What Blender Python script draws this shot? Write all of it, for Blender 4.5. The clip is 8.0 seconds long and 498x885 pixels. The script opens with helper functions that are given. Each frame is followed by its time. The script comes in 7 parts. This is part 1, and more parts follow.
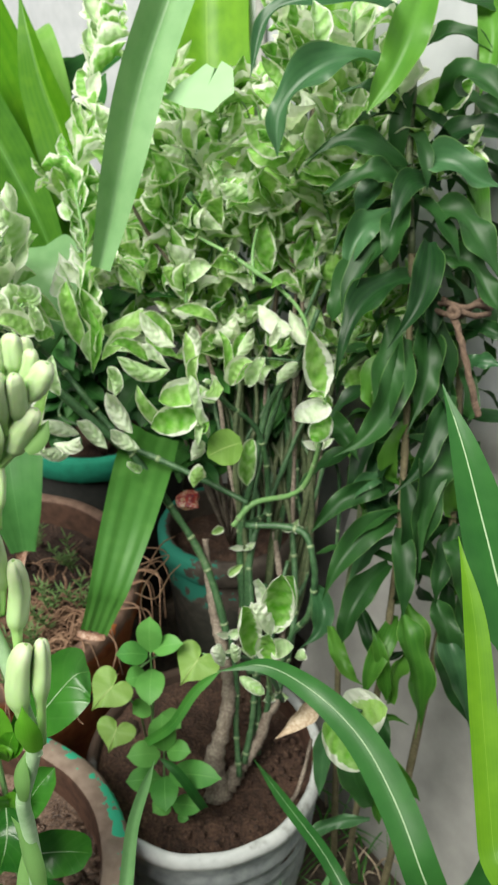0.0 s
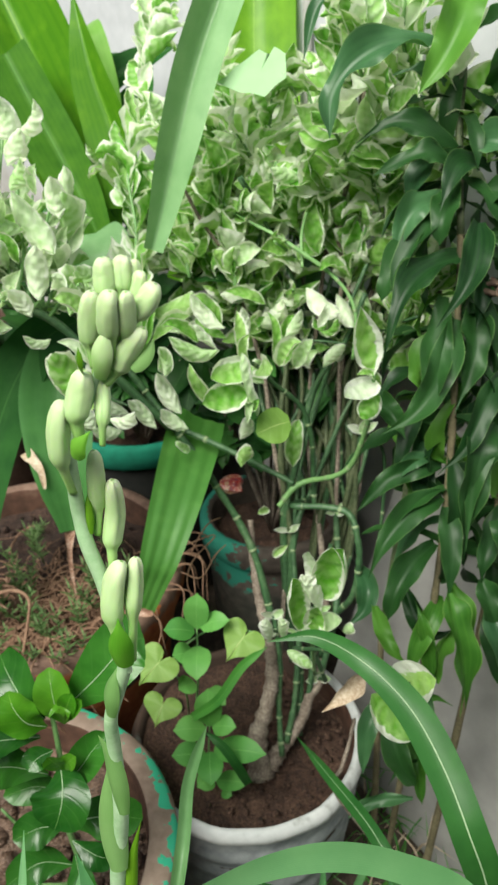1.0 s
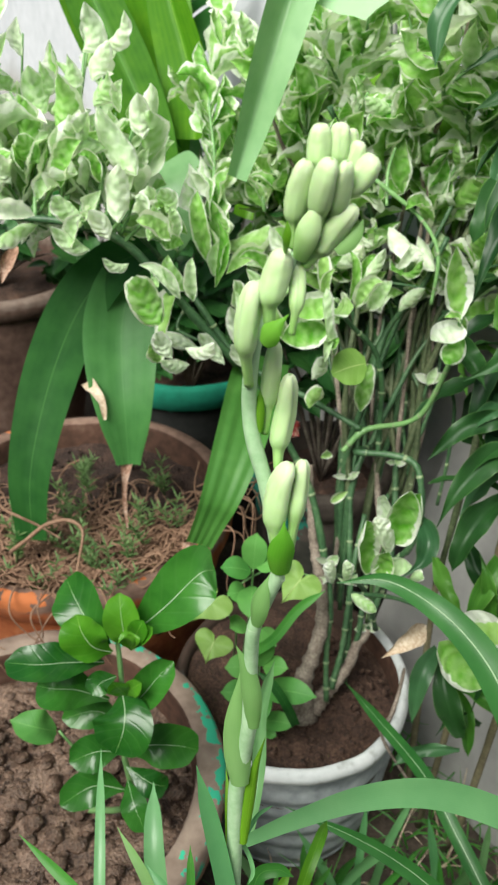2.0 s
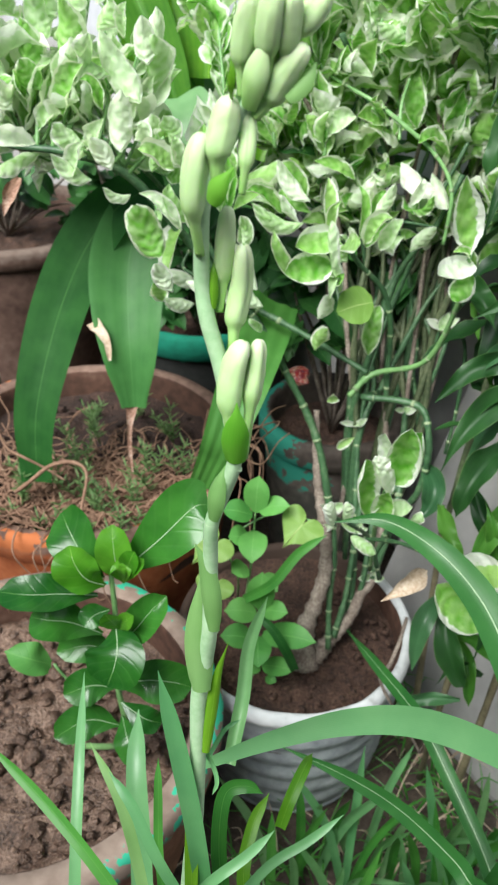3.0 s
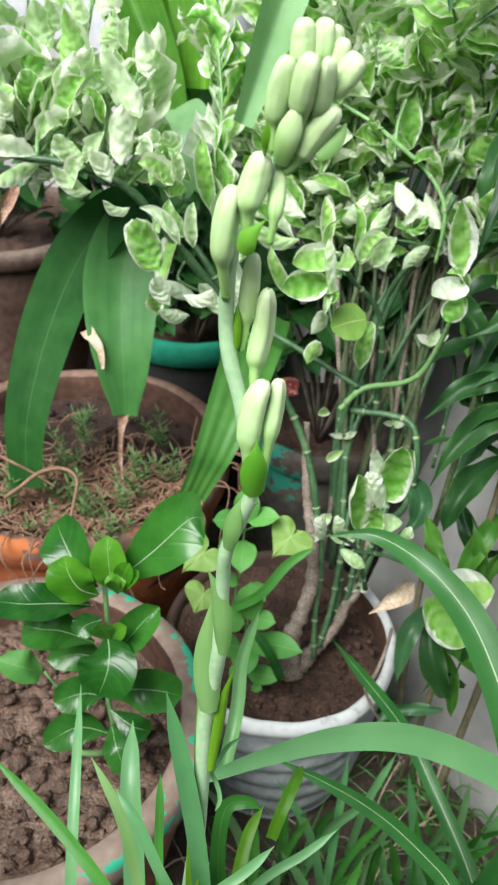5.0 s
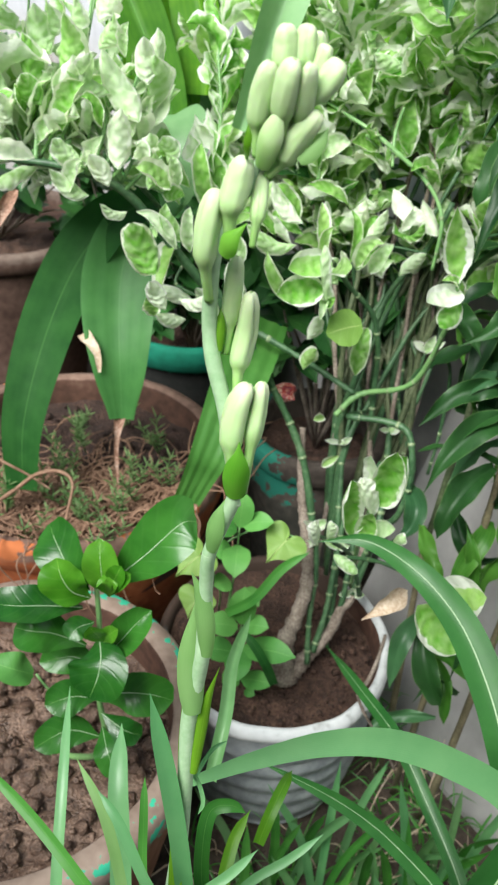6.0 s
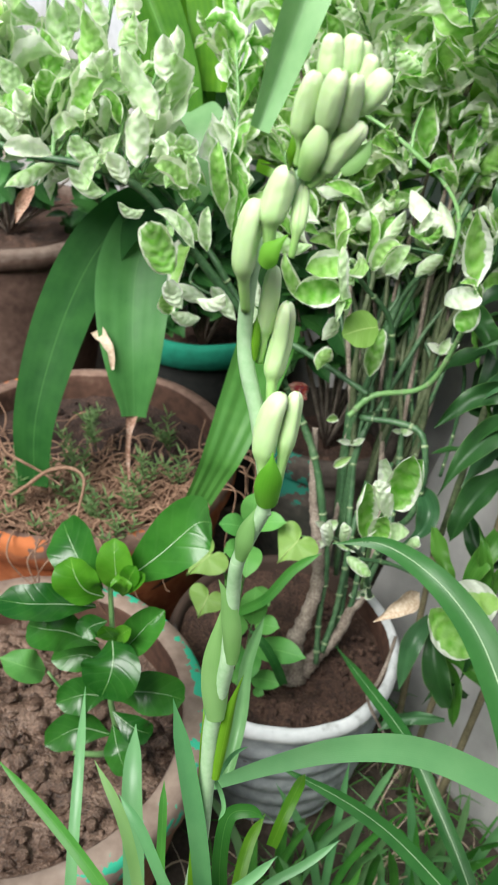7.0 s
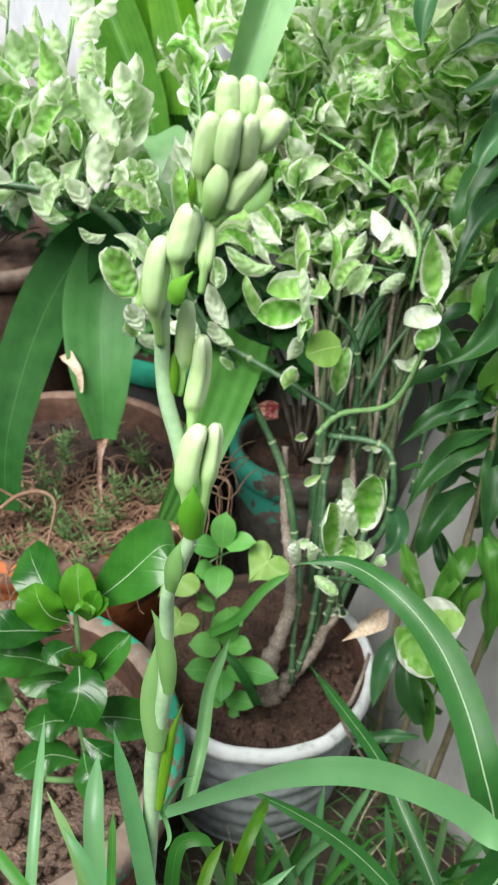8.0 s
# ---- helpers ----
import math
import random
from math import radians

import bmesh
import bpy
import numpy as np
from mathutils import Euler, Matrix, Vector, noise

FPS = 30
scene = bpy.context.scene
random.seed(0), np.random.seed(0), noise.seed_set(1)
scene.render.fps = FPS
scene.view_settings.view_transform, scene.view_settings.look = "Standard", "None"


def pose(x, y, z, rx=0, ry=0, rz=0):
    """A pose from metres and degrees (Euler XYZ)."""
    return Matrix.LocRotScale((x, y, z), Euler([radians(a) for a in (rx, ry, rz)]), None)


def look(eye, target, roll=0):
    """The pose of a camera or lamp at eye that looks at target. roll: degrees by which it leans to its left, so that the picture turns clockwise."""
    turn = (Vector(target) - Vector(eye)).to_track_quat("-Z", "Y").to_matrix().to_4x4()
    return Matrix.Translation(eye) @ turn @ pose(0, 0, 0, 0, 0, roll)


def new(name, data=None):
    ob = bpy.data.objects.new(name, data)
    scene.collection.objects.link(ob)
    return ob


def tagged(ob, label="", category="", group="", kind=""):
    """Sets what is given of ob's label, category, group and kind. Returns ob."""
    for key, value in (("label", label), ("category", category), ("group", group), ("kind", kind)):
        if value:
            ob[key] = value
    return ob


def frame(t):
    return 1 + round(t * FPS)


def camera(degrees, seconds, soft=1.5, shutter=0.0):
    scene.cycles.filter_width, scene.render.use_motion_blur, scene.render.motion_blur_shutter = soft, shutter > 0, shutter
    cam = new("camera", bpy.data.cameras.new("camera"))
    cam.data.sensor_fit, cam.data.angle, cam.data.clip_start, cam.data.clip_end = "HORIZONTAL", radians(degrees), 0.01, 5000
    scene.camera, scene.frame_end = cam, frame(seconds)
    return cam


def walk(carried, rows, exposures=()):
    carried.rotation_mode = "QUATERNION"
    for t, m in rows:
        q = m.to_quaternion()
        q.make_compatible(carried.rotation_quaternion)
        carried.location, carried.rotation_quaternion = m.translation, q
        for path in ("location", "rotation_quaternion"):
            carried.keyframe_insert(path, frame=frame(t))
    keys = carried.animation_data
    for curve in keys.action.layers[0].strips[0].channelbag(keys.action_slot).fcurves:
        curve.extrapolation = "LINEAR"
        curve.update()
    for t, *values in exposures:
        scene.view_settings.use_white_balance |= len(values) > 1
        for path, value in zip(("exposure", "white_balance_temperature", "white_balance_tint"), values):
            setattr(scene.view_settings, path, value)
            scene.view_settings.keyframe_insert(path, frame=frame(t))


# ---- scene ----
cam = camera(34.3, 8.0, 2.0)
cam.data.dof.use_dof, cam.data.dof.focus_distance, cam.data.dof.aperture_fstop = True, 0.42, 32.0
PATH = [
    (0, (0.022, 0.019, 1.229), (-0.005, 1.739, 0.208), -1.1),
    (0.5, (0.022, 0.007, 1.23), (-0.049, 1.737, 0.227), -1.5),
    (1, (-0.001, -0.011, 1.211), (-0.098, 1.714, 0.203), -1.8),
    (1.5, (-0.038, 0.002, 1.185), (-0.139, 1.698, 0.13), -0.5),
    (1.7, (-0.065, -0.007, 1.187), (-0.174, 1.677, 0.114), 0.2),
    (2.8, (-0.051, -0.015, 1.15), (-0.241, 1.612, 0.003), 1.5),
    (3, (-0.036, -0.015, 1.146), (-0.228, 1.605, -0.012), 0.9),
    (3.5, (-0.033, -0.022, 1.161), (-0.199, 1.603, 0.007), 0.6),
    (4, (-0.027, -0.023, 1.168), (-0.181, 1.609, 0.021), 0.7),
    (4.5, (-0.054, -0.018, 1.163), (-0.197, 1.606, 0.004), 2.1),
    (6, (-0.044, -0.019, 1.163), (-0.189, 1.615, 0.019), 3.6),
    (6.5, (-0.052, -0.015, 1.164), (-0.21, 1.615, 0.016), 3.8),
    (7, (-0.056, -0.016, 1.166), (-0.209, 1.61, 0.012), 4.2),
    (7.5, (-0.059, -0.017, 1.168), (-0.213, 1.613, 0.02), 3.9),
    (8, (-0.03, -0.011, 1.174), (-0.163, 1.639, 0.052), 3.5),
]
walk(cam, [(t, look(eye, target, roll)) for t, eye, target, roll in PATH], [(0, 0.54, 6850, 2), (1.7, 0.60, 6750, 2), (2.8, 0.84, 6300, 6), (8, 0.82, 6450, 6)])

# ---- light: a bright overcast sky, cut low down by two added walls ----
world = bpy.data.worlds.new("sky")
scene.world = world
world.use_nodes = True
wn = world.node_tree
sky = wn.nodes.new("ShaderNodeTexSky")
sky.sky_type, sky.sun_disc = "NISHITA", False
sky.sun_elevation, sky.sun_rotation = radians(49), radians(211)
sky.air_density, sky.dust_density, sky.ozone_density = 1.0, 4.0, 1.0
wn.links.new(sky.outputs["Color"], wn.nodes["Background"].inputs["Color"])
wn.nodes["Background"].inputs["Strength"].default_value = 0.065
sun = new("sun", bpy.data.lights.new("sun", "SUN"))
sun.data.energy, sun.data.angle, sun.data.color = 4.9, radians(40), (1.0, 0.99, 0.975)
sun.matrix_world = look((-1.3, -1.3, 2.9), (0, 0.9, 0))


# ---- materials ----
def material(name):
    m = bpy.data.materials.new(name)
    m.use_nodes = True
    return m, m.node_tree.nodes, m.node_tree.links, m.node_tree.nodes["Principled BSDF"]


def math_node(nodes, links, op, a, b=None, c=None):
    n = nodes.new("ShaderNodeMath")
    n.operation = op
    for i, v in enumerate((a, b, c)):
        if v is None:
            continue
        if isinstance(v, (int, float)):
            n.inputs[i].default_value = v
        else:
            links.new(v, n.inputs[i])
    return n.outputs[0]


def ramp(nodes, links, fac, stops):
    r = nodes.new("ShaderNodeValToRGB")
    links.new(fac, r.inputs["Fac"])
    while len(r.color_ramp.elements) < len(stops):
        r.color_ramp.elements.new(0.5)
    for e, (p, c) in zip(r.color_ramp.elements, stops):
        e.position, e.color = p, (*c, 1)
    return r.outputs["Color"]


def mixed(nodes, links, fac, a, b, blend="MIX"):
    n = nodes.new("ShaderNodeMix")
    n.data_type, n.blend_type = "RGBA", blend
    for sock, v in ((n.inputs[0], fac), (n.inputs[6], a), (n.inputs[7], b)):
        if isinstance(v, (int, float)):
            sock.default_value = v
        elif isinstance(v, tuple):
            sock.default_value = (*v, 1)
        else:
            links.new(v, sock)
    return n.outputs[2]


def noise_tex(nodes, links, scale, detail=4, vec=None, kind="Fac"):
    n = nodes.new("ShaderNodeTexNoise")
    n.inputs["Scale"].default_value, n.inputs["Detail"].default_value = scale, detail
    if vec is not None:
        links.new(vec, n.inputs["Vector"])
    return n.outputs[kind]


def bump(nodes, links, height, strength, distance, bsdf):
    b = nodes.new("ShaderNodeBump")
    b.inputs["Strength"].default_value, b.inputs["Distance"].default_value = strength, distance
    links.new(height, b.inputs["Height"])
    links.new(b.outputs["Normal"], bsdf.inputs["Normal"])
    return b


def coords(nodes, name="Object"):
    return nodes.new("ShaderNodeTexCoord").outputs[name]


def surface(name, stops, scale, rough, relief=0.3, distance=0.002, fine=8.0):
    """Two scales of noise through a colour ramp, with relief."""
    m, n, l, p = material(name)
    co = coords(n)
    big, small = noise_tex(n, l, scale, 5, co), noise_tex(n, l, scale * fine, 6, co)
    both = math_node(n, l, "MULTIPLY_ADD", small, 0.5, math_node(n, l, "MULTIPLY", big, 0.5))
    l.new(ramp(n, l, both, stops), p.inputs["Base Color"])
    p.inputs["Roughness"].default_value = rough
    bump(n, l, both, relief, distance, p)
    return m


def leaf_material(name, dark, light, rib, rough=0.42, glow=0.35, ribs=1.0, veins=0.0, lines=0.0, gloss=0.3, edge=None, lit=None, streak=0.035, margin=0.94, hem=None):
    """A leaf: u runs across (0.5 is the midrib), v from base to tip. rib: its colour; veins: side veins; lines: parallel veins; edge: margin colour, from margin outwards."""
    m, n, l, p = material(name)
    uv = n.new("ShaderNodeSeparateXYZ")
    l.new(coords(n, "UV"), uv.inputs[0])
    u, v = uv.outputs[0], uv.outputs[1]
    across = math_node(n, l, "MULTIPLY", math_node(n, l, "ABSOLUTE", math_node(n, l, "SUBTRACT", u, 0.5)), 2.0)
    obj = coords(n)
    rnd = math_node(n, l, "FRACT", math_node(n, l, "ADD", n.new("ShaderNodeObjectInfo").outputs["Random"], n.new("ShaderNodeNewGeometry").outputs["Random Per Island"]))
    spot = noise_tex(n, l, 95.0 if edge else 38.0, 4, obj)
    tone = math_node(n, l, "ADD", math_node(n, l, "MULTIPLY", spot, 0.7), math_node(n, l, "MULTIPLY", math_node(n, l, "SUBTRACT", rnd, 0.35), 0.5))
    col = ramp(n, l, tone, [(0.18, dark), (0.75, light)])
    height = spot
    if lines:
        uneven = n.new("ShaderNodeCombineXYZ")
        l.new(math_node(n, l, "MULTIPLY", u, lines * 0.9), uneven.inputs[0])
        l.new(math_node(n, l, "MULTIPLY_ADD", rnd, 9.0, math_node(n, l, "MULTIPLY", v, 0.35)), uneven.inputs[1])
        fibre = noise_tex(n, l, 2.0, 3, uneven.outputs[0])
        wave = math_node(n, l, "SINE", math_node(n, l, "MULTIPLY_ADD", u, lines * 6.283, math_node(n, l, "MULTIPLY", fibre, 9.0)))
        col = mixed(n, l, math_node(n, l, "MULTIPLY_ADD", wave, streak, streak), col, light)
        height = math_node(n, l, "MULTIPLY_ADD", wave, 0.02, height)
    if veins:
        slant = math_node(n, l, "MULTIPLY_ADD", across, -0.22, v)
        if edge:
            slant = math_node(n, l, "MULTIPLY_ADD", noise_tex(n, l, 55.0, 2, obj), 0.22, slant)
            pucker = math_node(n, l, "SINE", math_node(n, l, "MULTIPLY", slant, veins * 6.2832))
            col = mixed(n, l, math_node(n, l, "MULTIPLY_ADD", pucker, 0.13, 0.13), col, rib)
            height = math_node(n, l, "MULTIPLY_ADD", pucker, 0.16, height)
        else:
            thin = math_node(n, l, "POWER", math_node(n, l, "ABSOLUTE", math_node(n, l, "COSINE", math_node(n, l, "MULTIPLY", slant, veins * 3.1416))), 30.0)
            col = mixed(n, l, math_node(n, l, "MULTIPLY", thin, 0.05), col, rib)
            height = math_node(n, l, "MULTIPLY_ADD", thin, -0.3, height)
    if ribs:
        line = math_node(n, l, "SMOOTH_MIN", 1.0, math_node(n, l, "DIVIDE", across, 0.09 * ribs), 0.1)
        col = mixed(n, l, math_node(n, l, "SUBTRACT", 1.0, line), col, rib)
    if hem:
        col = mixed(n, l, math_node(n, l, "MULTIPLY", math_node(n, l, "GREATER_THAN", across, 0.955), 0.5), col, hem)
    if edge:
        ends = math_node(n, l, "POWER", math_node(n, l, "ABSOLUTE", math_node(n, l, "SUBTRACT", v, 0.5)), 4.0)
        wob = math_node(n, l, "MULTIPLY_ADD", ends, 2.6, math_node(n, l, "MULTIPLY_ADD", rnd, 0.24, across))
        wob = math_node(n, l, "MULTIPLY_ADD", math_node(n, l, "SUBTRACT", noise_tex(n, l, 130.0, 3, obj), 0.5), 0.55, wob)
        half = n.new("ShaderNodeMapRange")
        l.new(math_node(n, l, "MULTIPLY_ADD", wob, 0.55, noise_tex(n, l, 75.0, 2, obj)), half.inputs["Value"])
        half.inputs["From Min"].default_value, half.inputs["From Max"].default_value = 0.78, 1.08
        col = mixed(n, l, math_node(n, l, "MULTIPLY", half.outputs[0], 0.6), col, rib)
        fac = n.new("ShaderNodeMapRange")
        l.new(wob, fac.inputs["Value"])
        fac.inputs["From Min"].default_value, fac.inputs["From Max"].default_value = margin, margin + 0.03 + (0.94 - margin) * 0.3
        col = mixed(n, l, fac.outputs[0], col, edge)
    l.new(col, p.inputs["Base Color"])
    p.inputs["Roughness"].default_value = rough
    p.inputs["Specular IOR Level"].default_value = gloss
    if edge:
        height = math_node(n, l, "ADD", height, noise_tex(n, l, 110.0, 2, obj))
    bump(n, l, height, 0.7 if edge else 0.35, 0.003 if edge else 0.0012, p)
    tr = n.new("ShaderNodeBsdfTranslucent")
    l.new(mixed(n, l, 1.0, col, lit or (0.8, 1.0, 0.42), "MULTIPLY"), tr.inputs["Color"])
    mix = n.new("ShaderNodeMixShader")
    mix.inputs[0].default_value = glow
    l.new(p.outputs[0], mix.inputs[1])
    l.new(tr.outputs[0], mix.inputs[2])
    l.new(mix.outputs[0], n["Material Output"].inputs["Surface"])
    return m


def wall_material():
    """Pale wall, greyer below where shade is put into the colour, with a ragged joint between the tones."""
    m, n, l, p = material("shaded_wall")
    co = coords(n)
    big, small = noise_tex(n, l, 3.0, 5, co), noise_tex(n, l, 26.0, 6, co)
    both = math_node(n, l, "MULTIPLY_ADD", small, 0.5, math_node(n, l, "MULTIPLY", big, 0.5))
    z = n.new("ShaderNodeSeparateXYZ")
    l.new(co, z.inputs[0])
    step = n.new("ShaderNodeMapRange")
    l.new(math_node(n, l, "MULTIPLY_ADD", math_node(n, l, "SUBTRACT", big, 0.5), 0.3, z.outputs[2]), step.inputs["Value"])
    step.inputs["From Min"].default_value, step.inputs["From Max"].default_value = 0.66, 0.76
    low = ramp(n, l, both, [(0.3, (0.24, 0.234, 0.226)), (0.7, (0.39, 0.38, 0.366))])
    high = ramp(n, l, both, [(0.3, (0.36, 0.37, 0.395)), (0.7, (0.50, 0.51, 0.535))])
    l.new(mixed(n, l, step.outputs[0], low, high), p.inputs["Base Color"])
    p.inputs["Roughness"].default_value = 0.9
    bump(n, l, both, 0.3, 0.003, p)
    return m


M_YARDWALL = wall_material()
M_WALL = surface("plaster", [(0.3, (0.40, 0.40, 0.41)), (0.7, (0.58, 0.58, 0.58))], 3.0, 0.9, 0.3, 0.003)
M_SOIL = surface("soil", [(0.35, (0.020, 0.010, 0.007)), (0.55, (0.074, 0.039, 0.026)), (0.75, (0.17, 0.10, 0.068))], 30.0, 0.95, 0.9, 0.01)
M_DRYSOIL = surface("damp_soil", [(0.36, (0.040, 0.023, 0.016)), (0.50, (0.13, 0.080, 0.055)), (0.68, (0.30, 0.20, 0.145))], 34.0, 0.42, 0.9, 0.009)
M_ROOTSOIL = surface("dark_root_soil", [(0.35, (0.012, 0.006, 0.004)), (0.55, (0.042, 0.021, 0.014)), (0.75, (0.11, 0.06, 0.042))], 30.0, 0.9, 0.9, 0.01)
M_GROUND = surface("yard_earth", [(0.3, (0.03, 0.022, 0.016)), (0.6, (0.085, 0.063, 0.047)), (0.8, (0.17, 0.135, 0.105))], 14.0, 0.95, 0.8, 0.01)
M_BARK = surface("grey_bark", [(0.3, (0.075, 0.055, 0.042)), (0.48, (0.19, 0.15, 0.12)), (0.66, (0.34, 0.29, 0.24)), (0.8, (0.46, 0.42, 0.37))], 40.0, 0.85, 0.6, 0.002)
M_STEM = surface("green_stem", [(0.3, (0.018, 0.052, 0.022)), (0.52, (0.045, 0.112, 0.044)), (0.64, (0.085, 0.15, 0.07)), (0.78, (0.26, 0.27, 0.19))], 25.0, 0.5, 0.2, 0.001)
M_OLIVE = surface("old_olive_stem", [(0.3, (0.022, 0.04, 0.015)), (0.5, (0.06, 0.082, 0.034)), (0.75, (0.15, 0.165, 0.09))], 30.0, 0.65, 0.3, 0.001)
M_PALESTEM = surface("pale_green_stem", [(0.3, (0.10, 0.23, 0.075)), (0.7, (0.20, 0.36, 0.13))], 30.0, 0.45, 0.2, 0.001)
M_VAR = leaf_material("variegated_leaf", (0.11, 0.37, 0.03), (0.36, 0.63, 0.15), (0.54, 0.74, 0.34), 0.4, 0.46, 0.0, 5, 0, 0.4, (0.87, 0.91, 0.80), (1.0, 1.0, 0.8), 0.035, 0.86)
M_VARBOLD = leaf_material("broad_margined_leaf", (0.17, 0.44, 0.055), (0.44, 0.69, 0.23), (0.64, 0.81, 0.47), 0.42, 0.46, 0.0, 5, 0, 0.35, (0.86, 0.91, 0.78), (1.0, 1.0, 0.78), 0.035, 0.80)
M_VARROUND = leaf_material("round_variegated_leaf", (0.12, 0.40, 0.03), (0.40, 0.68, 0.17), (0.56, 0.78, 0.36), 0.42, 0.46, 0.0, 4, 0, 0.35, (0.88, 0.92, 0.82), (1.0, 1.0, 0.82), 0.035, 0.74)
M_VARPALE = leaf_material("pale_variegated_leaf", (0.36, 0.63, 0.20), (0.85, 0.92, 0.76), (0.85, 0.92, 0.77), 0.5, 0.44, 0.0, 5, 0, 0.3, (0.90, 0.93, 0.85), (1.0, 1.0, 0.86), 0.035, 0.85)
M_STRAP = leaf_material("strap_leaf", (0.04, 0.18, 0.028), (0.10, 0.32, 0.055), (0.16, 0.38, 0.09), 0.38, 0.32, 0.4, 0, 10, 0.35, None, None, 0.1)
M_LIME = leaf_material("young_broad_leaf", (0.065, 0.205, 0.010), (0.19, 0.395, 0.024), (0.25, 0.45, 0.06), 0.4, 0.36, 0.25, 0, 10, 0.3, None, None, 0.07)
# Darker copy of the broad lime leaf, with shade put into its colour.
M_LIMESHADE = leaf_material("shaded_broad_leaf", (0.035, 0.13, 0.010), (0.10, 0.25, 0.022), (0.11, 0.30, 0.05), 0.52, 0.32, 0.3, 0, 10, 0.2, None, None, 0.08)
M_YOUNGBROAD = leaf_material("pale_young_broad_leaf", (0.14, 0.36, 0.05), (0.27, 0.50, 0.12), (0.36, 0.58, 0.2), 0.45, 0.42, 0.4, 0, 10, 0.3, None, None, 0.15)
M_DRAC = leaf_material("dark_glossy_leaf", (0.006, 0.032, 0.008), (0.026, 0.090, 0.020), (0.042, 0.13, 0.03), 0.46, 0.24, 0.0, 0, 7, 0.34, None, None, 0.12, 0.94, (0.14, 0.26, 0.08))


M_YOUNG = leaf_material("yellow_green_leaf", (0.17, 0.33, 0.055), (0.30, 0.47, 0.13), (0.50, 0.62, 0.25), 0.5, 0.35, 0.4, 5)
M_HERB = leaf_material("seedling_leaf", (0.07, 0.25, 0.05), (0.15, 0.39, 0.09), (0.2, 0.45, 0.13), 0.5, 0.3, 0.4, 6)
M_RIBBED = leaf_material("ribbed_strap_leaf", (0.02, 0.10, 0.02), (0.052, 0.185, 0.04), (0.50, 0.64, 0.40), 0.36, 0.22, 0.3, 0, 16)
M_HANGING = leaf_material("hanging_lily_leaf", (0.03, 0.125, 0.03), (0.075, 0.23, 0.06), (0.10, 0.27, 0.08), 0.48, 0.3, 0.3, 0, 12, 0.3, None, None, 0.1)
M_CROWN = leaf_material("young_periwinkle_leaf", (0.055, 0.22, 0.012), (0.16, 0.42, 0.035), (0.28, 0.52, 0.10), 0.3, 0.36, 0.3, 5, 0, 0.4)
M_WEED = leaf_material("dull_weed_leaf", (0.075, 0.15, 0.045), (0.17, 0.27, 0.10), (0.22, 0.32, 0.14), 0.55, 0.3, 0.2, 0, 4, 0.2)
M_PALE = leaf_material("glaucous_leaf", (0.095, 0.28, 0.105), (0.18, 0.40, 0.165), (0.24, 0.45, 0.22), 0.32, 0.26, 0.0, 0, 14, 0.45)
M_MINTY = leaf_material("grey_green_leaf", (0.095, 0.25, 0.08), (0.22, 0.40, 0.18), (0.29, 0.48, 0.25), 0.38, 0.3, 0, 0, 6, 0.4, None, None, 0.06)
M_DEEP = leaf_material("deep_green_leaf", (0.012, 0.070, 0.012), (0.034, 0.135, 0.025), (0.05, 0.16, 0.035), 0.5, 0.25, 0.4, 0, 6, 0.2, None, None, 0.05)
# Greyer copy of the dark dracaena leaf: its sheen is put into the colour.
M_DRACG = leaf_material("grey_sheen_dracaena_leaf", (0.028, 0.095, 0.036), (0.07, 0.18, 0.07), (0.09, 0.22, 0.09), 0.4, 0.3, 0.0, 0, 7, 0.45, None, None, 0.12, 0.94, (0.2, 0.32, 0.13))
M_BRACT = leaf_material("bract", (0.17, 0.36, 0.10), (0.28, 0.48, 0.18), (0.34, 0.54, 0.24), 0.48, 0.38, 0.0, 0, 9, 0.3, None, None, 0.06)
M_CALYX = leaf_material("bright_bract", (0.13, 0.40, 0.03), (0.24, 0.52, 0.07), (0.34, 0.58, 0.2), 0.46, 0.42, 0.0, 0, 9, 0.3, None, None, 0.05)
M_GLOSSY = leaf_material("periwinkle_leaf", (0.012, 0.082, 0.009), (0.055, 0.215, 0.028), (0.18, 0.36, 0.10), 0.27, 0.26, 0.25, 7, 0, 0.45)
M_DRACL = leaf_material("young_dracaena_leaf", (0.04, 0.145, 0.018), (0.11, 0.28, 0.04), (0.12, 0.29, 0.05), 0.42, 0.34, 0.0, 0, 6, 0.3, None, None, 0.1, 0.94, (0.26, 0.42, 0.12))
M_DRYTIP = surface("withered_brown_tip", [(0.3, (0.10, 0.045, 0.025)), (0.5, (0.27, 0.15, 0.10)), (0.7, (0.56, 0.44, 0.36))], 55.0, 0.8, 0.6, 0.002)
M_DRY = surface("withered_leaf", [(0.3, (0.26, 0.16, 0.10)), (0.5, (0.46, 0.36, 0.26)), (0.7, (0.62, 0.54, 0.43))], 40.0, 0.8, 0.5, 0.002)
M_CANE = surface("ringed_cane", [(0.3, (0.07, 0.062, 0.032)), (0.6, (0.16, 0.135, 0.075)), (0.8, (0.27, 0.24, 0.15))], 45.0, 0.8, 0.5, 0.002)
M_ROPE = surface("coir_rope", [(0.3, (0.045, 0.026, 0.018)), (0.55, (0.13, 0.085, 0.06)), (0.8, (0.27, 0.20, 0.15))], 160.0, 0.95, 0.6, 0.001)
M_SCAR = surface("stem_scar", [(0.3, (0.08, 0.15, 0.06)), (0.5, (0.19, 0.26, 0.13)), (0.72, (0.42, 0.44, 0.32))], 120.0, 0.7, 0.4, 0.001)
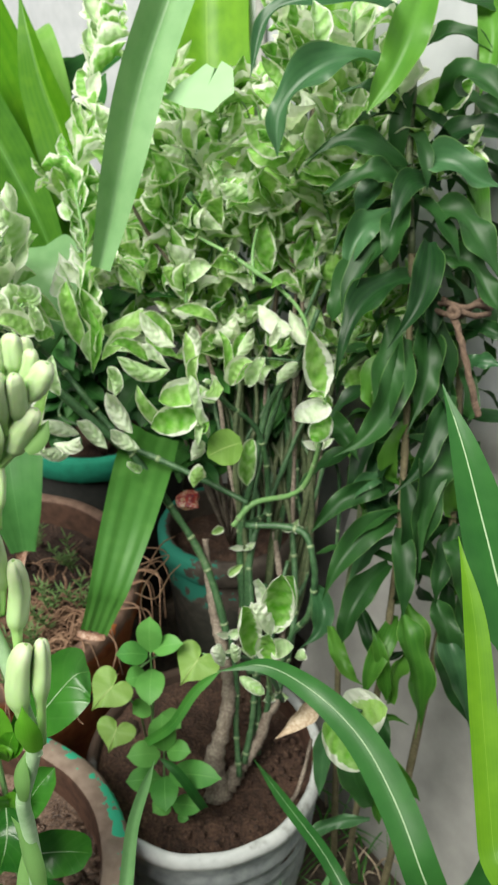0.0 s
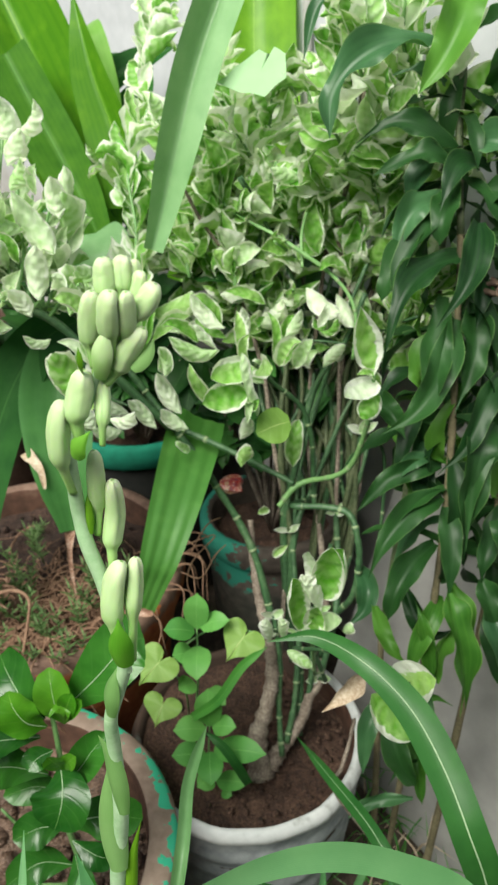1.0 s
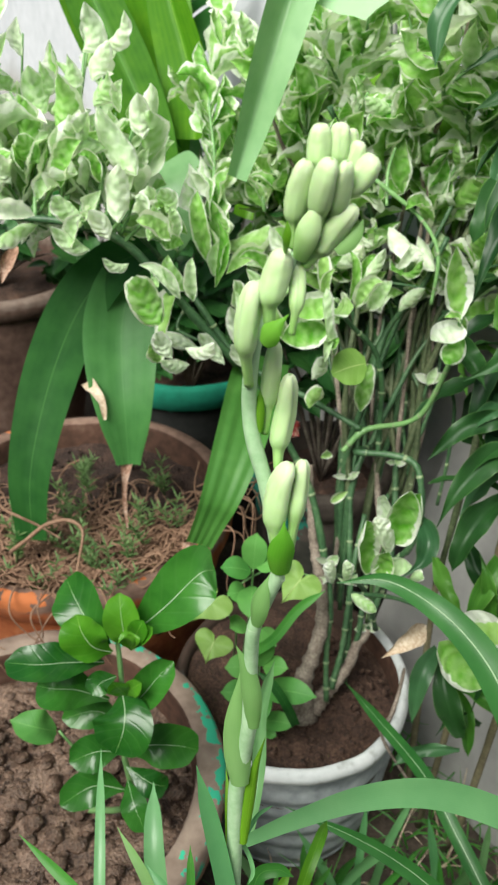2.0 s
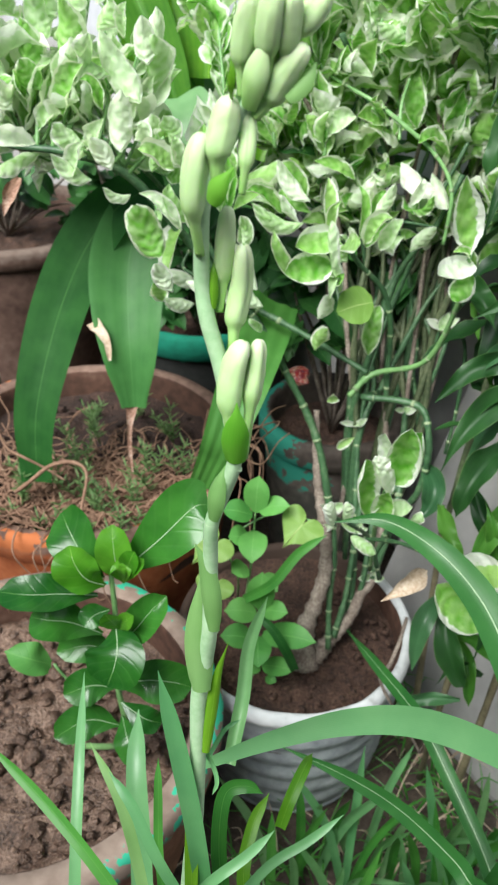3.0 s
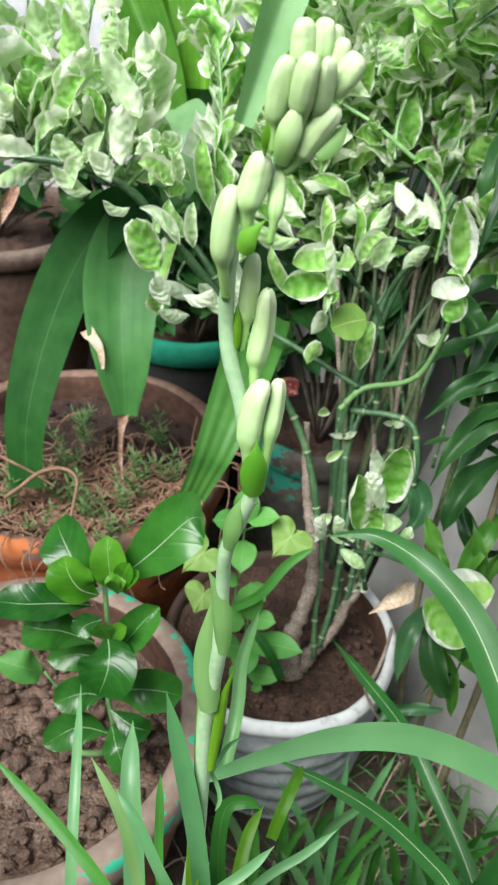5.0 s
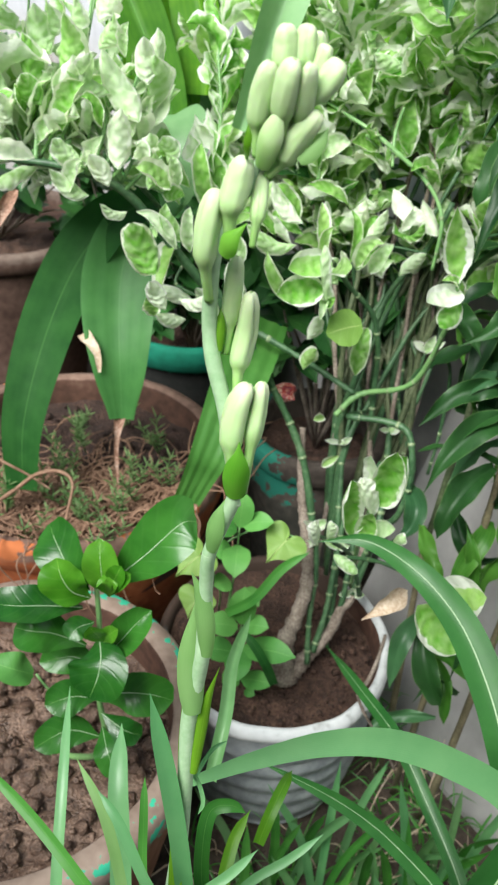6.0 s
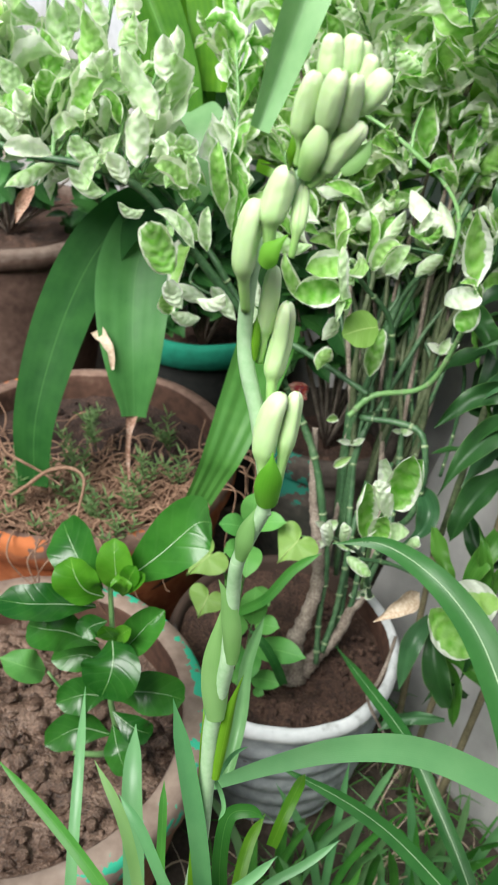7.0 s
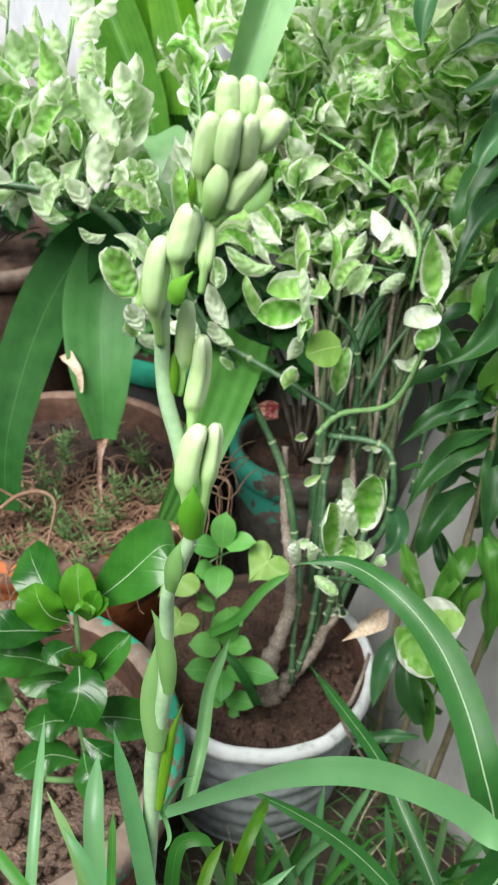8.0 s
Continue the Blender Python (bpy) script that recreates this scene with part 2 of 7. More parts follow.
M_NODE = surface("stalk_node", [(0.3, (0.34, 0.51, 0.28)), (0.7, (0.48, 0.62, 0.40))], 60.0, 0.6, 0.15, 0.0005)
M_STALK = surface("tuberose_stalk", [(0.3, (0.26, 0.45, 0.22)), (0.7, (0.42, 0.58, 0.36))], 40.0, 0.5, 0.15, 0.0005)


def bud_material():
    m, n, l, p = material("tuberose_bud")
    uv = n.new("ShaderNodeSeparateXYZ")
    l.new(coords(n, "UV"), uv.inputs[0])
    spot = noise_tex(n, l, 160.0, 4, coords(n))
    s = math_node(n, l, "MULTIPLY_ADD", math_node(n, l, "SUBTRACT", spot, 0.5), 0.25, uv.outputs[1])
    col = ramp(n, l, s, [(0.0, (0.23, 0.43, 0.11)), (0.28, (0.33, 0.52, 0.19)), (0.42, (0.41, 0.58, 0.27)), (0.8, (0.46, 0.61, 0.31)), (1.0, (0.58, 0.67, 0.43))])
    l.new(col, p.inputs["Base Color"])
    p.inputs["Roughness"].default_value = 0.55
    p.inputs["Subsurface Weight"].default_value = 0.4
    p.inputs["Subsurface Radius"].default_value = (0.3, 0.5, 0.15)
    p.inputs["Subsurface Scale"].default_value = 0.006
    lines = math_node(n, l, "SINE", math_node(n, l, "MULTIPLY", uv.outputs[0], 75.0))
    bump(n, l, math_node(n, l, "MULTIPLY_ADD", lines, 0.12, spot), 0.2, 0.0005, p)
    return m


M_BUD = bud_material()
M_ROOT = surface("dry_root", [(0.3, (0.12, 0.06, 0.036)), (0.55, (0.25, 0.145, 0.092)), (0.8, (0.44, 0.31, 0.215))], 50.0, 0.85, 0.4, 0.001)
M_CONCRETE = surface("cement_floor", [(0.3, (0.24, 0.235, 0.23)), (0.7, (0.42, 0.41, 0.40))], 8.0, 0.85, 0.4, 0.002)
M_SCRAP = surface("wrapper_foil", [(0.36, (0.05, 0.06, 0.12)), (0.40, (0.30, 0.015, 0.02)), (0.49, (0.38, 0.05, 0.03)), (0.52, (0.62, 0.55, 0.50)), (0.58, (0.55, 0.30, 0.05)), (0.64, (0.30, 0.02, 0.02))], 45.0, 0.35, 0.3, 0.001)
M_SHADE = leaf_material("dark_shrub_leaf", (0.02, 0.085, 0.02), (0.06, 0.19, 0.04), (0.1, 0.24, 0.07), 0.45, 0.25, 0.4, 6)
M_MINT = leaf_material("pale_mint_leaf", (0.36, 0.58, 0.32), (0.46, 0.66, 0.42), (0.5, 0.7, 0.45), 0.55, 0.3, 0)
M_CUT = leaf_material("pleated_leaf", (0.07, 0.22, 0.04), (0.15, 0.36, 0.085), (0.3, 0.5, 0.18), 0.48, 0.35, 0, 0, 5)
M_RIB = surface("pale_rib", [(0.3, (0.34, 0.50, 0.28)), (0.7, (0.46, 0.60, 0.38))], 60.0, 0.5, 0.1, 0.0005)


# ---- helpers for shapes ----
def part(name, bm, mat, parent=None, label="", smooth=True, local=False):
    me = bpy.data.meshes.new(name)
    bm.to_mesh(me)
    bm.free()
    for poly in me.polygons:
        poly.use_smooth = smooth
    for one in (mat if isinstance(mat, (list, tuple)) else (mat,)):
        me.materials.append(one)
    ob = new(name, me)
    ob.parent = parent
    if parent is not None and not local:
        ob.matrix_parent_inverse = Matrix.Translation(-parent.location)
    return tagged(ob, label)


def thing(name, label, category, at=(0, 0, 0), group="", kind=""):
    ob = new(name)
    ob.location = at
    ob.empty_display_size = 0.05
    return tagged(ob, label, category, group, kind)


def spline(points, steps):
    """Catmull-Rom through the points."""
    p = [Vector(q) for q in points]
    p = [2 * p[0] - p[1], *p, 2 * p[-1] - p[-2]]
    out = []
    for i in range(1, len(p) - 2):
        a, b, c, d = p[i - 1:i + 3]
        for k in range(steps):
            t = k / steps
            out.append(0.5 * (2 * b + (c - a) * t + (2 * a - 5 * b + 4 * c - d) * t * t + (3 * b - a - 3 * c + d) * t ** 3))
    return [*out, p[-2]]


def tube(bm, points, radii, sides=8, steps=5, wobble=0.0, mat=0, knots=0):
    """A round stem along a spline; radii are given at the points."""
    pts = spline(points, steps)
    n = len(pts) - 1
    rings, side = [], None
    for i, p in enumerate(pts):
        t = (pts[min(i + 1, n)] - pts[max(i - 1, 0)]).normalized()
        if side is None:
            side = t.orthogonal().normalized()
        side = (side - t * side.dot(t)).normalized()
        other = t.cross(side)
        s = i / n * (len(radii) - 1)
        k = min(int(s), len(radii) - 2)
        r = radii[k] + (radii[k + 1] - radii[k]) * (s - k)
        if knots:
            r *= 1 + 0.20 * max(0.0, math.cos(6.2832 * knots * i / n)) ** 4
        if wobble:
            r *= 1 + wobble * noise.noise(p * 60)
        rings.append([bm.verts.new(p + r * (math.cos(a) * side + math.sin(a) * other)) for a in (6.2832 * j / sides for j in range(sides))])
    for a, b in zip(rings, rings[1:]):
        for j in range(sides):
            bm.faces.new((a[j], a[(j + 1) % sides], b[(j + 1) % sides], b[j])).material_index = mat
    for ring in (rings[0][::-1], rings[-1]):
        bm.faces.new(ring).material_index = mat


def blade(bm, points, width, facing=(0, -0.8, 0.6), shape=None, fold=0.25, wave=0.0, across=6, steps=6, pleats=0, keel=1.6, crease=0.0):
    """A leaf along a spline. shape: share of the width at even steps from base to tip; fold: depth of the keel; pleats: ridges along it."""
    shape = shape or (0.45, 0.8, 1.0, 0.9, 0.6, 0.04)
    pts = spline(points, steps)
    n = len(pts) - 1
    uv = bm.loops.layers.uv.verify()
    grid, hint, face = [], Vector(facing).normalized(), Vector(facing).normalized()
    for i, p in enumerate(pts):
        t = (pts[min(i + 1, n)] - pts[max(i - 1, 0)]).normalized()
        flat = hint - t * hint.dot(t)
        face = (flat + face * 0.35).normalized()
        face = (face - t * face.dot(t)).normalized()
        side = t.cross(face).normalized()
        s = i / n * (len(shape) - 1)
        k = min(int(s), len(shape) - 2)
        f = s - k
        w0, w1, w2, w3 = (shape[min(max(q, 0), len(shape) - 1)] for q in (k - 1, k, k + 1, k + 2))
        w = 0.25 * width * max(0.03, 2 * w1 + (w2 - w0) * f + (2 * w0 - 5 * w1 + 4 * w2 - w3) * f * f + (3 * w1 - w0 - 3 * w2 + w3) * f ** 3)
        row = []
        for j in range(across + 1):
            c = 2 * j / across - 1
            lift = w * fold * (abs(c) ** keel if not crease else 2.2 * max(0.0, crease - c) + 0.3 * max(0.0, c - crease)) + abs(wave) * w * c * c * math.sin(4.6 * i / n * 3.14 + 1.5 * c)
            if pleats:
                lift += 0.009 * width * math.cos(c * pleats * 3.1416)
            row.append((bm.verts.new(p + side * (w * c) + face * lift), (j / across, i / n)))
        grid.append(row)
    for a, b in zip(grid, grid[1:]):
        for j in range(across):
            quad = (a[j], a[j + 1], b[j + 1], b[j])
            f = bm.faces.new([q[0] for q in quad])
            for loop, q in zip(f.loops, quad):
                loop[uv].uv = q[1]


def curled(bm, points, width, facing, shape, cup, crimp=0.1, phase=0.0, across=8, steps=6, twist=0.0, roll=0.0, keel=0.0):
    """A boat-shaped leaf along a spline: its section is an arc of cup radians each side, its margin crimped and rolled in, its blade twisted towards the tip."""
    pts = spline(points, steps)
    n = len(pts) - 1
    uv = bm.loops.layers.uv.verify()
    hint = Vector(facing).normalized()
    grid = []
    for i, p in enumerate(pts):
        t = (pts[min(i + 1, n)] - pts[max(i - 1, 0)]).normalized()
        face = hint - t * hint.dot(t)
        face = face.normalized() if face.length > 0.05 else t.orthogonal().normalized()
        if twist:
            face = Matrix.Rotation(twist * (i / n - 0.35), 3, t) @ face
        side = t.cross(face).normalized()
        s = i / n * (len(shape) - 1)
        k = min(int(s), len(shape) - 2)
        f = s - k
        f = f * f * (3 - 2 * f) if k == 0 else f
        w = 0.5 * width * max(0.02, shape[k] + (shape[k + 1] - shape[k]) * f)
        row = []
        for j in range(across + 1):
            c = 2 * j / across - 1
            a = c * (cup + roll * c * c)
            lift = keel * w * abs(c) + w / cup * (1 - math.cos(a)) + crimp * w * (c * c * math.sin(phase + 11 * i / n + 2.2 * c) + 0.5 * c * abs(c) * math.sin(23 * i / n + 3 * phase) + 0.20 * math.cos((30 if n > 24 else 15) * i / n + 5 * abs(c) + phase + 1.5 * math.sin(9 * i / n + phase)))
            q = p + side * (w / cup * math.sin(a)) + face * lift
            row.append((bm.verts.new(q), (j / across, i / n)))
        grid.append(row)
    for a, b in zip(grid, grid[1:]):
        for j in range(across):
            quad = (a[j], a[j + 1], b[j + 1], b[j])
            f = bm.faces.new([q[0] for q in quad])
            for loop, q in zip(f.loops, quad):
                loop[uv].uv = q[1]


def turned(bm, profile, sides=64, wobble=0.0, mat=0):
    """A body of revolution round z from (radius, height) pairs."""
    rings = []
    for r, z in profile:
        ring = []
        for j in range(sides):
            a = 6.28318 * j / sides
            v = Vector((math.cos(a), math.sin(a), 0))
            rr = r * (1 + wobble * noise.noise(Vector((v.x * 3, v.y * 3, z * 14))))
            ring.append(bm.verts.new(v * rr + Vector((0, 0, z + wobble * r * noise.noise(Vector((v.x * 4, v.y * 4, z * 6 + 5)))))))
        rings.append(ring)
    for a, b in zip(rings, rings[1:]):
        for j in range(sides):
            bm.faces.new((a[j], a[(j + 1) % sides], b[(j + 1) % sides], b[j])).material_index = mat
    return rings


# ---- structure ----
def slab(name, x0, y0, z0, x1, y1, z1, mat, label, category):
    bm = bmesh.new()
    bmesh.ops.create_cube(bm, size=1)
    bmesh.ops.scale(bm, vec=(x1 - x0, y1 - y0, z1 - z0), verts=bm.verts)
    bmesh.ops.translate(bm, vec=((x0 + x1) / 2, (y0 + y1) / 2, (z0 + z1) / 2), verts=bm.verts)
    return tagged(part(name, bm, mat, None, "", False), label, category, "", "structure")


bm = bmesh.new()
bmesh.ops.create_grid(bm, x_segments=120, y_segments=120, size=2.0)
for v in bm.verts:
    v.co.z = 0.012 * noise.noise(v.co * 9) + 0.006 * noise.noise(v.co * 30) - 0.008
far = [bm.verts.new((x, y, -0.02)) for x, y in ((-60, -60), (60, -60), (60, 60), (-60, 60))]
bm.faces.new(far)
tagged(part("ground", bm, M_GROUND), "bare brown earth with thin grass", "ground", "", "structure")

wall = slab("wall_north", -5.0, 0.0, 0.0, 2.2, 0.2, 2.3, M_YARDWALL, "garden wall, pale above and greyer below with shade in its colour", "wall")
wall.matrix_world = pose(0.42, 0.86, 0, 0, 0, -53.0)
# Wedge that carries the wall's grey down to the ground, shaped to fit the camera's view.
bm = bmesh.new()
ends = [[bm.verts.new((x, y, z)) for y, z in ((-0.217, -0.03), (-0.214, 0.0), (-0.004, 0.62), (-0.004, -0.03))] for x in (-0.34, 2.2)]
for q in range(4):
    bm.faces.new((ends[0][q], ends[1][q], ends[1][(q + 1) % 4], ends[0][(q + 1) % 4]))
bm.faces.new(ends[0])
bm.faces.new(ends[1][::-1])
bmesh.ops.recalc_face_normals(bm, faces=bm.faces)
plinth = tagged(part("plinth", bm, M_YARDWALL, None, "", False), "sloping grey wedge under the garden wall, shaped for the camera's view", "wall", "", "structure")
plinth.matrix_world = pose(0.42, 0.86, 0, 0, 0, -53.0)


# Unseen walls added to keep low sky light off the lower plants.
slab("wall_south", -3.2, -1.85, -0.05, 3.0, -1.65, 2.9, M_WALL, "unseen plain wall behind the camera, added to block low sky light", "wall")
slab("wall_west", -3.4, -1.85, -0.05, -3.2, 5.5, 2.3, M_WALL, "unseen plain side wall, added to block low sky light", "wall")


def pot(name, label, x, y, rim, radius, thick, base, mats, soil, depth, band=0.05, wobble=0.012, lip=0.012, ribs=(), heap=(0.0, 0.0)):
    """A round flower pot with a rim, a hollow and soil in it."""
    top = thing(name, label, "flower pot", (x, y, 0))
    bm = bmesh.new()
    prof = [(0.01, 0.0), (base, 0.0), (base + 0.004, 0.01)]
    steps = 26
    body = radius - lip
    for i in range(1, steps):
        z = (rim - band) * i / steps
        r = base + (body - base) * (i / steps) ** 0.8
        for c in ribs:
            r += 0.006 * math.exp(-((z - c) / 0.008) ** 2)
        prof.append((r, z))
    prof.append((body, rim - band))
    turned(bm, prof, 72, wobble)
    part("body", bm, mats, top, local=True)
    bm = bmesh.new()
    prof = [(body, rim - band), (radius, rim - band + 0.008), (radius, rim - 0.01), (radius - 0.006, rim), (radius - thick + 0.005, rim), (radius - thick, rim - 0.008), (radius - thick - 0.004, rim - depth - 0.05)]
    turned(bm, prof, 72, wobble)
    part("rim", bm, mats, top, local=True)
    bm = bmesh.new()
    rings = [(radius - thick + 0.001) * k / 30 for k in range(1, 31)]
    prev = None
    for r in rings:
        ring = []
        for j in range(72):
            a = 6.28318 * j / 72
            q = Vector((r * math.cos(a), r * math.sin(a), rim - depth))
            w = q + Vector((x * 7, y * 5, 0))
            q.z += heap[0] * q.x + heap[1] * q.y + 0.010 * noise.noise(w * 14) + 0.007 * noise.noise(w * 45) + 0.004 * noise.noise(w * 110)
            ring.append(bm.verts.new(q))
        if prev:
            for j in range(72):
                bm.faces.new((prev[j], prev[(j + 1) % 72], ring[(j + 1) % 72], ring[j]))
        else:
            bm.faces.new(ring)
        prev = ring
    part("soil", bm, soil, top, local=True)
    return top


def pot_material(name, body, rim, paint, level, patch, hollow=0.0, streak=0.5, dark_side=None):
    """Pot clay or cement: the body's and the rim's colours, and flaking paint in patches above a level, towards one side if a slope is given."""
    m, n, l, p = material(name)
    co = coords(n)
    xyz = n.new("ShaderNodeSeparateXYZ")
    l.new(co, xyz.inputs[0])
    big, small = noise_tex(n, l, 7.0, 5, co), noise_tex(n, l, 60.0, 6, co)
    both = math_node(n, l, "MULTIPLY_ADD", small, streak, math_node(n, l, "MULTIPLY", big, 1 - streak))
    lowc, highc = ramp(n, l, both, body), ramp(n, l, both, rim)
    step = n.new("ShaderNodeMapRange")
    l.new(math_node(n, l, "MULTIPLY_ADD", math_node(n, l, "SUBTRACT", small, 0.5), 0.02, xyz.outputs[2]), step.inputs["Value"])
    step.inputs["From Min"].default_value, step.inputs["From Max"].default_value = level - 0.004, level + 0.004
    col = mixed(n, l, step.outputs[0], lowc, highc)
    rad = math_node(n, l, "SQRT", math_node(n, l, "ADD", math_node(n, l, "POWER", xyz.outputs[0], 2.0), math_node(n, l, "POWER", xyz.outputs[1], 2.0)))
    # Inner wall above the soil: soil-stained brown, with the hollow's shade put in too.
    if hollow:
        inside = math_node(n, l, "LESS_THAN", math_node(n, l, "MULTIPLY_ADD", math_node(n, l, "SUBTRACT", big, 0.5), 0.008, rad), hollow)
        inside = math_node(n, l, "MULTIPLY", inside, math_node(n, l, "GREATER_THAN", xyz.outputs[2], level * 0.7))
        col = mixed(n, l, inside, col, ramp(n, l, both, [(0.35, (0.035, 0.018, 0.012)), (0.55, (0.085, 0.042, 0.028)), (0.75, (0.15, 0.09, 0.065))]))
    # Dark brown towards one side, its edge broken up by the noise.
    if dark_side:
        way = math_node(n, l, "MULTIPLY_ADD", xyz.outputs[0], dark_side[0], math_node(n, l, "MULTIPLY", xyz.outputs[1], dark_side[1]))
        side_mask = n.new("ShaderNodeMapRange")
        l.new(math_node(n, l, "MULTIPLY_ADD", both, 0.12, way), side_mask.inputs["Value"])
        side_mask.inputs["From Min"].default_value, side_mask.inputs["From Max"].default_value = dark_side[2], dark_side[2] + 0.05
        col = mixed(n, l, side_mask.outputs[0], col, (0.05, 0.032, 0.024))
    if patch:
        out = math_node(n, l, "GREATER_THAN", math_node(n, l, "MULTIPLY_ADD", math_node(n, l, "SUBTRACT", small, 0.5), 0.02, rad), patch[1])
        flake = math_node(n, l, "MULTIPLY_ADD", small, 0.35, math_node(n, l, "MULTIPLY", noise_tex(n, l, 10.5, 3, co), 0.65))
        if len(patch) > 2:
            flake = math_node(n, l, "MULTIPLY_ADD", xyz.outputs[0], patch[2], math_node(n, l, "MULTIPLY_ADD", xyz.outputs[1], patch[3], flake))
        where = math_node(n, l, "GREATER_THAN", flake, patch[0])
        col = mixed(n, l, math_node(n, l, "MULTIPLY", math_node(n, l, "MULTIPLY", out, where), step.outputs[0]), col, paint)
    l.new(col, p.inputs["Base Color"])
    p.inputs["Roughness"].default_value = 0.85
    p.inputs["Specular IOR Level"].default_value = 0.3
    bump(n, l, both, 0.5, 0.004, p)
    return m


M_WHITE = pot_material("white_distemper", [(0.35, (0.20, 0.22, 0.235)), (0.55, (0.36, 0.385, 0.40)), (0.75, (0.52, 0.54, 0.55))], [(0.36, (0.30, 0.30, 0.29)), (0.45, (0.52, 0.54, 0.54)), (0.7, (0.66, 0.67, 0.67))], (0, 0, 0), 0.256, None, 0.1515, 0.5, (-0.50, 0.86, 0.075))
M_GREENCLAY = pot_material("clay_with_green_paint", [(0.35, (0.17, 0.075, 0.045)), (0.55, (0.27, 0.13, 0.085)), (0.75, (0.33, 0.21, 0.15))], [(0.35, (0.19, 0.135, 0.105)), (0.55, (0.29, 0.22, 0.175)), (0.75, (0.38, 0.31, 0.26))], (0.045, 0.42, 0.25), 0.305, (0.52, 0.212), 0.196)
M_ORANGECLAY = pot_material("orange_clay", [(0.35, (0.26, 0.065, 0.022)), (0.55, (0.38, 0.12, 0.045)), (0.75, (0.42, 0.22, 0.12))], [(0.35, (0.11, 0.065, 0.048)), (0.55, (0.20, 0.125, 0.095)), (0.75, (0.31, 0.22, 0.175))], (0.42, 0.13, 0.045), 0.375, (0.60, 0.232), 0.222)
M_TEALPOT = pot_material("black_pot_teal_rim", [(0.35, (0.010, 0.012, 0.011)), (0.7, (0.028, 0.028, 0.026))], [(0.3, (0.006, 0.12, 0.075)), (0.7, (0.012, 0.21, 0.13))], (0, 0, 0), 0.377, None)
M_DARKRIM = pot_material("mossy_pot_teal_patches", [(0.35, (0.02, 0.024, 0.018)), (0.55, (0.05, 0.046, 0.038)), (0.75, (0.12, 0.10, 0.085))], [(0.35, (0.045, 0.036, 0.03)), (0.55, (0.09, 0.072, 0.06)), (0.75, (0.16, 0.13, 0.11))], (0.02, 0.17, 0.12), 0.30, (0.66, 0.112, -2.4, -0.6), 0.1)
M_PALERIM = pot_material("clay_pot_pale_green_rim", [(0.35, (0.10, 0.06, 0.045)), (0.7, (0.22, 0.14, 0.11))], [(0.35, (0.16, 0.28, 0.2)), (0.7, (0.30, 0.42, 0.32))], (0, 0, 0), 0.335, None)
M_OLDCLAY = pot_material("weathered_clay", [(0.35, (0.06, 0.033, 0.025)), (0.55, (0.11, 0.066, 0.05)), (0.75, (0.17, 0.12, 0.095))], [(0.35, (0.09, 0.058, 0.045)), (0.7, (0.19, 0.145, 0.12))], (0, 0, 0), 0.44, None)
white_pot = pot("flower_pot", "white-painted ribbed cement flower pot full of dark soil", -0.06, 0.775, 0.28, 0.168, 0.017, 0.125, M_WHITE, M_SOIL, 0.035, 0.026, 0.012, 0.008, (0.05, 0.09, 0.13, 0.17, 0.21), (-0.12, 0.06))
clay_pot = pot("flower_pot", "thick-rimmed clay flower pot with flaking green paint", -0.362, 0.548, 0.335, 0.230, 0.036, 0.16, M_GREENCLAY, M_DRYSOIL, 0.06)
root_pot = pot("flower_pot", "orange clay flower pot choked with dry roots", -0.417, 1.003, 0.40, 0.246, 0.026, 0.17, M_ORANGECLAY, M_ROOTSOIL, 0.05)
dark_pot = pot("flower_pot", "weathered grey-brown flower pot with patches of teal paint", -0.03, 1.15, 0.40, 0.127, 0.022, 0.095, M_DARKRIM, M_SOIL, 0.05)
teal_pot = pot("flower_pot", "black flower pot with a teal painted rim", -0.31, 1.485, 0.43, 0.185, 0.02, 0.14, M_TEALPOT, M_SOIL, 0.10, 0.055)
back_pot = pot("flower_pot", "weathered clay flower pot in the back corner", -0.85, 1.80, 0.46, 0.25, 0.025, 0.18, M_OLDCLAY, M_SOIL, 0.05)
side_pot = pot("flower_pot", "small clay flower pot with a pale green rim", -0.81, 1.22, 0.36, 0.14, 0.02, 0.10, M_PALERIM, M_SOIL, 0.05)


# ---- variegated shrub ----
def leaf_mesh(seed, length, width, shape, mat, curl=(-0.5, 1.1), fold=(0.15, 0.75), wave=(0.05, 0.16), across=4, name="leaf"):
    """One curled leaf along +y with its upper side to +z."""
    rnd = random.Random(seed)
    bm = bmesh.new()
    turn, ang, p, pts = rnd.uniform(*curl), rnd.uniform(0.0, 0.3), Vector((0, 0, 0)), [(0, 0, 0)]
    for i in range(5):
        p = p + Vector((rnd.uniform(-0.06, 0.06) * min(i, 1), math.cos(ang), -math.sin(ang))) * (length / 5)
        ang += turn / 5
        pts.append(tuple(p))
    blade(bm, pts, width * rnd.uniform(0.85, 1.15), (0, 0, 1), shape, rnd.uniform(*fold), rnd.uniform(*wave), across, 2)
    me = bpy.data.meshes.new(name)
    bm.to_mesh(me)
    bm.free()
    for poly in me.polygons:
        poly.use_smooth = True
    me.materials.append(mat)
    return me


def frame_of(place, along, up, size=1.0):
    y, z = Vector(along).normalized(), Vector(up)
    z = (z - y * z.dot(y)).normalized()
    x = y.cross(z)
    return Matrix(((x.x, y.x, z.x, place[0]), (x.y, y.y, z.y, place[1]), (x.z, y.z, z.z, place[2]), (0, 0, 0, 1))) @ Matrix.Diagonal((size, size, size, 1))


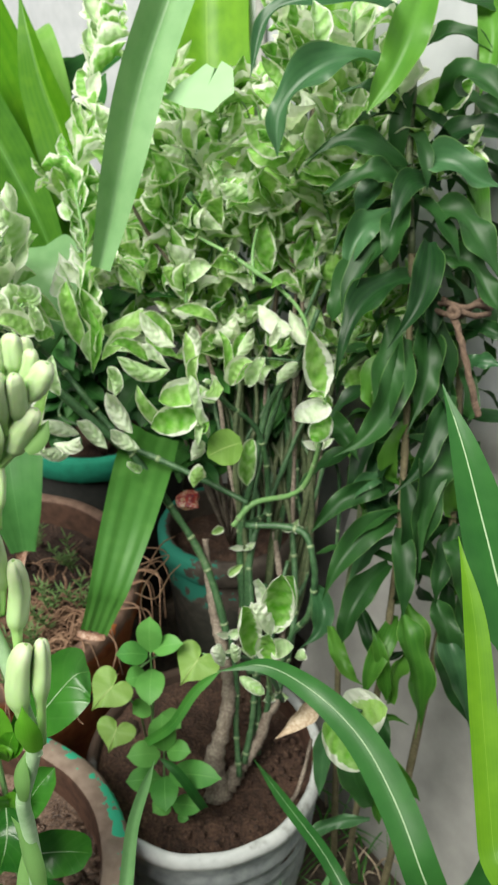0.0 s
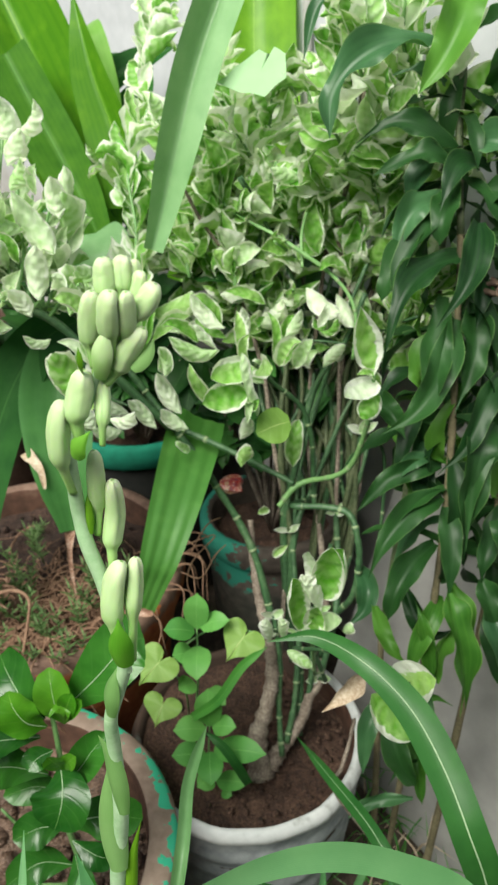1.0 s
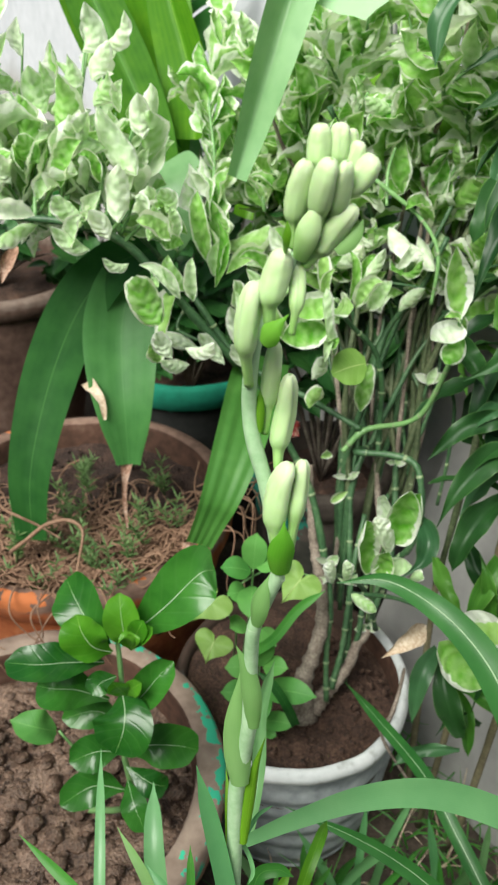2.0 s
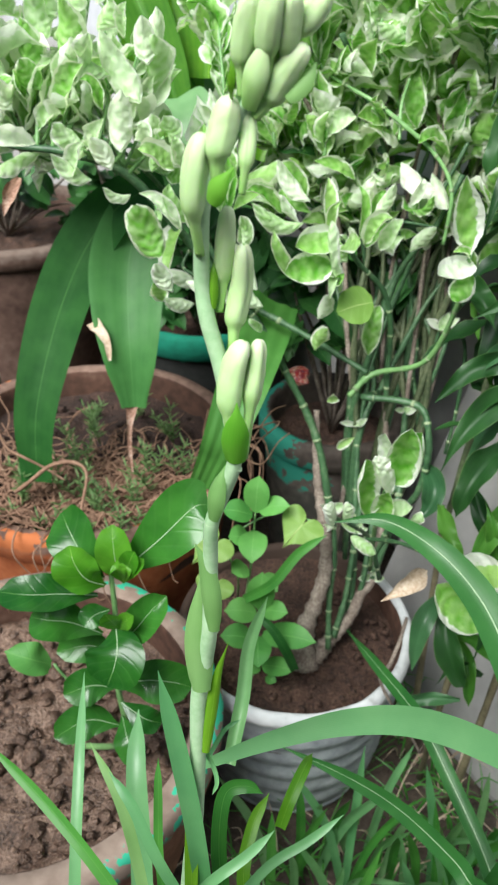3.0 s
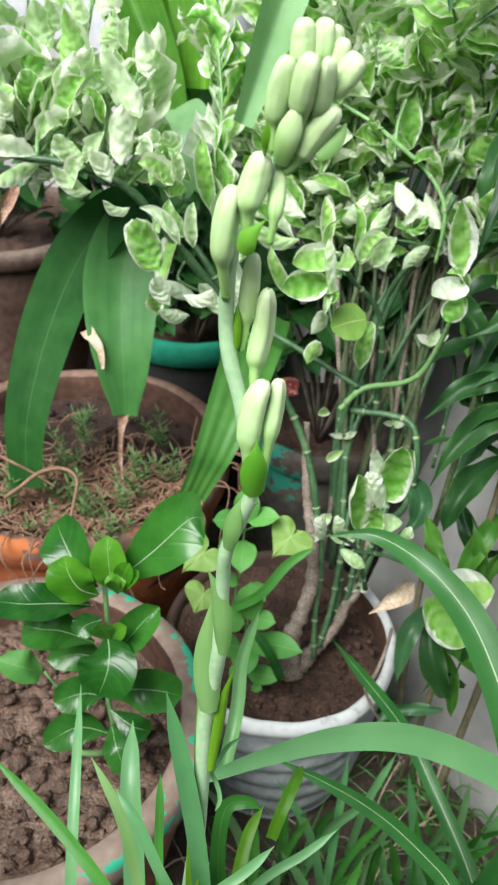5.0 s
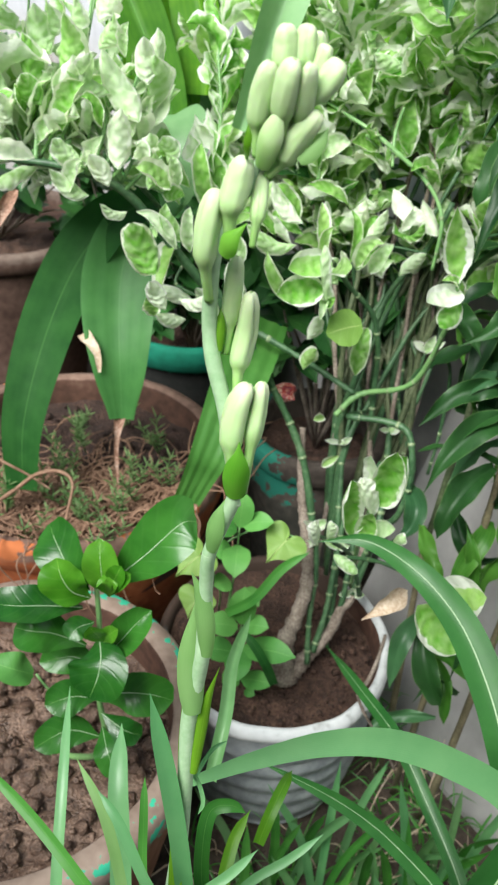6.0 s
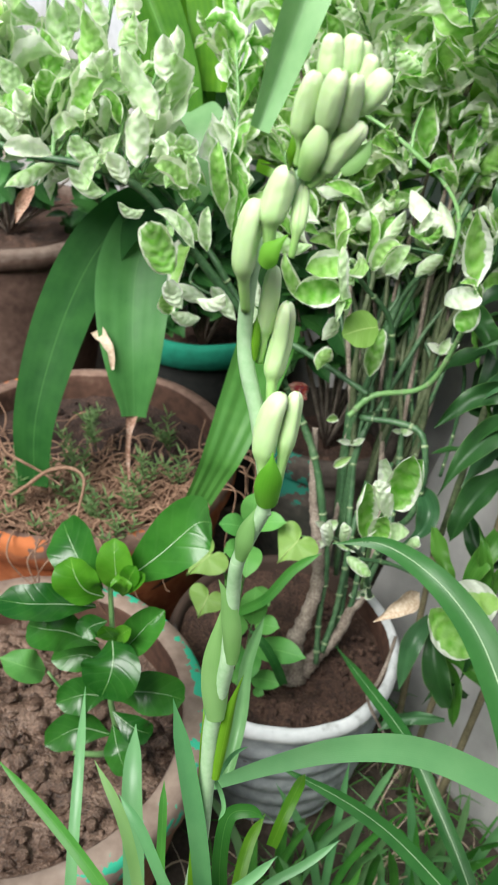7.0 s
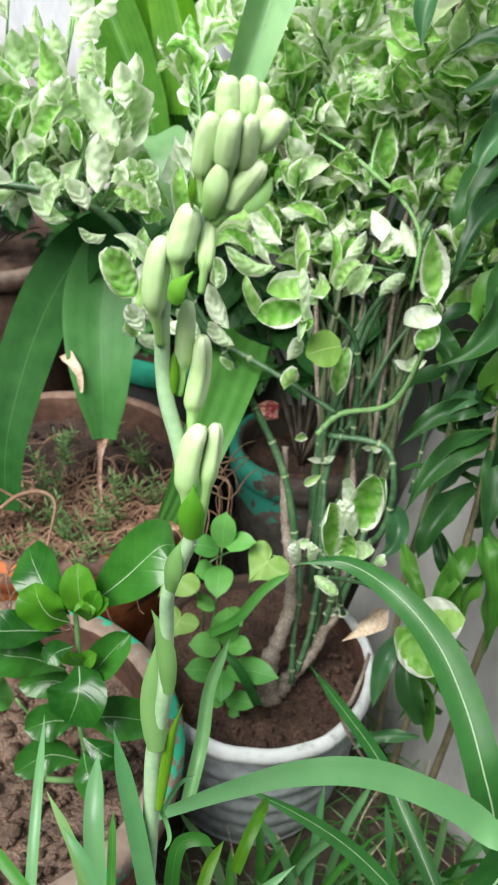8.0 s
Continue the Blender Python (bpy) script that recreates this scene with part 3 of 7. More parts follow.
def place_leaves(parent, poses, meshes, near, name="leaf", most=300):
    """The nearest leaves as parts of their own, the rest joined."""
    poses = sorted(poses, key=lambda q: near(q[0].translation))
    for m, k in poses[:most]:
        ob = new(name, meshes[k])
        ob.parent = parent
        ob.matrix_parent_inverse = Matrix.Translation(-parent.location)
        ob.matrix_basis = m
    for one in {meshes[k].materials[0].name: meshes[k].materials[0] for m, k in poses[most:]}.values():
        bm = bmesh.new()
        for m, k in poses[most:]:
            if meshes[k].materials[0] != one:
                continue
            tmp = meshes[k].copy()
            tmp.transform(m)
            bm.from_mesh(tmp)
            bpy.data.meshes.remove(tmp)
        tagged(part("foliage", bm, one, parent), kind="stuff")


def hero(parent, mat, points, width, facing=(0, -0.75, 0.65), shape=(0.15, 0.75, 1.0, 0.95, 0.65, 0.05), fold=0.3, wave=0.08, name="leaf", label="", across=6, steps=4, pleats=0, keel=1.6, crease=0.0):
    """A leaf of its own shape under a plant."""
    bm = bmesh.new()
    pts = [Vector(p) for p in points]
    if len(pts) == 2:
        f = Vector(facing).normalized()
        mid = (pts[0] + pts[1]) / 2 + f * 0.14 * (pts[1] - pts[0]).length
        pts = [pts[0], mid, pts[1]]
    blade(bm, pts, width, facing, shape, fold, wave, across, steps * 3 if len(pts) < 4 else steps * 2, pleats, keel, crease)
    return part(name, bm, mat, parent, label)


def midrib(leaf, points, width, facing, share=0.92):
    """The raised pale rib along a leaf."""
    pts = spline(points, 8)
    pts = pts[:max(3, int(len(pts) * share))]
    up = Vector(facing).normalized() * width * 0.012
    bm = bmesh.new()
    tube(bm, [p + up for p in pts], (width * 0.026, width * 0.022, width * 0.008), 5, 1)
    part("midrib", bm, M_RIB, leaf, "pale midrib")


RSHAPE = (0.20, 0.62, 0.88, 0.99, 1.0, 0.97, 0.86, 0.62, 0.14)
VSHAPE = (0.10, 0.46, 0.80, 0.97, 1.0, 0.92, 0.72, 0.40, 0.03)
def curled_mesh(seed, length, width):
    """One boat-shaped leaf along +y with its upper side to +z."""
    rnd = random.Random(seed)
    bm = bmesh.new()
    turn, ang, p, pts = rnd.uniform(-1.3, 1.8), rnd.uniform(-0.1, 0.3), Vector((0, 0, 0)), [(0, 0, 0)]
    for i in range(5):
        p = p + Vector((rnd.uniform(-0.16, 0.16) * min(i, 1), math.cos(ang), -math.sin(ang))) * (length / 5)
        ang += turn / 5
        pts.append(tuple(p))
    curled(bm, pts, width * rnd.uniform(0.9, 1.2), (0, 0, 1), VSHAPE, rnd.uniform(0.7, 1.6), rnd.uniform(0.10, 0.24), rnd.uniform(0, 6.28), 8, 3, rnd.uniform(-1.0, 1.0), rnd.uniform(-0.1, 0.3), rnd.uniform(0.1, 0.45))
    me = bpy.data.meshes.new("leaf")
    bm.to_mesh(me)
    bm.free()
    for poly in me.polygons:
        poly.use_smooth = True
    me.materials.append((M_VARPALE, M_VARBOLD, M_VAR, M_VAR)[seed % 4])
    return me


VLEAVES = [curled_mesh(i, 0.054, 0.030) for i in range(16)]
SHRUB = Vector((-0.04, 0.76, 0.235))
shrub = thing("variegated_shrub", "devil's backbone shrub with curled white-edged leaves in a white pot", "shrub", SHRUB)
leaf_poses = []


def shoot(points, r0, r1, leaves, size, rng, start=0.3, light=(0.0, -0.35, 0.25), kinds=tuple(range(16))):
    """A zigzag shoot with two rows of leaves towards its tip."""
    bm = bmesh.new()
    tube(bm, points, (r0, r1), 6, 4)
    part("twig", bm, M_PALESTEM, shrub)
    pts = spline(points, 8)
    n = len(pts) - 1
    flip = rng.choice((-1, 1))
    side0 = Vector((rng.uniform(-1, 1), rng.uniform(-0.5, 0.5), 0.1)).normalized()
    for i in range(leaves):
        s = start + (1 - start) * (i + 0.5 * rng.random()) / leaves
        k = min(int(s * n), n - 1)
        t = (pts[k + 1] - pts[k]).normalized()
        side = (side0 - t * side0.dot(t)).normalized() * flip
        flip = -flip
        along = t * rng.uniform(0.8, 1.5) + side * rng.uniform(0.3, 0.85) + Vector((rng.uniform(-.25, .25), rng.uniform(-.4, .2), rng.uniform(-.15, .25)))
        up = (t * 0.5 - side * 0.7) * rng.choice((1, 1, -0.6)) + Vector((rng.uniform(-.4, .4) + light[0], rng.uniform(-.55, .55) + light[1], rng.uniform(-.45, .45) + light[2]))
        leaf_poses.append((frame_of(pts[k], along, up, size * rng.uniform(0.65, 1.1) * (1.0 if i < leaves - 2 else 0.7)), rng.choice(kinds)))


rng = random.Random(11)
joint_rng = random.Random(31)
# the woody stems and the branches that stand out
TRUNKS = []


def shrub_branch(path, r, mat):
    """A jointed branch along a path, with its radii."""
    bm = bmesh.new()
    tube(bm, path, [(0.62 if mat is M_PALESTEM else 0.66 if mat is M_BARK else 0.58) * q for q in r], 10, 9, 0.18, 0, len(path) * 2)
    branch = part("branch", bm, mat, shrub, "woody grey stem" if mat is M_BARK else "")
    # pale scars round the joints
    if mat is M_BARK:
        return
    line = spline(path, 8)
    gone = 0.012
    for k in range(1, len(line) - 2):
        gone -= (line[k] - line[k - 1]).length
        if gone < 0:
            gone = joint_rng.uniform(0.022, 0.075)
            s = k / (len(line) - 1) * (len(r) - 1)
            rad = 0.67 * (r[int(s)] + (r[min(int(s) + 1, len(r) - 1)] - r[int(s)]) * (s - int(s)))
            d = (line[k + 1] - line[k]).normalized() * joint_rng.uniform(0.0014, 0.0026)
            bm = bmesh.new()
            tube(bm, [line[k] - d, line[k], line[k] + d], (rad * 0.95, rad * 1.11, rad * 0.95), 8, 2)
            part("joint", bm, M_SCAR, branch)


def shrub_trunk(path, r, mat):
    TRUNKS.append((path, r, mat))
    shrub_branch(path, r, mat)


shrub_trunk([(-0.041, 0.728, 0.243), (-0.045, 0.745, 0.294), (-0.033, 0.759, 0.337), (-0.024, 0.782, 0.375), (-0.028, 0.808, 0.420), (-0.038, 0.828, 0.455), (-0.045, 0.845, 0.486), (-0.051, 0.870, 0.529), (-0.053, 0.889, 0.562)], (0.026, 0.019, 0.0155, 0.014, 0.012, 0.0105, 0.009, 0.0075, 0.006), M_BARK)
shrub_trunk([(-0.028, 0.741, 0.246), (-0.014, 0.752, 0.263), (-0.000, 0.762, 0.280), (0.018, 0.776, 0.303), (0.027, 0.790, 0.327), (0.041, 0.809, 0.338), (0.047, 0.843, 0.376), (0.052, 0.887, 0.432), (0.044, 0.932, 0.509), (0.028, 0.972, 0.580)], (0.019, 0.0165, 0.0135, 0.012, 0.0105, 0.0095, 0.0085, 0.0075, 0.006, 0.004), M_BARK)
shrub_trunk([(0.013, 0.771, 0.274), (0.015, 0.808, 0.358), (0.010, 0.851, 0.433), (0.004, 0.899, 0.515), (-0.008, 0.922, 0.557), (0.004, 0.954, 0.611)], (0.009, 0.008, 0.007, 0.0065, 0.006, 0.0045), M_STEM)
shrub_trunk([(-0.005, 0.751, 0.281), (0.006, 0.777, 0.325), (0.011, 0.805, 0.372), (0.016, 0.840, 0.433), (0.027, 0.884, 0.487)], (0.008, 0.0075, 0.007, 0.0065, 0.006), M_STEM)
shrub_trunk([(0.013, 0.777, 0.284), (0.028, 0.796, 0.337), (0.033, 0.828, 0.392), (0.040, 0.872, 0.446), (0.060, 0.916, 0.501)], (0.0075, 0.007, 0.0065, 0.006, 0.005), M_STEM)
shrub_trunk([(-0.011, 0.735, 0.273), (-0.015, 0.770, 0.334), (-0.013, 0.791, 0.390), (-0.021, 0.821, 0.452)], (0.007, 0.0065, 0.006, 0.006), M_STEM)
shrub_trunk([(0.041, 0.809, 0.338), (0.064, 0.849, 0.424), (0.069, 0.897, 0.487), (0.066, 0.937, 0.556), (0.073, 0.969, 0.611), (0.068, 0.996, 0.678)], (0.008, 0.008, 0.0075, 0.007, 0.006, 0.004), M_STEM)
shrub_trunk([(0.052, 0.883, 0.425), (0.083, 0.909, 0.466), (0.092, 0.933, 0.529), (0.090, 0.957, 0.590), (0.100, 0.972, 0.655)], (0.006, 0.006, 0.0055, 0.005, 0.004), M_STEM)
shrub_trunk([(-0.013, 0.819, 0.379), (-0.008, 0.874, 0.433), (-0.003, 0.914, 0.482), (-0.009, 0.955, 0.533), (0.006, 0.980, 0.595)], (0.005, 0.005, 0.0045, 0.004, 0.003), M_BARK)
shrub_branch([(-0.024, 0.821, 0.446), (-0.044, 0.849, 0.523), (-0.067, 0.871, 0.571), (-0.097, 0.886, 0.619), (-0.121, 0.900, 0.656), (-0.156, 0.913, 0.701), (-0.181, 0.925, 0.732), (-0.208, 0.933, 0.769)] + [(-0.235, 0.962, 0.786), (-0.276, 0.965, 0.832), (-0.319, 0.964, 0.871)], (0.0085, 0.0085, 0.0085, 0.008, 0.008, 0.008, 0.0075, 0.007, 0.006, 0.0045, 0.003), M_STEM)
shrub_branch([(-0.170, 0.919, 0.718), (-0.136, 0.905, 0.695), (-0.108, 0.895, 0.686), (-0.066, 0.882, 0.671), (-0.023, 0.868, 0.654), (0.006, 0.857, 0.643)], (0.0065, 0.007, 0.007, 0.0065, 0.006, 0.0055), M_STEM)
shrub_branch([(-0.013, 0.852, 0.611), (0.006, 0.858, 0.635), (0.024, 0.859, 0.645), (0.060, 0.839, 0.667), (0.079, 0.824, 0.699)] + [(0.092, 0.798, 0.776), (0.091, 0.780, 0.824), (0.094, 0.779, 0.842)], (0.006, 0.0065, 0.0055, 0.0055, 0.0055, 0.0045, 0.004, 0.002), M_PALESTEM)
shrub_branch([(0.033, 0.869, 0.601), (0.031, 0.878, 0.656), (0.028, 0.880, 0.700), (0.015, 0.880, 0.742), (-0.017, 0.867, 0.780), (-0.036, 0.849, 0.811), (-0.052, 0.826, 0.832)], (0.0065, 0.006, 0.006, 0.0055, 0.005, 0.0045, 0.003), M_STEM)
shrub_branch([(0.026, 0.898, 0.590), (0.004, 0.860, 0.606), (0.049, 0.851, 0.610), (0.078, 0.839, 0.606), (0.088, 0.822, 0.577), (0.090, 0.816, 0.545), (0.083, 0.810, 0.496), (0.063, 0.826, 0.446), (0.043, 0.828, 0.370)], (0.0055, 0.0065, 0.007, 0.007, 0.007, 0.007, 0.007, 0.006), M_STEM)
shrub_branch([(0.048, 0.772, 0.381), (0.026, 0.752, 0.465), (-0.001, 0.714, 0.519), (-0.023, 0.686, 0.552)], (0.006, 0.005, 0.004, 0.003), M_STEM)
shrub_branch([(0.033, 0.755, 0.411), (0.026, 0.687, 0.551), (0.029, 0.658, 0.621), (0.037, 0.651, 0.667)], (0.004, 0.004, 0.003, 0.002), M_PALESTEM)
shrub_branch([(0.005, 0.698, 0.512), (0.050, 0.645, 0.559), (0.093, 0.591, 0.584), (0.120, 0.571, 0.590)], (0.004, 0.004, 0.0035, 0.003), M_STEM)
shrub_branch([(-0.087, 1.021, 0.975), (-0.076, 1.003, 0.958), (-0.043, 0.975, 0.945), (-0.011, 0.955, 0.933), (0.023, 0.945, 0.912), (0.050, 0.940, 0.893), (0.072, 0.930, 0.870), (0.082, 0.920, 0.843), (0.080, 0.915, 0.790)], (0.002, 0.0026, 0.0034, 0.004, 0.004, 0.004, 0.0038, 0.0034), M_PALESTEM)
shrub_branch([(0.017, 0.950, 0.897), (0.016, 0.969, 0.929), (0.022, 0.974, 0.958)], (0.003, 0.003, 0.002), M_PALESTEM)
shrub_branch([(0.040, 1.074, 0.948), (0.076, 1.065, 0.971), (0.104, 1.069, 0.998), (0.124, 1.063, 1.026)], (0.0045, 0.0045, 0.004, 0.003), M_STEM)
shrub_branch([(-0.152, 1.121, 0.934), (-0.073, 1.103, 0.942), (0.010, 1.096, 0.927)], (0.004, 0.004, 0.004), M_STEM)
shrub_branch([(-0.016, 0.930, 0.806), (0.030, 0.932, 0.808), (0.072, 0.931, 0.804)], (0.0025, 0.0025, 0.0025), M_STEM)
shrub_branch([(0.106, 0.874, 0.707), (0.121, 0.876, 0.672), (0.123, 0.868, 0.599), (0.118, 0.861, 0.529)], (0.003, 0.0035, 0.004, 0.004), M_STEM)
shrub_branch([(-0.222, 0.938, 0.765), (-0.234, 0.923, 0.741), (-0.221, 0.909, 0.736), (-0.190, 0.895, 0.731)], (0.003, 0.003, 0.003, 0.003), M_STEM)

# the thicket of upright stems
feet = [p for path, r, mat in TRUNKS[1:] for p in spline(path, 6) if 0.5 < p.z < 0.68]
tops = []
for i in range(38):
    foot = rng.choice(feet)
    x, z = rng.uniform(-0.18, 0.20), 0.74 + 0.42 * rng.random() ** 1.3
    if -0.12 < x < 0.0:
        z = min(z, 1.0)
    tip = Vector((x, rng.uniform(0.86 + 0.3 * (z - 0.7), 1.24 - 1.2 * max(x, 0)), z))
    line = [foot]
    for k in range(1, 7):
        s = k / 6
        p = foot.lerp(tip, s) + Vector((0.08 * (0.0 - x) * math.sin(3.14 * s), 0.06 * math.sin(3.14 * s), 0.03 * math.sin(3.14 * s)))
        line.append(p + Vector((rng.uniform(-.014, .014), rng.uniform(-.014, .014), 0)) * (1 if k < 6 else 0))
    bm = bmesh.new()
    tube(bm, line, (0.0032, 0.003, 0.0028, 0.0025, 0.0022, 0.0018), 7, 6, 0.25, 0, 12)
    part("stem", bm, (M_STEM, M_OLIVE, M_OLIVE, M_STEM, M_BARK)[i % 5], shrub)
    tops.append((line[-3], tip, 3))
bare_rng = random.Random(67)
for i in range(15):
    foot = bare_rng.choice(feet)
    lean = bare_rng.uniform(-0.05, 0.15)
    tip = Vector((foot.x * 1.3 + lean, foot.y + bare_rng.uniform(0.05, 0.16), bare_rng.uniform(0.72, 0.92)))
    line = [foot - Vector((foot.x * 0.4, 0.05, 0.16)), foot]
    for k in (0.3, 0.6, 0.8):
        line.append(foot.lerp(tip, k) + Vector((bare_rng.uniform(-.016, .016) - 0.15 * lean * math.sin(3.14 * k), bare_rng.uniform(-.012, .012), 0)))
    bm = bmesh.new()
    thick = bare_rng.uniform(0.7, 1.3)
    tube(bm, line + [tip], [thick * r for r in (0.0044, 0.0042, 0.004, 0.0036, 0.003, 0.0026)], 7, 5, 0.3, 0, 9)
    part("stem", bm, (M_OLIVE, M_STEM, M_OLIVE)[i % 3], shrub)
# small new leaves at the nodes
for path, r, mat in TRUNKS:
    pts = spline(path, 6)
    p = rng.choice(pts[len(pts) // 2:])
    for side in (-1, 1, 0.3):
        bm = bmesh.new()
        q = p + Vector((side * 0.004, -0.004, 0.002))
        d = Vector((side * rng.uniform(0.4, 1.0), rng.uniform(-0.8, 0.1), rng.uniform(0.3, 1.0))).normalized() * rng.uniform(0.014, 0.025)
        curled(bm, [q - d * 0.4, q + d * 0.4, q + d], rng.uniform(0.010, 0.017), (0, -0.75, 0.65), VSHAPE, 1.0, 0.12, side, 4, 3)
        part("leaf", bm, M_VARPALE, shrub)
bm = bmesh.new()
curled(bm, [(-0.411, 0.874, 0.855), (-0.415, 0.861, 0.846), (-0.420, 0.852, 0.834), (-0.425, 0.847, 0.819)], 0.022, (0.2, -0.8, 0.5), (0.3, 0.8, 1.0, 0.8, 0.5, 0.05), 1.3, 0.25, 0.4, 8, 5)
part("withered_leaf", bm, M_DRYTIP, shrub, "dry brown hanging leaf")
limb = [(-0.154, 0.900, 0.702), (-0.233, 0.889, 0.801), (-0.285, 0.879, 0.863), (-0.345, 0.866, 0.888), (-0.403, 0.865, 0.893), (-0.442, 0.867, 0.901), (-0.488, 0.873, 0.917)]
bm = bmesh.new()
tube(bm, limb, (0.006, 0.0055, 0.005, 0.0045, 0.004, 0.003), 8, 7, 0.2)
part("branch", bm, M_STEM, shrub)
limb = spline(limb, 10)
for tip in [(-0.333, 0.976, 1.073), (-0.307, 0.967, 1.056), (-0.352, 0.918, 1.000), (-0.271, 0.916, 0.989), (-0.302, 0.904, 0.973), (-0.279, 0.862, 0.923), (-0.335, 0.879, 0.955), (-0.236, 0.858, 0.912), (-0.318, 0.834, 0.901), (-0.238, 0.772, 0.831), (-0.376, 0.900, 0.974)]:
    tip = Vector(tip)
    p = min(limb, key=lambda q: (q - tip).length)
    bm = bmesh.new()
    tube(bm, [p, p.lerp(tip, 0.5) + Vector((rng.uniform(-.01, .01), 0.008, -0.006)), tip], (0.003, 0.0024, 0.0016), 6, 5, 0.2)
    part("stem", bm, M_PALESTEM, shrub)
    shoot([p.lerp(tip, 0.3) + Vector((0, 0.012, 0)), p.lerp(tip, 0.7) + Vector((0, 0.015, 0)), tip + Vector((0, 0.015, 0))], 0.002, 0.0014, 4, 0.9, rng, 0.1, (-0.5, -0.9, 0.8), (0, 4, 8, 12, 1))
for mid, tip, count in tops:
    for k in range(count):
        p = mid.lerp(tip, 1.0 if k == 0 else rng.uniform(0.1, 0.95))
        if -0.22 < p.x < -0.02:
            p.y = max(p.y, 1.03 + 0.32 * (p.z - 0.85))
        d = Vector((rng.uniform(-.5, .5 if count > 2 else .1), rng.uniform(-.6, .2), rng.uniform(0.25, 1.0))).normalized() * rng.uniform(0.07, 0.13)
        shoot([p, p + d * 0.5 + Vector((rng.uniform(-.012, .012), 0, 0)), p + d], 0.0028, 0.0014, rng.randint(5, 9), 1.25 if count > 2 else 1.05, rng, 0.05, (0.0, -0.35, 0.3) if count > 2 else (-0.5, -0.9, 0.8), tuple(range(16)) if count > 2 else (0, 4, 8, 12, 1, 5))
# upright leafy columns
for path in ([(-0.183, 0.929, 0.808), (-0.193, 0.972, 0.881), (-0.197, 1.024, 0.929), (-0.207, 1.060, 0.991), (-0.195, 1.097, 1.052)], [(-0.189, 1.149, 1.022), (-0.200, 1.213, 1.091), (-0.187, 1.248, 1.150), (-0.179, 1.280, 1.203)], [(-0.163, 1.142, 0.971), (-0.143, 1.174, 1.024), (-0.104, 1.201, 1.069), (-0.096, 1.225, 1.109)], [(-0.062, 1.103, 1.000), (-0.057, 1.104, 1.042), (-0.023, 1.087, 1.071), (-0.001, 1.080, 1.097)], [(0.034, 1.179, 1.027), (0.043, 1.210, 1.080), (0.059, 1.238, 1.126), (0.071, 1.261, 1.166)], [(0.117, 1.067, 1.032), (0.127, 1.120, 1.083), (0.136, 1.164, 1.138), (0.130, 1.201, 1.181)], [(-0.067, 0.966, 0.867), (-0.074, 0.987, 0.903), (-0.087, 1.008, 0.939), (-0.095, 1.020, 0.998)], [(-0.132, 1.030, 0.859), (-0.146, 1.060, 0.910), (-0.157, 1.079, 0.942)]):
    shoot(path, 0.003, 0.0015, 26, 1.25, rng, 0.02, (-0.2, -0.6, 0.4))

# leaves that stand out singly: base, tip, width
def lone_leaf(pts, w, how):
    """A leaf that stands out singly: base and tip, width, turn."""
    bm = bmesh.new()
    face = Vector(how.get("facing", (0, -0.75, 0.65))) * how.get("under", 1)
    a, b = Vector(pts[0]), Vector(pts[1])
    bow = face.normalized() * (b - a).length
    sway = face.cross(b - a).normalized() * (b - a).length * rng.uniform(-0.12, 0.12)
    wide = a.z < 0.6 and w > 0.023 or a.z < 0.86 and w >= 0.030
    curled(bm, [a, a.lerp(b, 0.33) + bow * 0.10 + sway, a.lerp(b, 0.7) + bow * rng.uniform(0.06, 0.2) + sway, b + bow * rng.uniform(-0.1, 0.1)], w * 1.06, face, RSHAPE if wide else VSHAPE, 0.6 + 1.2 * how.get("fold", 0.45), 0.17, rng.uniform(0, 6.28), 12, 9, rng.uniform(-0.6, 0.6) * (0.3 if wide else 1.0), rng.uniform(-0.1, 0.25), rng.uniform(0.05, 0.4) * (0.3 if wide else 1.0))
    bold = a.z < 0.7 or w > 0.031 or rng.random() < 0.35
    # the pale material comes oftener towards the left
    paler = rng.random() < (0.42 if a.x < -0.18 else 0.15)
    part("leaf", bm, M_VARPALE if paler else M_VARBOLD if bold and not (how.get("under") and rng.random() < 0.45) else M_VARPALE if "under" in how else M_VAR, shrub)


lone_leaf([(-0.086, 1.020, 0.972), (-0.101, 1.000, 1.043)], 0.032, {"fold": 0.6})
lone_leaf([(-0.084, 1.020, 0.974), (-0.062, 1.004, 1.036)], 0.030, {"fold": 0.5, "under": -1})
lone_leaf([(0.101, 0.787, 0.817), (0.072, 0.766, 0.840)], 0.012, {})
lone_leaf([(-0.050, 0.829, 0.831), (-0.058, 0.837, 0.885)], 0.020, {})
lone_leaf([(-0.046, 0.823, 0.821), (-0.042, 0.805, 0.870)], 0.016, {"fold": 0.7})
lone_leaf([(-0.081, 0.817, 0.774), (-0.110, 0.806, 0.834)], 0.020, {"fold": 0.6})
lone_leaf([(-0.044, 0.813, 0.805), (-0.046, 0.773, 0.778)], 0.014, {"fold": 0.7})
lone_leaf([(-0.039, 0.818, 0.774), (-0.033, 0.779, 0.806)], 0.016, {})
lone_leaf([(-0.035, 0.841, 0.812), (-0.018, 0.823, 0.821)], 0.035, {})
lone_leaf([(0.005, 0.868, 0.662), (0.013, 0.882, 0.723)], 0.026, {})
lone_leaf([(-0.136, 0.884, 0.731), (-0.161, 0.882, 0.787)], 0.026, {"under": -1})
lone_leaf([(-0.154, 0.899, 0.776), (-0.159, 0.898, 0.815)], 0.022, {})
lone_leaf([(-0.167, 0.874, 0.715), (-0.198, 0.865, 0.760)], 0.026, {"fold": 0.7, "under": -1})
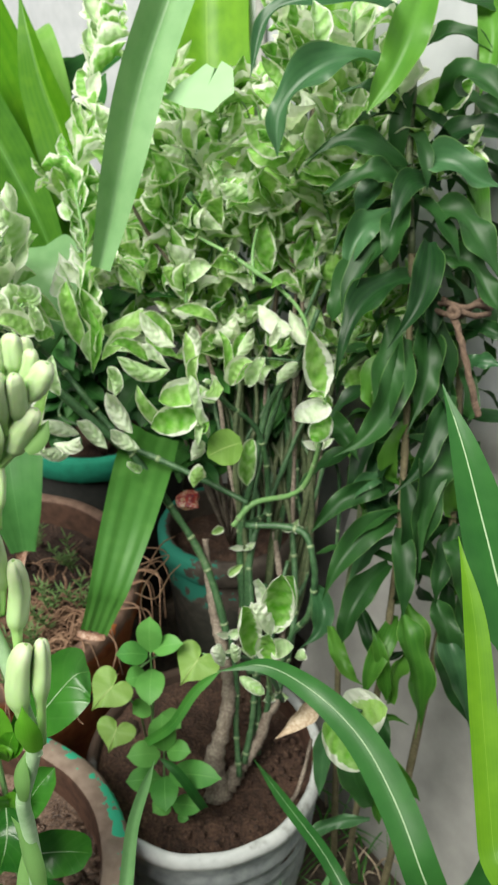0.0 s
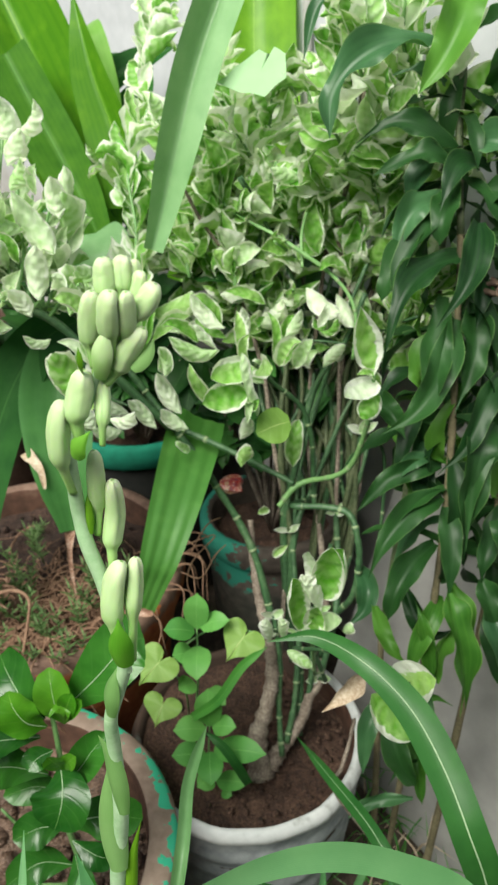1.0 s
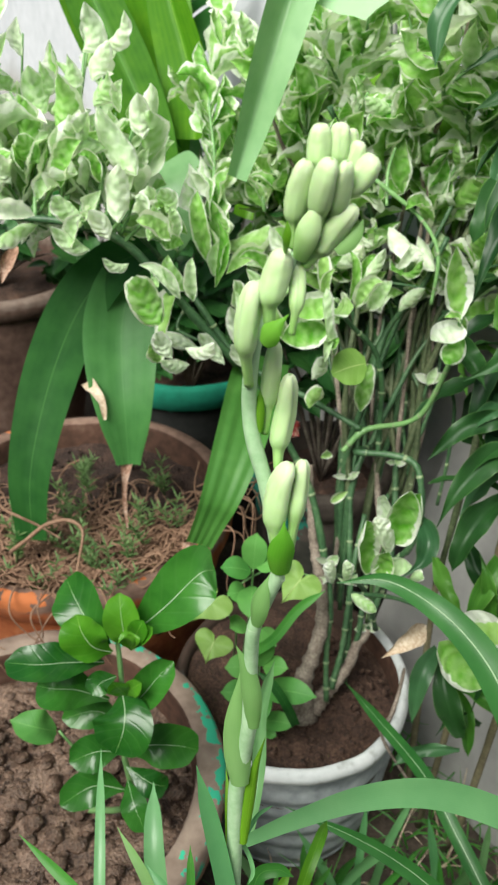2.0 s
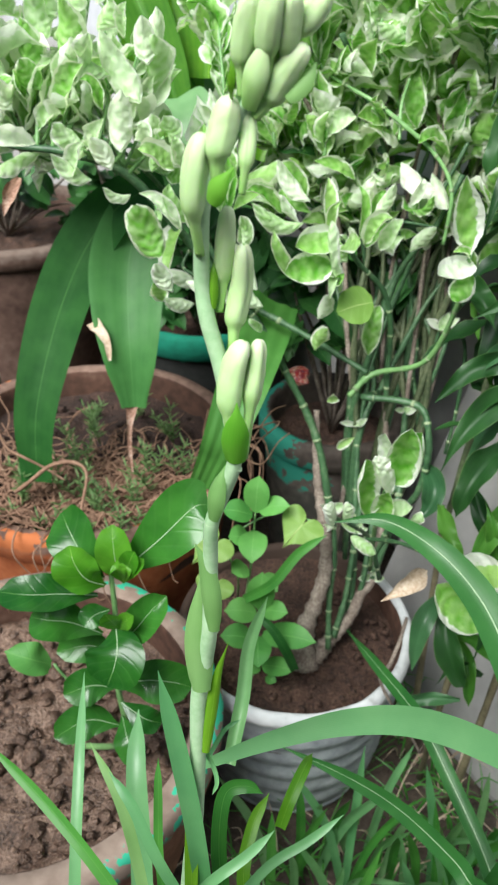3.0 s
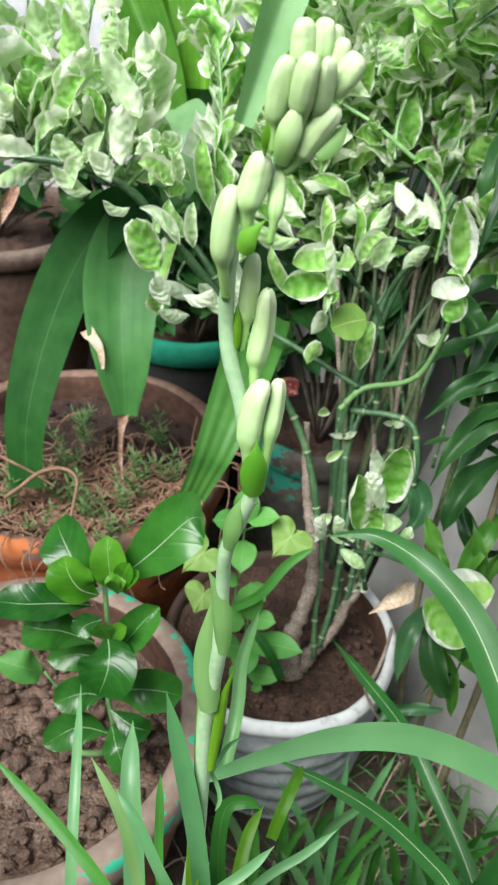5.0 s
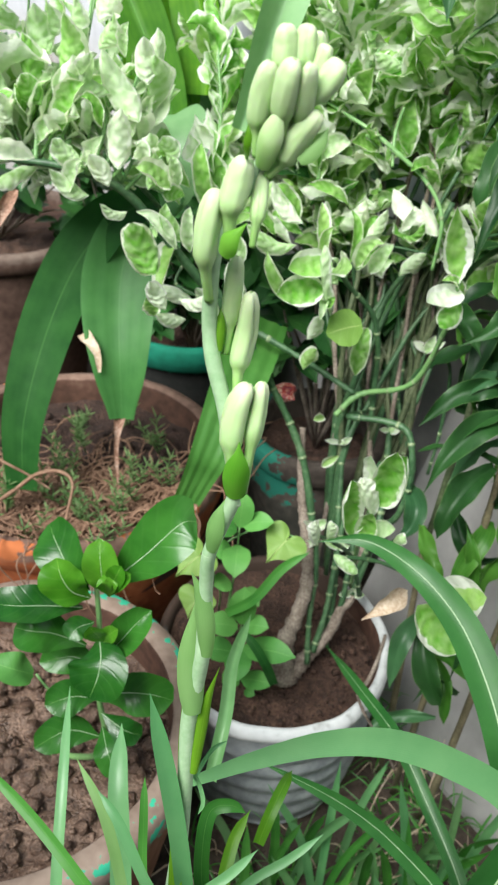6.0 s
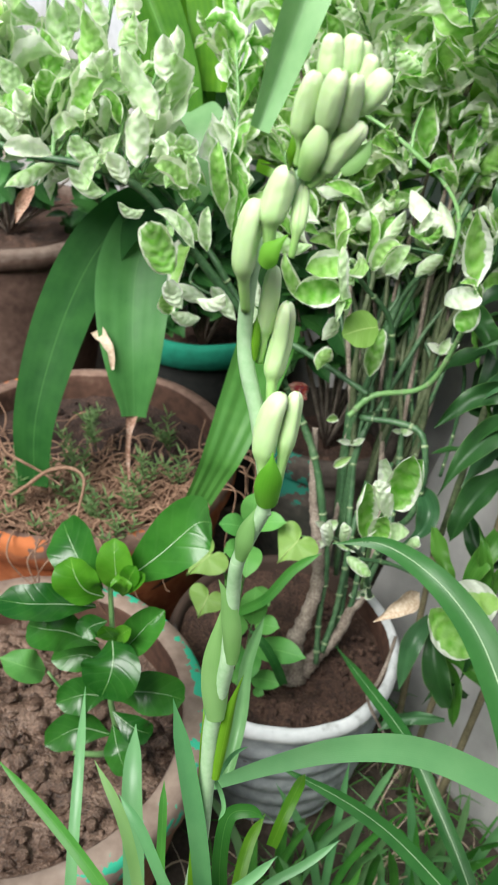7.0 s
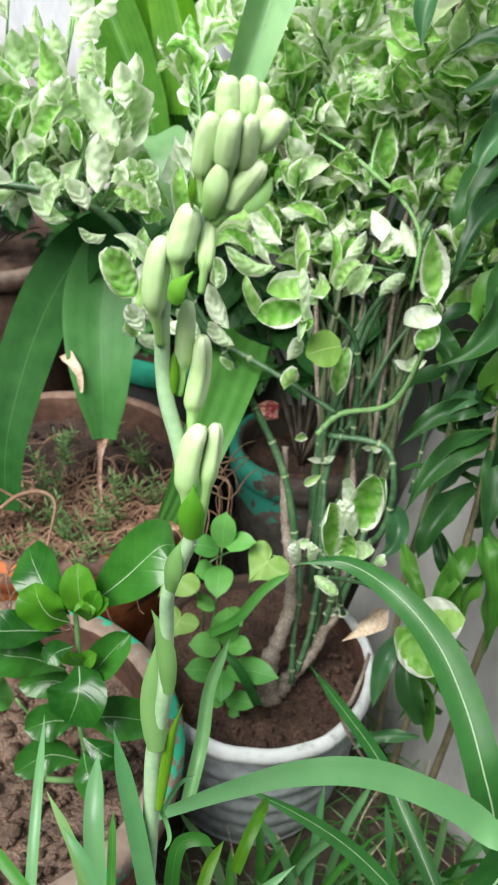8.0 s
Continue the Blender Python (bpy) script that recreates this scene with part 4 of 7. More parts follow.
lone_leaf([(-0.127, 0.874, 0.714), (-0.158, 0.860, 0.750)], 0.026, {"fold": 0.7, "under": -1})
lone_leaf([(-0.128, 0.877, 0.679), (-0.143, 0.866, 0.701)], 0.012, {})
lone_leaf([(-0.202, 0.883, 0.731), (-0.248, 0.863, 0.757)], 0.022, {"under": -1})
lone_leaf([(-0.211, 0.872, 0.713), (-0.242, 0.846, 0.729)], 0.022, {"fold": 0.5, "under": -1})
lone_leaf([(-0.251, 0.872, 0.713), (-0.253, 0.859, 0.751)], 0.026, {})
lone_leaf([(-0.236, 0.929, 0.809), (-0.236, 0.839, 0.756)], 0.030, {"facing": (-0.4, -0.8, 0.3)})
lone_leaf([(-0.237, 0.962, 0.825), (-0.263, 0.977, 0.891)], 0.024, {"fold": 0.6})
lone_leaf([(-0.226, 0.973, 0.844), (-0.256, 0.975, 0.888)], 0.022, {})
lone_leaf([(-0.251, 0.972, 0.844), (-0.299, 0.938, 0.866)], 0.030, {})
lone_leaf([(-0.187, 0.929, 0.808), (-0.167, 0.923, 0.856)], 0.024, {"fold": 0.6})
lone_leaf([(-0.194, 0.936, 0.821), (-0.208, 0.950, 0.903)], 0.028, {})
lone_leaf([(-0.184, 0.922, 0.796), (-0.181, 0.925, 0.880)], 0.020, {"fold": 0.7})
lone_leaf([(-0.127, 0.966, 0.830), (-0.169, 0.911, 0.817)], 0.024, {})
lone_leaf([(-0.089, 0.924, 0.798), (-0.145, 0.898, 0.833)], 0.024, {"facing": (0, -0.4, 0.9)})
lone_leaf([(-0.085, 0.940, 0.825), (-0.122, 0.930, 0.867)], 0.022, {})
lone_leaf([(-0.029, 0.955, 0.848), (-0.079, 0.944, 0.869)], 0.020, {})
lone_leaf([(0.038, 0.988, 0.901), (0.032, 0.991, 0.966)], 0.030, {})
lone_leaf([(0.107, 1.018, 0.912), (0.061, 1.003, 0.946)], 0.032, {"under": -1})
lone_leaf([(0.075, 0.954, 0.883), (0.037, 0.929, 0.900)], 0.024, {"facing": (0, -0.4, 0.9)})
lone_leaf([(-0.005, 0.930, 0.805), (0.010, 0.920, 0.847)], 0.016, {"fold": 0.7})
lone_leaf([(-0.009, 0.934, 0.773), (0.016, 0.921, 0.809)], 0.022, {})
lone_leaf([(-0.070, 0.978, 0.888), (-0.034, 0.962, 0.918)], 0.030, {})
lone_leaf([(-0.071, 0.976, 0.885), (-0.091, 0.961, 0.919)], 0.026, {})
lone_leaf([(-0.087, 1.015, 0.951), (-0.097, 1.018, 1.015)], 0.026, {"fold": 0.5})
lone_leaf([(-0.080, 1.012, 0.945), (-0.059, 1.017, 1.012)], 0.020, {"fold": 0.6})
lone_leaf([(-0.027, 0.865, 0.598), (-0.041, 0.845, 0.604)], 0.014, {})
lone_leaf([(-0.022, 0.856, 0.525), (-0.002, 0.849, 0.550)], 0.014, {})
lone_leaf([(-0.334, 0.952, 1.053), (-0.325, 0.947, 1.101)], 0.0320, {"fold": 0.50, "under": -1})
lone_leaf([(-0.310, 0.958, 1.060), (-0.283, 0.946, 1.095)], 0.0270, {"fold": 0.50, "under": -1})
lone_leaf([(-0.320, 0.931, 1.027), (-0.297, 0.924, 1.070)], 0.0318, {"fold": 0.50, "under": -1})
lone_leaf([(-0.315, 0.911, 1.004), (-0.294, 0.899, 1.041)], 0.0317, {"fold": 0.50, "under": -1})
lone_leaf([(-0.354, 0.894, 0.981), (-0.345, 0.893, 1.036)], 0.0422, {"fold": 0.50, "under": -1})
lone_leaf([(-0.289, 0.920, 0.997), (-0.281, 0.908, 1.034)], 0.0175, {"fold": 0.60})
lone_leaf([(-0.259, 0.896, 0.975), (-0.261, 0.890, 1.023)], 0.0324, {"fold": 0.50, "under": -1})
lone_leaf([(-0.262, 0.865, 0.944), (-0.302, 0.871, 1.015)], 0.0382, {"fold": 0.50, "under": -1})
lone_leaf([(-0.296, 0.877, 0.968), (-0.334, 0.854, 0.990)], 0.0250, {"fold": 0.50, "under": -1})
lone_leaf([(-0.345, 0.857, 0.930), (-0.315, 0.854, 0.979)], 0.0330, {"fold": 0.60})
lone_leaf([(-0.299, 0.853, 0.938), (-0.317, 0.837, 0.972)], 0.0170, {"fold": 0.60})
lone_leaf([(-0.280, 0.841, 0.899), (-0.276, 0.845, 0.961)], 0.0350, {"fold": 0.50, "under": -1})
lone_leaf([(-0.254, 0.841, 0.905), (-0.256, 0.824, 0.935)], 0.0243, {"fold": 0.60})
lone_leaf([(-0.221, 0.832, 0.887), (-0.253, 0.810, 0.912)], 0.0314, {"fold": 0.60})
lone_leaf([(-0.318, 0.837, 0.906), (-0.344, 0.818, 0.933)], 0.0292, {"fold": 0.50, "under": -1})
lone_leaf([(-0.308, 0.819, 0.875), (-0.344, 0.801, 0.906)], 0.0223, {"fold": 0.50, "under": -1})
lone_leaf([(-0.229, 0.855, 0.907), (-0.232, 0.840, 0.939)], 0.0281, {"fold": 0.50, "under": -1})
lone_leaf([(-0.214, 0.838, 0.888), (-0.219, 0.825, 0.923)], 0.0187, {"fold": 0.60})
lone_leaf([(-0.265, 0.814, 0.863), (-0.287, 0.787, 0.879)], 0.0153, {"fold": 0.50, "under": -1})
lone_leaf([(-0.367, 0.903, 0.997), (-0.378, 0.896, 1.044)], 0.0387, {"fold": 0.50, "under": -1})
lone_leaf([(-0.372, 0.874, 0.950), (-0.385, 0.858, 0.983)], 0.0317, {"fold": 0.50, "under": -1})
lone_leaf([(-0.221, 0.755, 0.821), (-0.244, 0.751, 0.873)], 0.0403, {"fold": 0.50, "under": -1})
lone_leaf([(-0.202, 0.770, 0.844), (-0.241, 0.758, 0.884)], 0.0193, {"fold": 0.60})
lone_leaf([(-0.199, 0.780, 0.849), (-0.213, 0.770, 0.891)], 0.0222, {"fold": 0.60})
lone_leaf([(-0.189, 0.775, 0.840), (-0.188, 0.770, 0.889)], 0.0180, {"fold": 0.60})
lone_leaf([(-0.207, 0.737, 0.790), (-0.220, 0.723, 0.826)], 0.0242, {"fold": 0.50, "under": -1})
lone_leaf([(-0.194, 0.744, 0.800), (-0.160, 0.722, 0.818)], 0.0201, {"fold": 0.50, "under": -1})
lone_leaf([(-0.248, 0.843, 0.879), (-0.239, 0.835, 0.923)], 0.0226, {"fold": 0.50, "under": -1})
lone_leaf([(-0.333, 0.827, 0.871), (-0.312, 0.818, 0.912)], 0.0245, {"fold": 0.60})
lone_leaf([(-0.290, 0.836, 0.881), (-0.306, 0.822, 0.917)], 0.0253, {"fold": 0.50, "under": -1})
lone_leaf([(-0.402, 0.878, 0.956), (-0.431, 0.861, 0.995)], 0.0352, {"fold": 0.50, "under": -1})
lone_leaf([(-0.401, 0.861, 0.931), (-0.406, 0.842, 0.966)], 0.0296, {"fold": 0.50, "under": -1})
lone_leaf([(-0.420, 0.849, 0.917), (-0.431, 0.828, 0.950)], 0.0281, {"fold": 0.50, "under": -1})
lone_leaf([(-0.394, 0.885, 0.964), (-0.389, 0.882, 1.020)], 0.0324, {"fold": 0.50, "under": -1})
lone_leaf([(-0.415, 0.896, 0.983), (-0.423, 0.879, 1.020)], 0.0296, {"fold": 0.50, "under": -1})
lone_leaf([(-0.374, 0.843, 0.902), (-0.413, 0.807, 0.917)], 0.0303, {"fold": 0.60})
lone_leaf([(-0.369, 0.838, 0.894), (-0.408, 0.784, 0.884)], 0.0253, {"fold": 0.50, "under": -1})
lone_leaf([(-0.431, 0.912, 1.007), (-0.444, 0.892, 1.041)], 0.0310, {"fold": 0.50, "under": -1})
lone_leaf([(-0.378, 0.917, 1.008), (-0.368, 0.904, 1.048)], 0.0296, {"fold": 0.50, "under": -1})
lone_leaf([(-0.410, 0.920, 1.016), (-0.414, 0.904, 1.054)], 0.0289, {"fold": 0.60})
lone_leaf([(-0.357, 0.927, 1.019), (-0.339, 0.911, 1.054)], 0.0296, {"fold": 0.50, "under": -1})
lone_leaf([(-0.444, 0.885, 0.971), (-0.454, 0.870, 1.011)], 0.0310, {"fold": 0.50, "under": -1})
lone_leaf([(-0.079, 0.917, 0.832), (-0.118, 0.910, 0.882)], 0.0238, {"fold": 0.50, "under": -1})
lone_leaf([(-0.110, 0.898, 0.822), (-0.151, 0.878, 0.850)], 0.0193, {"fold": 0.60})
lone_leaf([(-0.084, 0.885, 0.817), (-0.141, 0.864, 0.844)], 0.0233, {"fold": 0.50, "under": -1})
lone_leaf([(-0.050, 0.893, 0.828), (-0.054, 0.884, 0.873)], 0.0187, {"fold": 0.50, "under": -1})
lone_leaf([(-0.019, 0.898, 0.795), (-0.025, 0.900, 0.859)], 0.0147, {"fold": 0.60})
lone_leaf([(-0.006, 0.894, 0.827), (0.015, 0.883, 0.867)], 0.0187, {"fold": 0.50, "under": -1})
lone_leaf([(-0.012, 0.869, 0.803), (0.015, 0.856, 0.839)], 0.0252, {"fold": 0.60})
lone_leaf([(-0.030, 0.866, 0.781), (-0.035, 0.853, 0.819)], 0.0280, {"fold": 0.50, "under": -1})
lone_leaf([(0.035, 0.902, 0.838), (0.045, 0.889, 0.874)], 0.0143, {"fold": 0.60})
lone_leaf([(0.038, 0.900, 0.834), (0.058, 0.880, 0.858)], 0.0155, {"fold": 0.50, "under": -1})
lone_leaf([(0.022, 0.945, 0.873), (0.062, 0.903, 0.857)], 0.0317, {"fold": 0.50, "under": -1})
lone_leaf([(-0.153, 0.885, 0.782), (-0.155, 0.875, 0.824)], 0.0190, {"fold": 0.50, "under": -1})
lone_leaf([(-0.059, 0.823, 0.728), (-0.047, 0.810, 0.764)], 0.0215, {"fold": 0.50, "under": -1})
lone_leaf([(-0.060, 0.840, 0.678), (-0.046, 0.827, 0.715)], 0.0241, {"fold": 0.50, "under": -1})
lone_leaf([(-0.178, 0.972, 0.833), (-0.120, 0.957, 0.863)], 0.0334, {"fold": 0.50, "under": -1})
lone_leaf([(-0.117, 0.970, 0.827), (-0.078, 0.929, 0.813)], 0.0257, {"fold": 0.60})
lone_leaf([(-0.045, 0.978, 0.815), (-0.007, 0.966, 0.851)], 0.0287, {"fold": 0.50, "under": -1})
lone_leaf([(0.007, 0.923, 0.776), (0.028, 0.914, 0.819)], 0.0235, {"fold": 0.60})
lone_leaf([(0.043, 0.924, 0.775), (0.070, 0.912, 0.812)], 0.0213, {"fold": 0.50, "under": -1})
lone_leaf([(-0.090, 1.005, 0.844), (-0.043, 0.985, 0.867)], 0.0289, {"fold": 0.50, "under": -1})
lone_leaf([(-0.030, 1.014, 0.856), (0.007, 1.001, 0.890)], 0.0297, {"fold": 0.60})
lone_leaf([(0.061, 0.971, 0.855), (0.080, 0.923, 0.830)], 0.0245, {"fold": 0.50, "under": -1})

# more leafy side shoots along the low limb
side_rng = random.Random(23)
for i in range(46):
    p = side_rng.choice(limb[len(limb) // 3:]) + Vector((0, 0.012, 0))
    d = Vector((side_rng.uniform(-0.9, 0.5), side_rng.uniform(-0.1, 0.6), side_rng.uniform(-0.25, 1.0) if i < 26 else side_rng.uniform(0.4, 1.2))).normalized() * (side_rng.uniform(0.05, 0.15) if i < 26 else side_rng.uniform(0.10, 0.24))
    shoot([p, p + d * 0.5 + Vector((side_rng.uniform(-.012, .012), 0.008, 0)), p + d], 0.0022, 0.0013, side_rng.randint(4, 6), side_rng.uniform(1.0, 1.55), side_rng, 0.15, (-0.2, -0.6, 0.5), (0, 4, 8, 12, 1, 0, 4, 5))
place_leaves(shrub, leaf_poses, VLEAVES, lambda p: p.y - 0.2 * p.z)

ROUND = [0.05 + 0.95 * (1 - abs(k / 10 - 1) ** 2.5) ** 0.48 for k in range(20)] + [0.04]


def round_leaf(base, tip, w, facing, cup=0.9, crimp=0.05, mat=None, keel=0.1, bow=0.1, shape=None):
    """A rounded, cupped leaf with a broad white margin."""
    a, b = Vector(base), Vector(tip)
    out = Vector(facing).normalized() * (b - a).length * bow
    bm = bmesh.new()
    curled(bm, [a, a.lerp(b, 0.33) - out, a.lerp(b, 0.7) - out * 0.8, b + out * 0.4], w, facing, shape or ROUND, cup, crimp, w * 900, 16, 11, 0.0, 0.15, keel)
    part("leaf", bm, mat or M_VARROUND, shrub)


# the low sprig: two nested cups, a crumpled young leaf and small pale ones below
round_leaf((0.036, 0.636, 0.643), (0.042, 0.626, 0.720), 0.039, (-0.05, -0.85, 0.5), 1.1, 0.06)
round_leaf((0.045, 0.648, 0.640), (0.056, 0.638, 0.708), 0.034, (-0.75, -0.6, 0.3), 1.0, 0.05)
round_leaf((0.027, 0.652, 0.640), (0.021, 0.644, 0.700), 0.020, (-0.6, -0.7, 0.3), 0.7, 0.08, M_VARPALE)
round_leaf((0.014, 0.640, 0.598), (0.001, 0.628, 0.679), 0.034, (0.55, -0.75, 0.35), 1.2, 0.06)
round_leaf((0.030, 0.634, 0.630), (0.013, 0.620, 0.688), 0.021, (0.35, 0.65, -0.5), 1.0, 0.22, M_VARPALE, 0.4)
round_leaf((0.026, 0.640, 0.590), (0.030, 0.628, 0.640), 0.026, (-0.3, -0.8, 0.4), 0.9, 0.08)
round_leaf((-0.021, 0.668, 0.553), (-0.028, 0.656, 0.596), 0.018, (-0.3, 0.7, -0.5), 1.1, 0.12, M_VARPALE)
round_leaf((-0.009, 0.664, 0.562), (-0.008, 0.652, 0.601), 0.016, (0.3, 0.7, -0.5), 1.1, 0.10, M_VARPALE)
round_leaf((-0.003, 0.634, 0.572), (0.024, 0.616, 0.566), 0.0165, (0.0, 0.6, -0.7), 1.1, 0.14, M_VARPALE, 0.3)
round_leaf((0.032, 0.640, 0.604), (0.055, 0.624, 0.626), 0.026, (-0.3, -0.6, 0.7), 1.2, 0.10, M_VARPALE)
round_leaf((0.056, 0.634, 0.600), (0.066, 0.622, 0.618), 0.014, (0.2, 0.6, -0.6), 1.0, 0.10, M_VARPALE)
# the pair beside the long arching blade
round_leaf((0.104, 0.576, 0.576), (0.142, 0.556, 0.612), 0.046, (-0.2, -0.65, 0.7), 0.7, 0.06)
round_leaf((0.082, 0.566, 0.580), (0.126, 0.540, 0.548), 0.046, (0.1, -0.65, 0.7), 0.9, 0.06)
# a cluster of cups on the middle branch
round_leaf((-0.040, 0.798, 0.834), (-0.085, 0.778, 0.830), 0.038, (0.05, -0.7, 0.7), 1.1, 0.07)
round_leaf((-0.046, 0.790, 0.808), (-0.094, 0.766, 0.806), 0.036, (0.05, -0.8, 0.5), 0.9, 0.07)
round_leaf((-0.036, 0.792, 0.776), (-0.052, 0.776, 0.862), 0.016, (0.4, 0.6, -0.4), 1.2, 0.14, M_VARPALE, 0.4)
# a pointed leaf and two lit ovals below it, on a hanging shoot
round_leaf((0.090, 0.775, 0.834), (0.072, 0.768, 0.914), 0.033, (0.15, -0.8, 0.5), 0.8, 0.07, shape=VSHAPE)
round_leaf((0.096, 0.778, 0.824), (0.058, 0.746, 0.822), 0.028, (0.05, -0.55, 0.85), 0.8, 0.03, M_VARPALE)
round_leaf((0.096, 0.774, 0.815), (0.078, 0.752, 0.794), 0.026, (0.1, 0.7, -0.5), 0.9, 0.04)


def heart(parent, mat, base, tip, width, facing, label=""):
    """A heart-shaped leaf from its stalk's end to its tip, slightly cupped."""
    base, tip = Vector(base), Vector(tip)
    along = tip - base
    y, z = along.normalized(), Vector(facing)
    z = (z - y * z.dot(y)).normalized()
    x = y.cross(z)
    bm = bmesh.new()
    uv = bm.loops.layers.uv.verify()
    rings, sides = 6, 40
    centre = bm.verts.new(base + along * 0.35 + z * 0.0 * width)
    grid = []
    for k in range(1, rings + 1):
        ring = []
        for j in range(sides):
            a = 6.28318 * j / sides
            hx = 16 * math.sin(a) ** 3 / 32.0
            hy = -(13 * math.cos(a) - 5 * math.cos(2 * a) - 2 * math.cos(3 * a) - math.cos(4 * a)) / 29.0
            s = k / rings
            px, py = hx * s, (hy + 0.06) * s
            lift = 0.012 * abs(px) + 0.05 * math.sin(7 * a) * s * s - 0.35 * max(0.0, py) ** 2
            ring.append((bm.verts.new(base + along * (0.35 + py) + x * (width * px) + z * (width * lift - 0.0 * width * (1 - s))), (0.5 + px, 0.4 + py)))
        grid.append(ring)
    for j in range(sides):
        quad = (grid[0][j], grid[0][(j + 1) % sides])
        f = bm.faces.new((centre, quad[0][0], quad[1][0]))
        for loop, q in zip(f.loops, ((0.5, 0.4), quad[0][1], quad[1][1])):
            loop[uv].uv = q
        for a, b2 in zip(grid, grid[1:]):
            quad = (a[j], b2[j], b2[(j + 1) % sides], a[(j + 1) % sides])
            f = bm.faces.new([q[0] for q in quad])
            for loop, q in zip(f.loops, quad):
                loop[uv].uv = q[1]
    return part("leaf", bm, mat, parent, label)


# ---- heart-shaped leaves and seedlings in the white pot ----
HEART = (0.75, 1.0, 0.95, 0.75, 0.45, 0.04)
OVAL = (0.2, 0.8, 1.0, 0.95, 0.65, 0.04)
vine = thing("bindweed", "bindweed seedling with yellow-green heart-shaped leaves", "weed", (-0.15, 0.82, 0.24))
for pts, w in (([(-0.048, 0.748, 0.499), (-0.079, 0.711, 0.477)], 0.058), ([(-0.156, 0.744, 0.457), (-0.192, 0.708, 0.437)], 0.058), ([(-0.159, 0.716, 0.410), (-0.171, 0.682, 0.391)], 0.052)):
    heart(vine, M_YOUNG, pts[0], pts[1], w, (0, -0.6, 0.8))
hero(vine, M_YOUNG, [(0.001, 0.809, 0.760), (-0.018, 0.801, 0.758), (-0.037, 0.792, 0.753)], 0.042, (0, -0.85, 0.5), (0.35, 0.85, 1.0, 0.95, 0.75, 0.15), 0.04, 0.03)
bm = bmesh.new()
tube(bm, [(-0.15, 0.82, 0.24)] + [(-0.138, 0.746, 0.380), (-0.151, 0.747, 0.442), (-0.095, 0.762, 0.485), (-0.044, 0.744, 0.493)], (0.0016, 0.0014, 0.0012), 6, 6)
part("stem", bm, M_PALESTEM, vine)
eaten = thing("bindweed", "pale heart-shaped bindweed leaf with a chewed edge", "weed", (0.0, 0.98, 1.05))
bm = bmesh.new()
quad = [(-0.002, 0.970, 1.108), (-0.026, 0.959, 1.090), (-0.054, 0.962, 1.095), (-0.080, 0.968, 1.105), (-0.060, 0.976, 1.119), (-0.032, 0.987, 1.136), (-0.020, 0.984, 1.131), (-0.015, 0.988, 1.138), (-0.003, 0.984, 1.131)]
mid = (-0.032, 0.972, 1.112)
uv = bm.loops.layers.uv.verify()
ring = []
for i in range(len(quad)):
    a, b = Vector(quad[i]), Vector(quad[(i + 1) % len(quad)])
    ring += [a, a.lerp(b, 0.5) + Vector((0.0015 * math.sin(9 * i), 0, 0.0018 * math.cos(7 * i)))]
cv = bm.verts.new(mid)
rim = [bm.verts.new(p) for p in ring]
for i in range(len(rim)):
    f = bm.faces.new((cv, rim[i], rim[(i + 1) % len(rim)]))
    for loop, q in zip(f.loops, ((0.7, 0.4), (0.95, 0.3), (0.95, 0.35))):
        loop[uv].uv = q
part("leaf", bm, M_MINT, eaten)
bm = bmesh.new()
tube(bm, [(-0.002, 0.992, 1.105), (0.012, 1.087, 1.070), (0.019, 1.171, 1.014)], (0.0012, 0.0012), 6, 5)
part("stem", bm, M_PALESTEM, eaten)

for foot, path, leaves in (
    ((-0.131, 0.749, 0.308), [(-0.131, 0.749, 0.308), (-0.121, 0.754, 0.413), (-0.117, 0.747, 0.500)], (
        ([(-0.117, 0.746, 0.497), (-0.114, 0.753, 0.549)], 0.032), ([(-0.120, 0.744, 0.494), (-0.156, 0.729, 0.510)], 0.030), ([(-0.113, 0.747, 0.500), (-0.074, 0.737, 0.520)], 0.026), ([(-0.118, 0.749, 0.464), (-0.115, 0.698, 0.456)], 0.036), ([(-0.123, 0.744, 0.455), (-0.148, 0.728, 0.468)], 0.030), ([(-0.112, 0.748, 0.383), (-0.083, 0.718, 0.391)], 0.03), ([(-0.125, 0.746, 0.401), (-0.144, 0.727, 0.408)], 0.028))),
    ((-0.110, 0.707, 0.197), [(-0.110, 0.707, 0.197), (-0.108, 0.696, 0.297), (-0.101, 0.687, 0.398)], (
        ([(-0.101, 0.683, 0.392), (-0.101, 0.693, 0.448)], 0.034), ([(-0.106, 0.681, 0.389), (-0.144, 0.666, 0.403)], 0.032), ([(-0.097, 0.683, 0.392), (-0.066, 0.669, 0.407)], 0.026), ([(-0.103, 0.680, 0.347), (-0.097, 0.632, 0.345)], 0.034), ([(-0.097, 0.682, 0.350), (-0.029, 0.653, 0.378)], 0.034), ([(-0.108, 0.678, 0.344), (-0.149, 0.663, 0.360)], 0.032), ([(-0.097, 0.681, 0.290), (-0.053, 0.660, 0.313)], 0.026), ([(-0.091, 0.680, 0.268), (-0.076, 0.671, 0.272)], 0.014), ([(-0.101, 0.683, 0.293), (-0.120, 0.663, 0.299)], 0.026)))):
    herb = thing("basil_seedling", "small bright green seedling with paired oval leaves", "seedling", foot, "seedlings in the white pot")
    bm = bmesh.new()
    tube(bm, path, (0.002, 0.0016, 0.0012), 6, 6)
    part("stem", bm, M_PALESTEM, herb)
    for pts, w in leaves:
        hero(herb, M_HERB, pts, w, shape=OVAL, fold=0.12, wave=0.02, facing=(0, -0.45, 0.85))

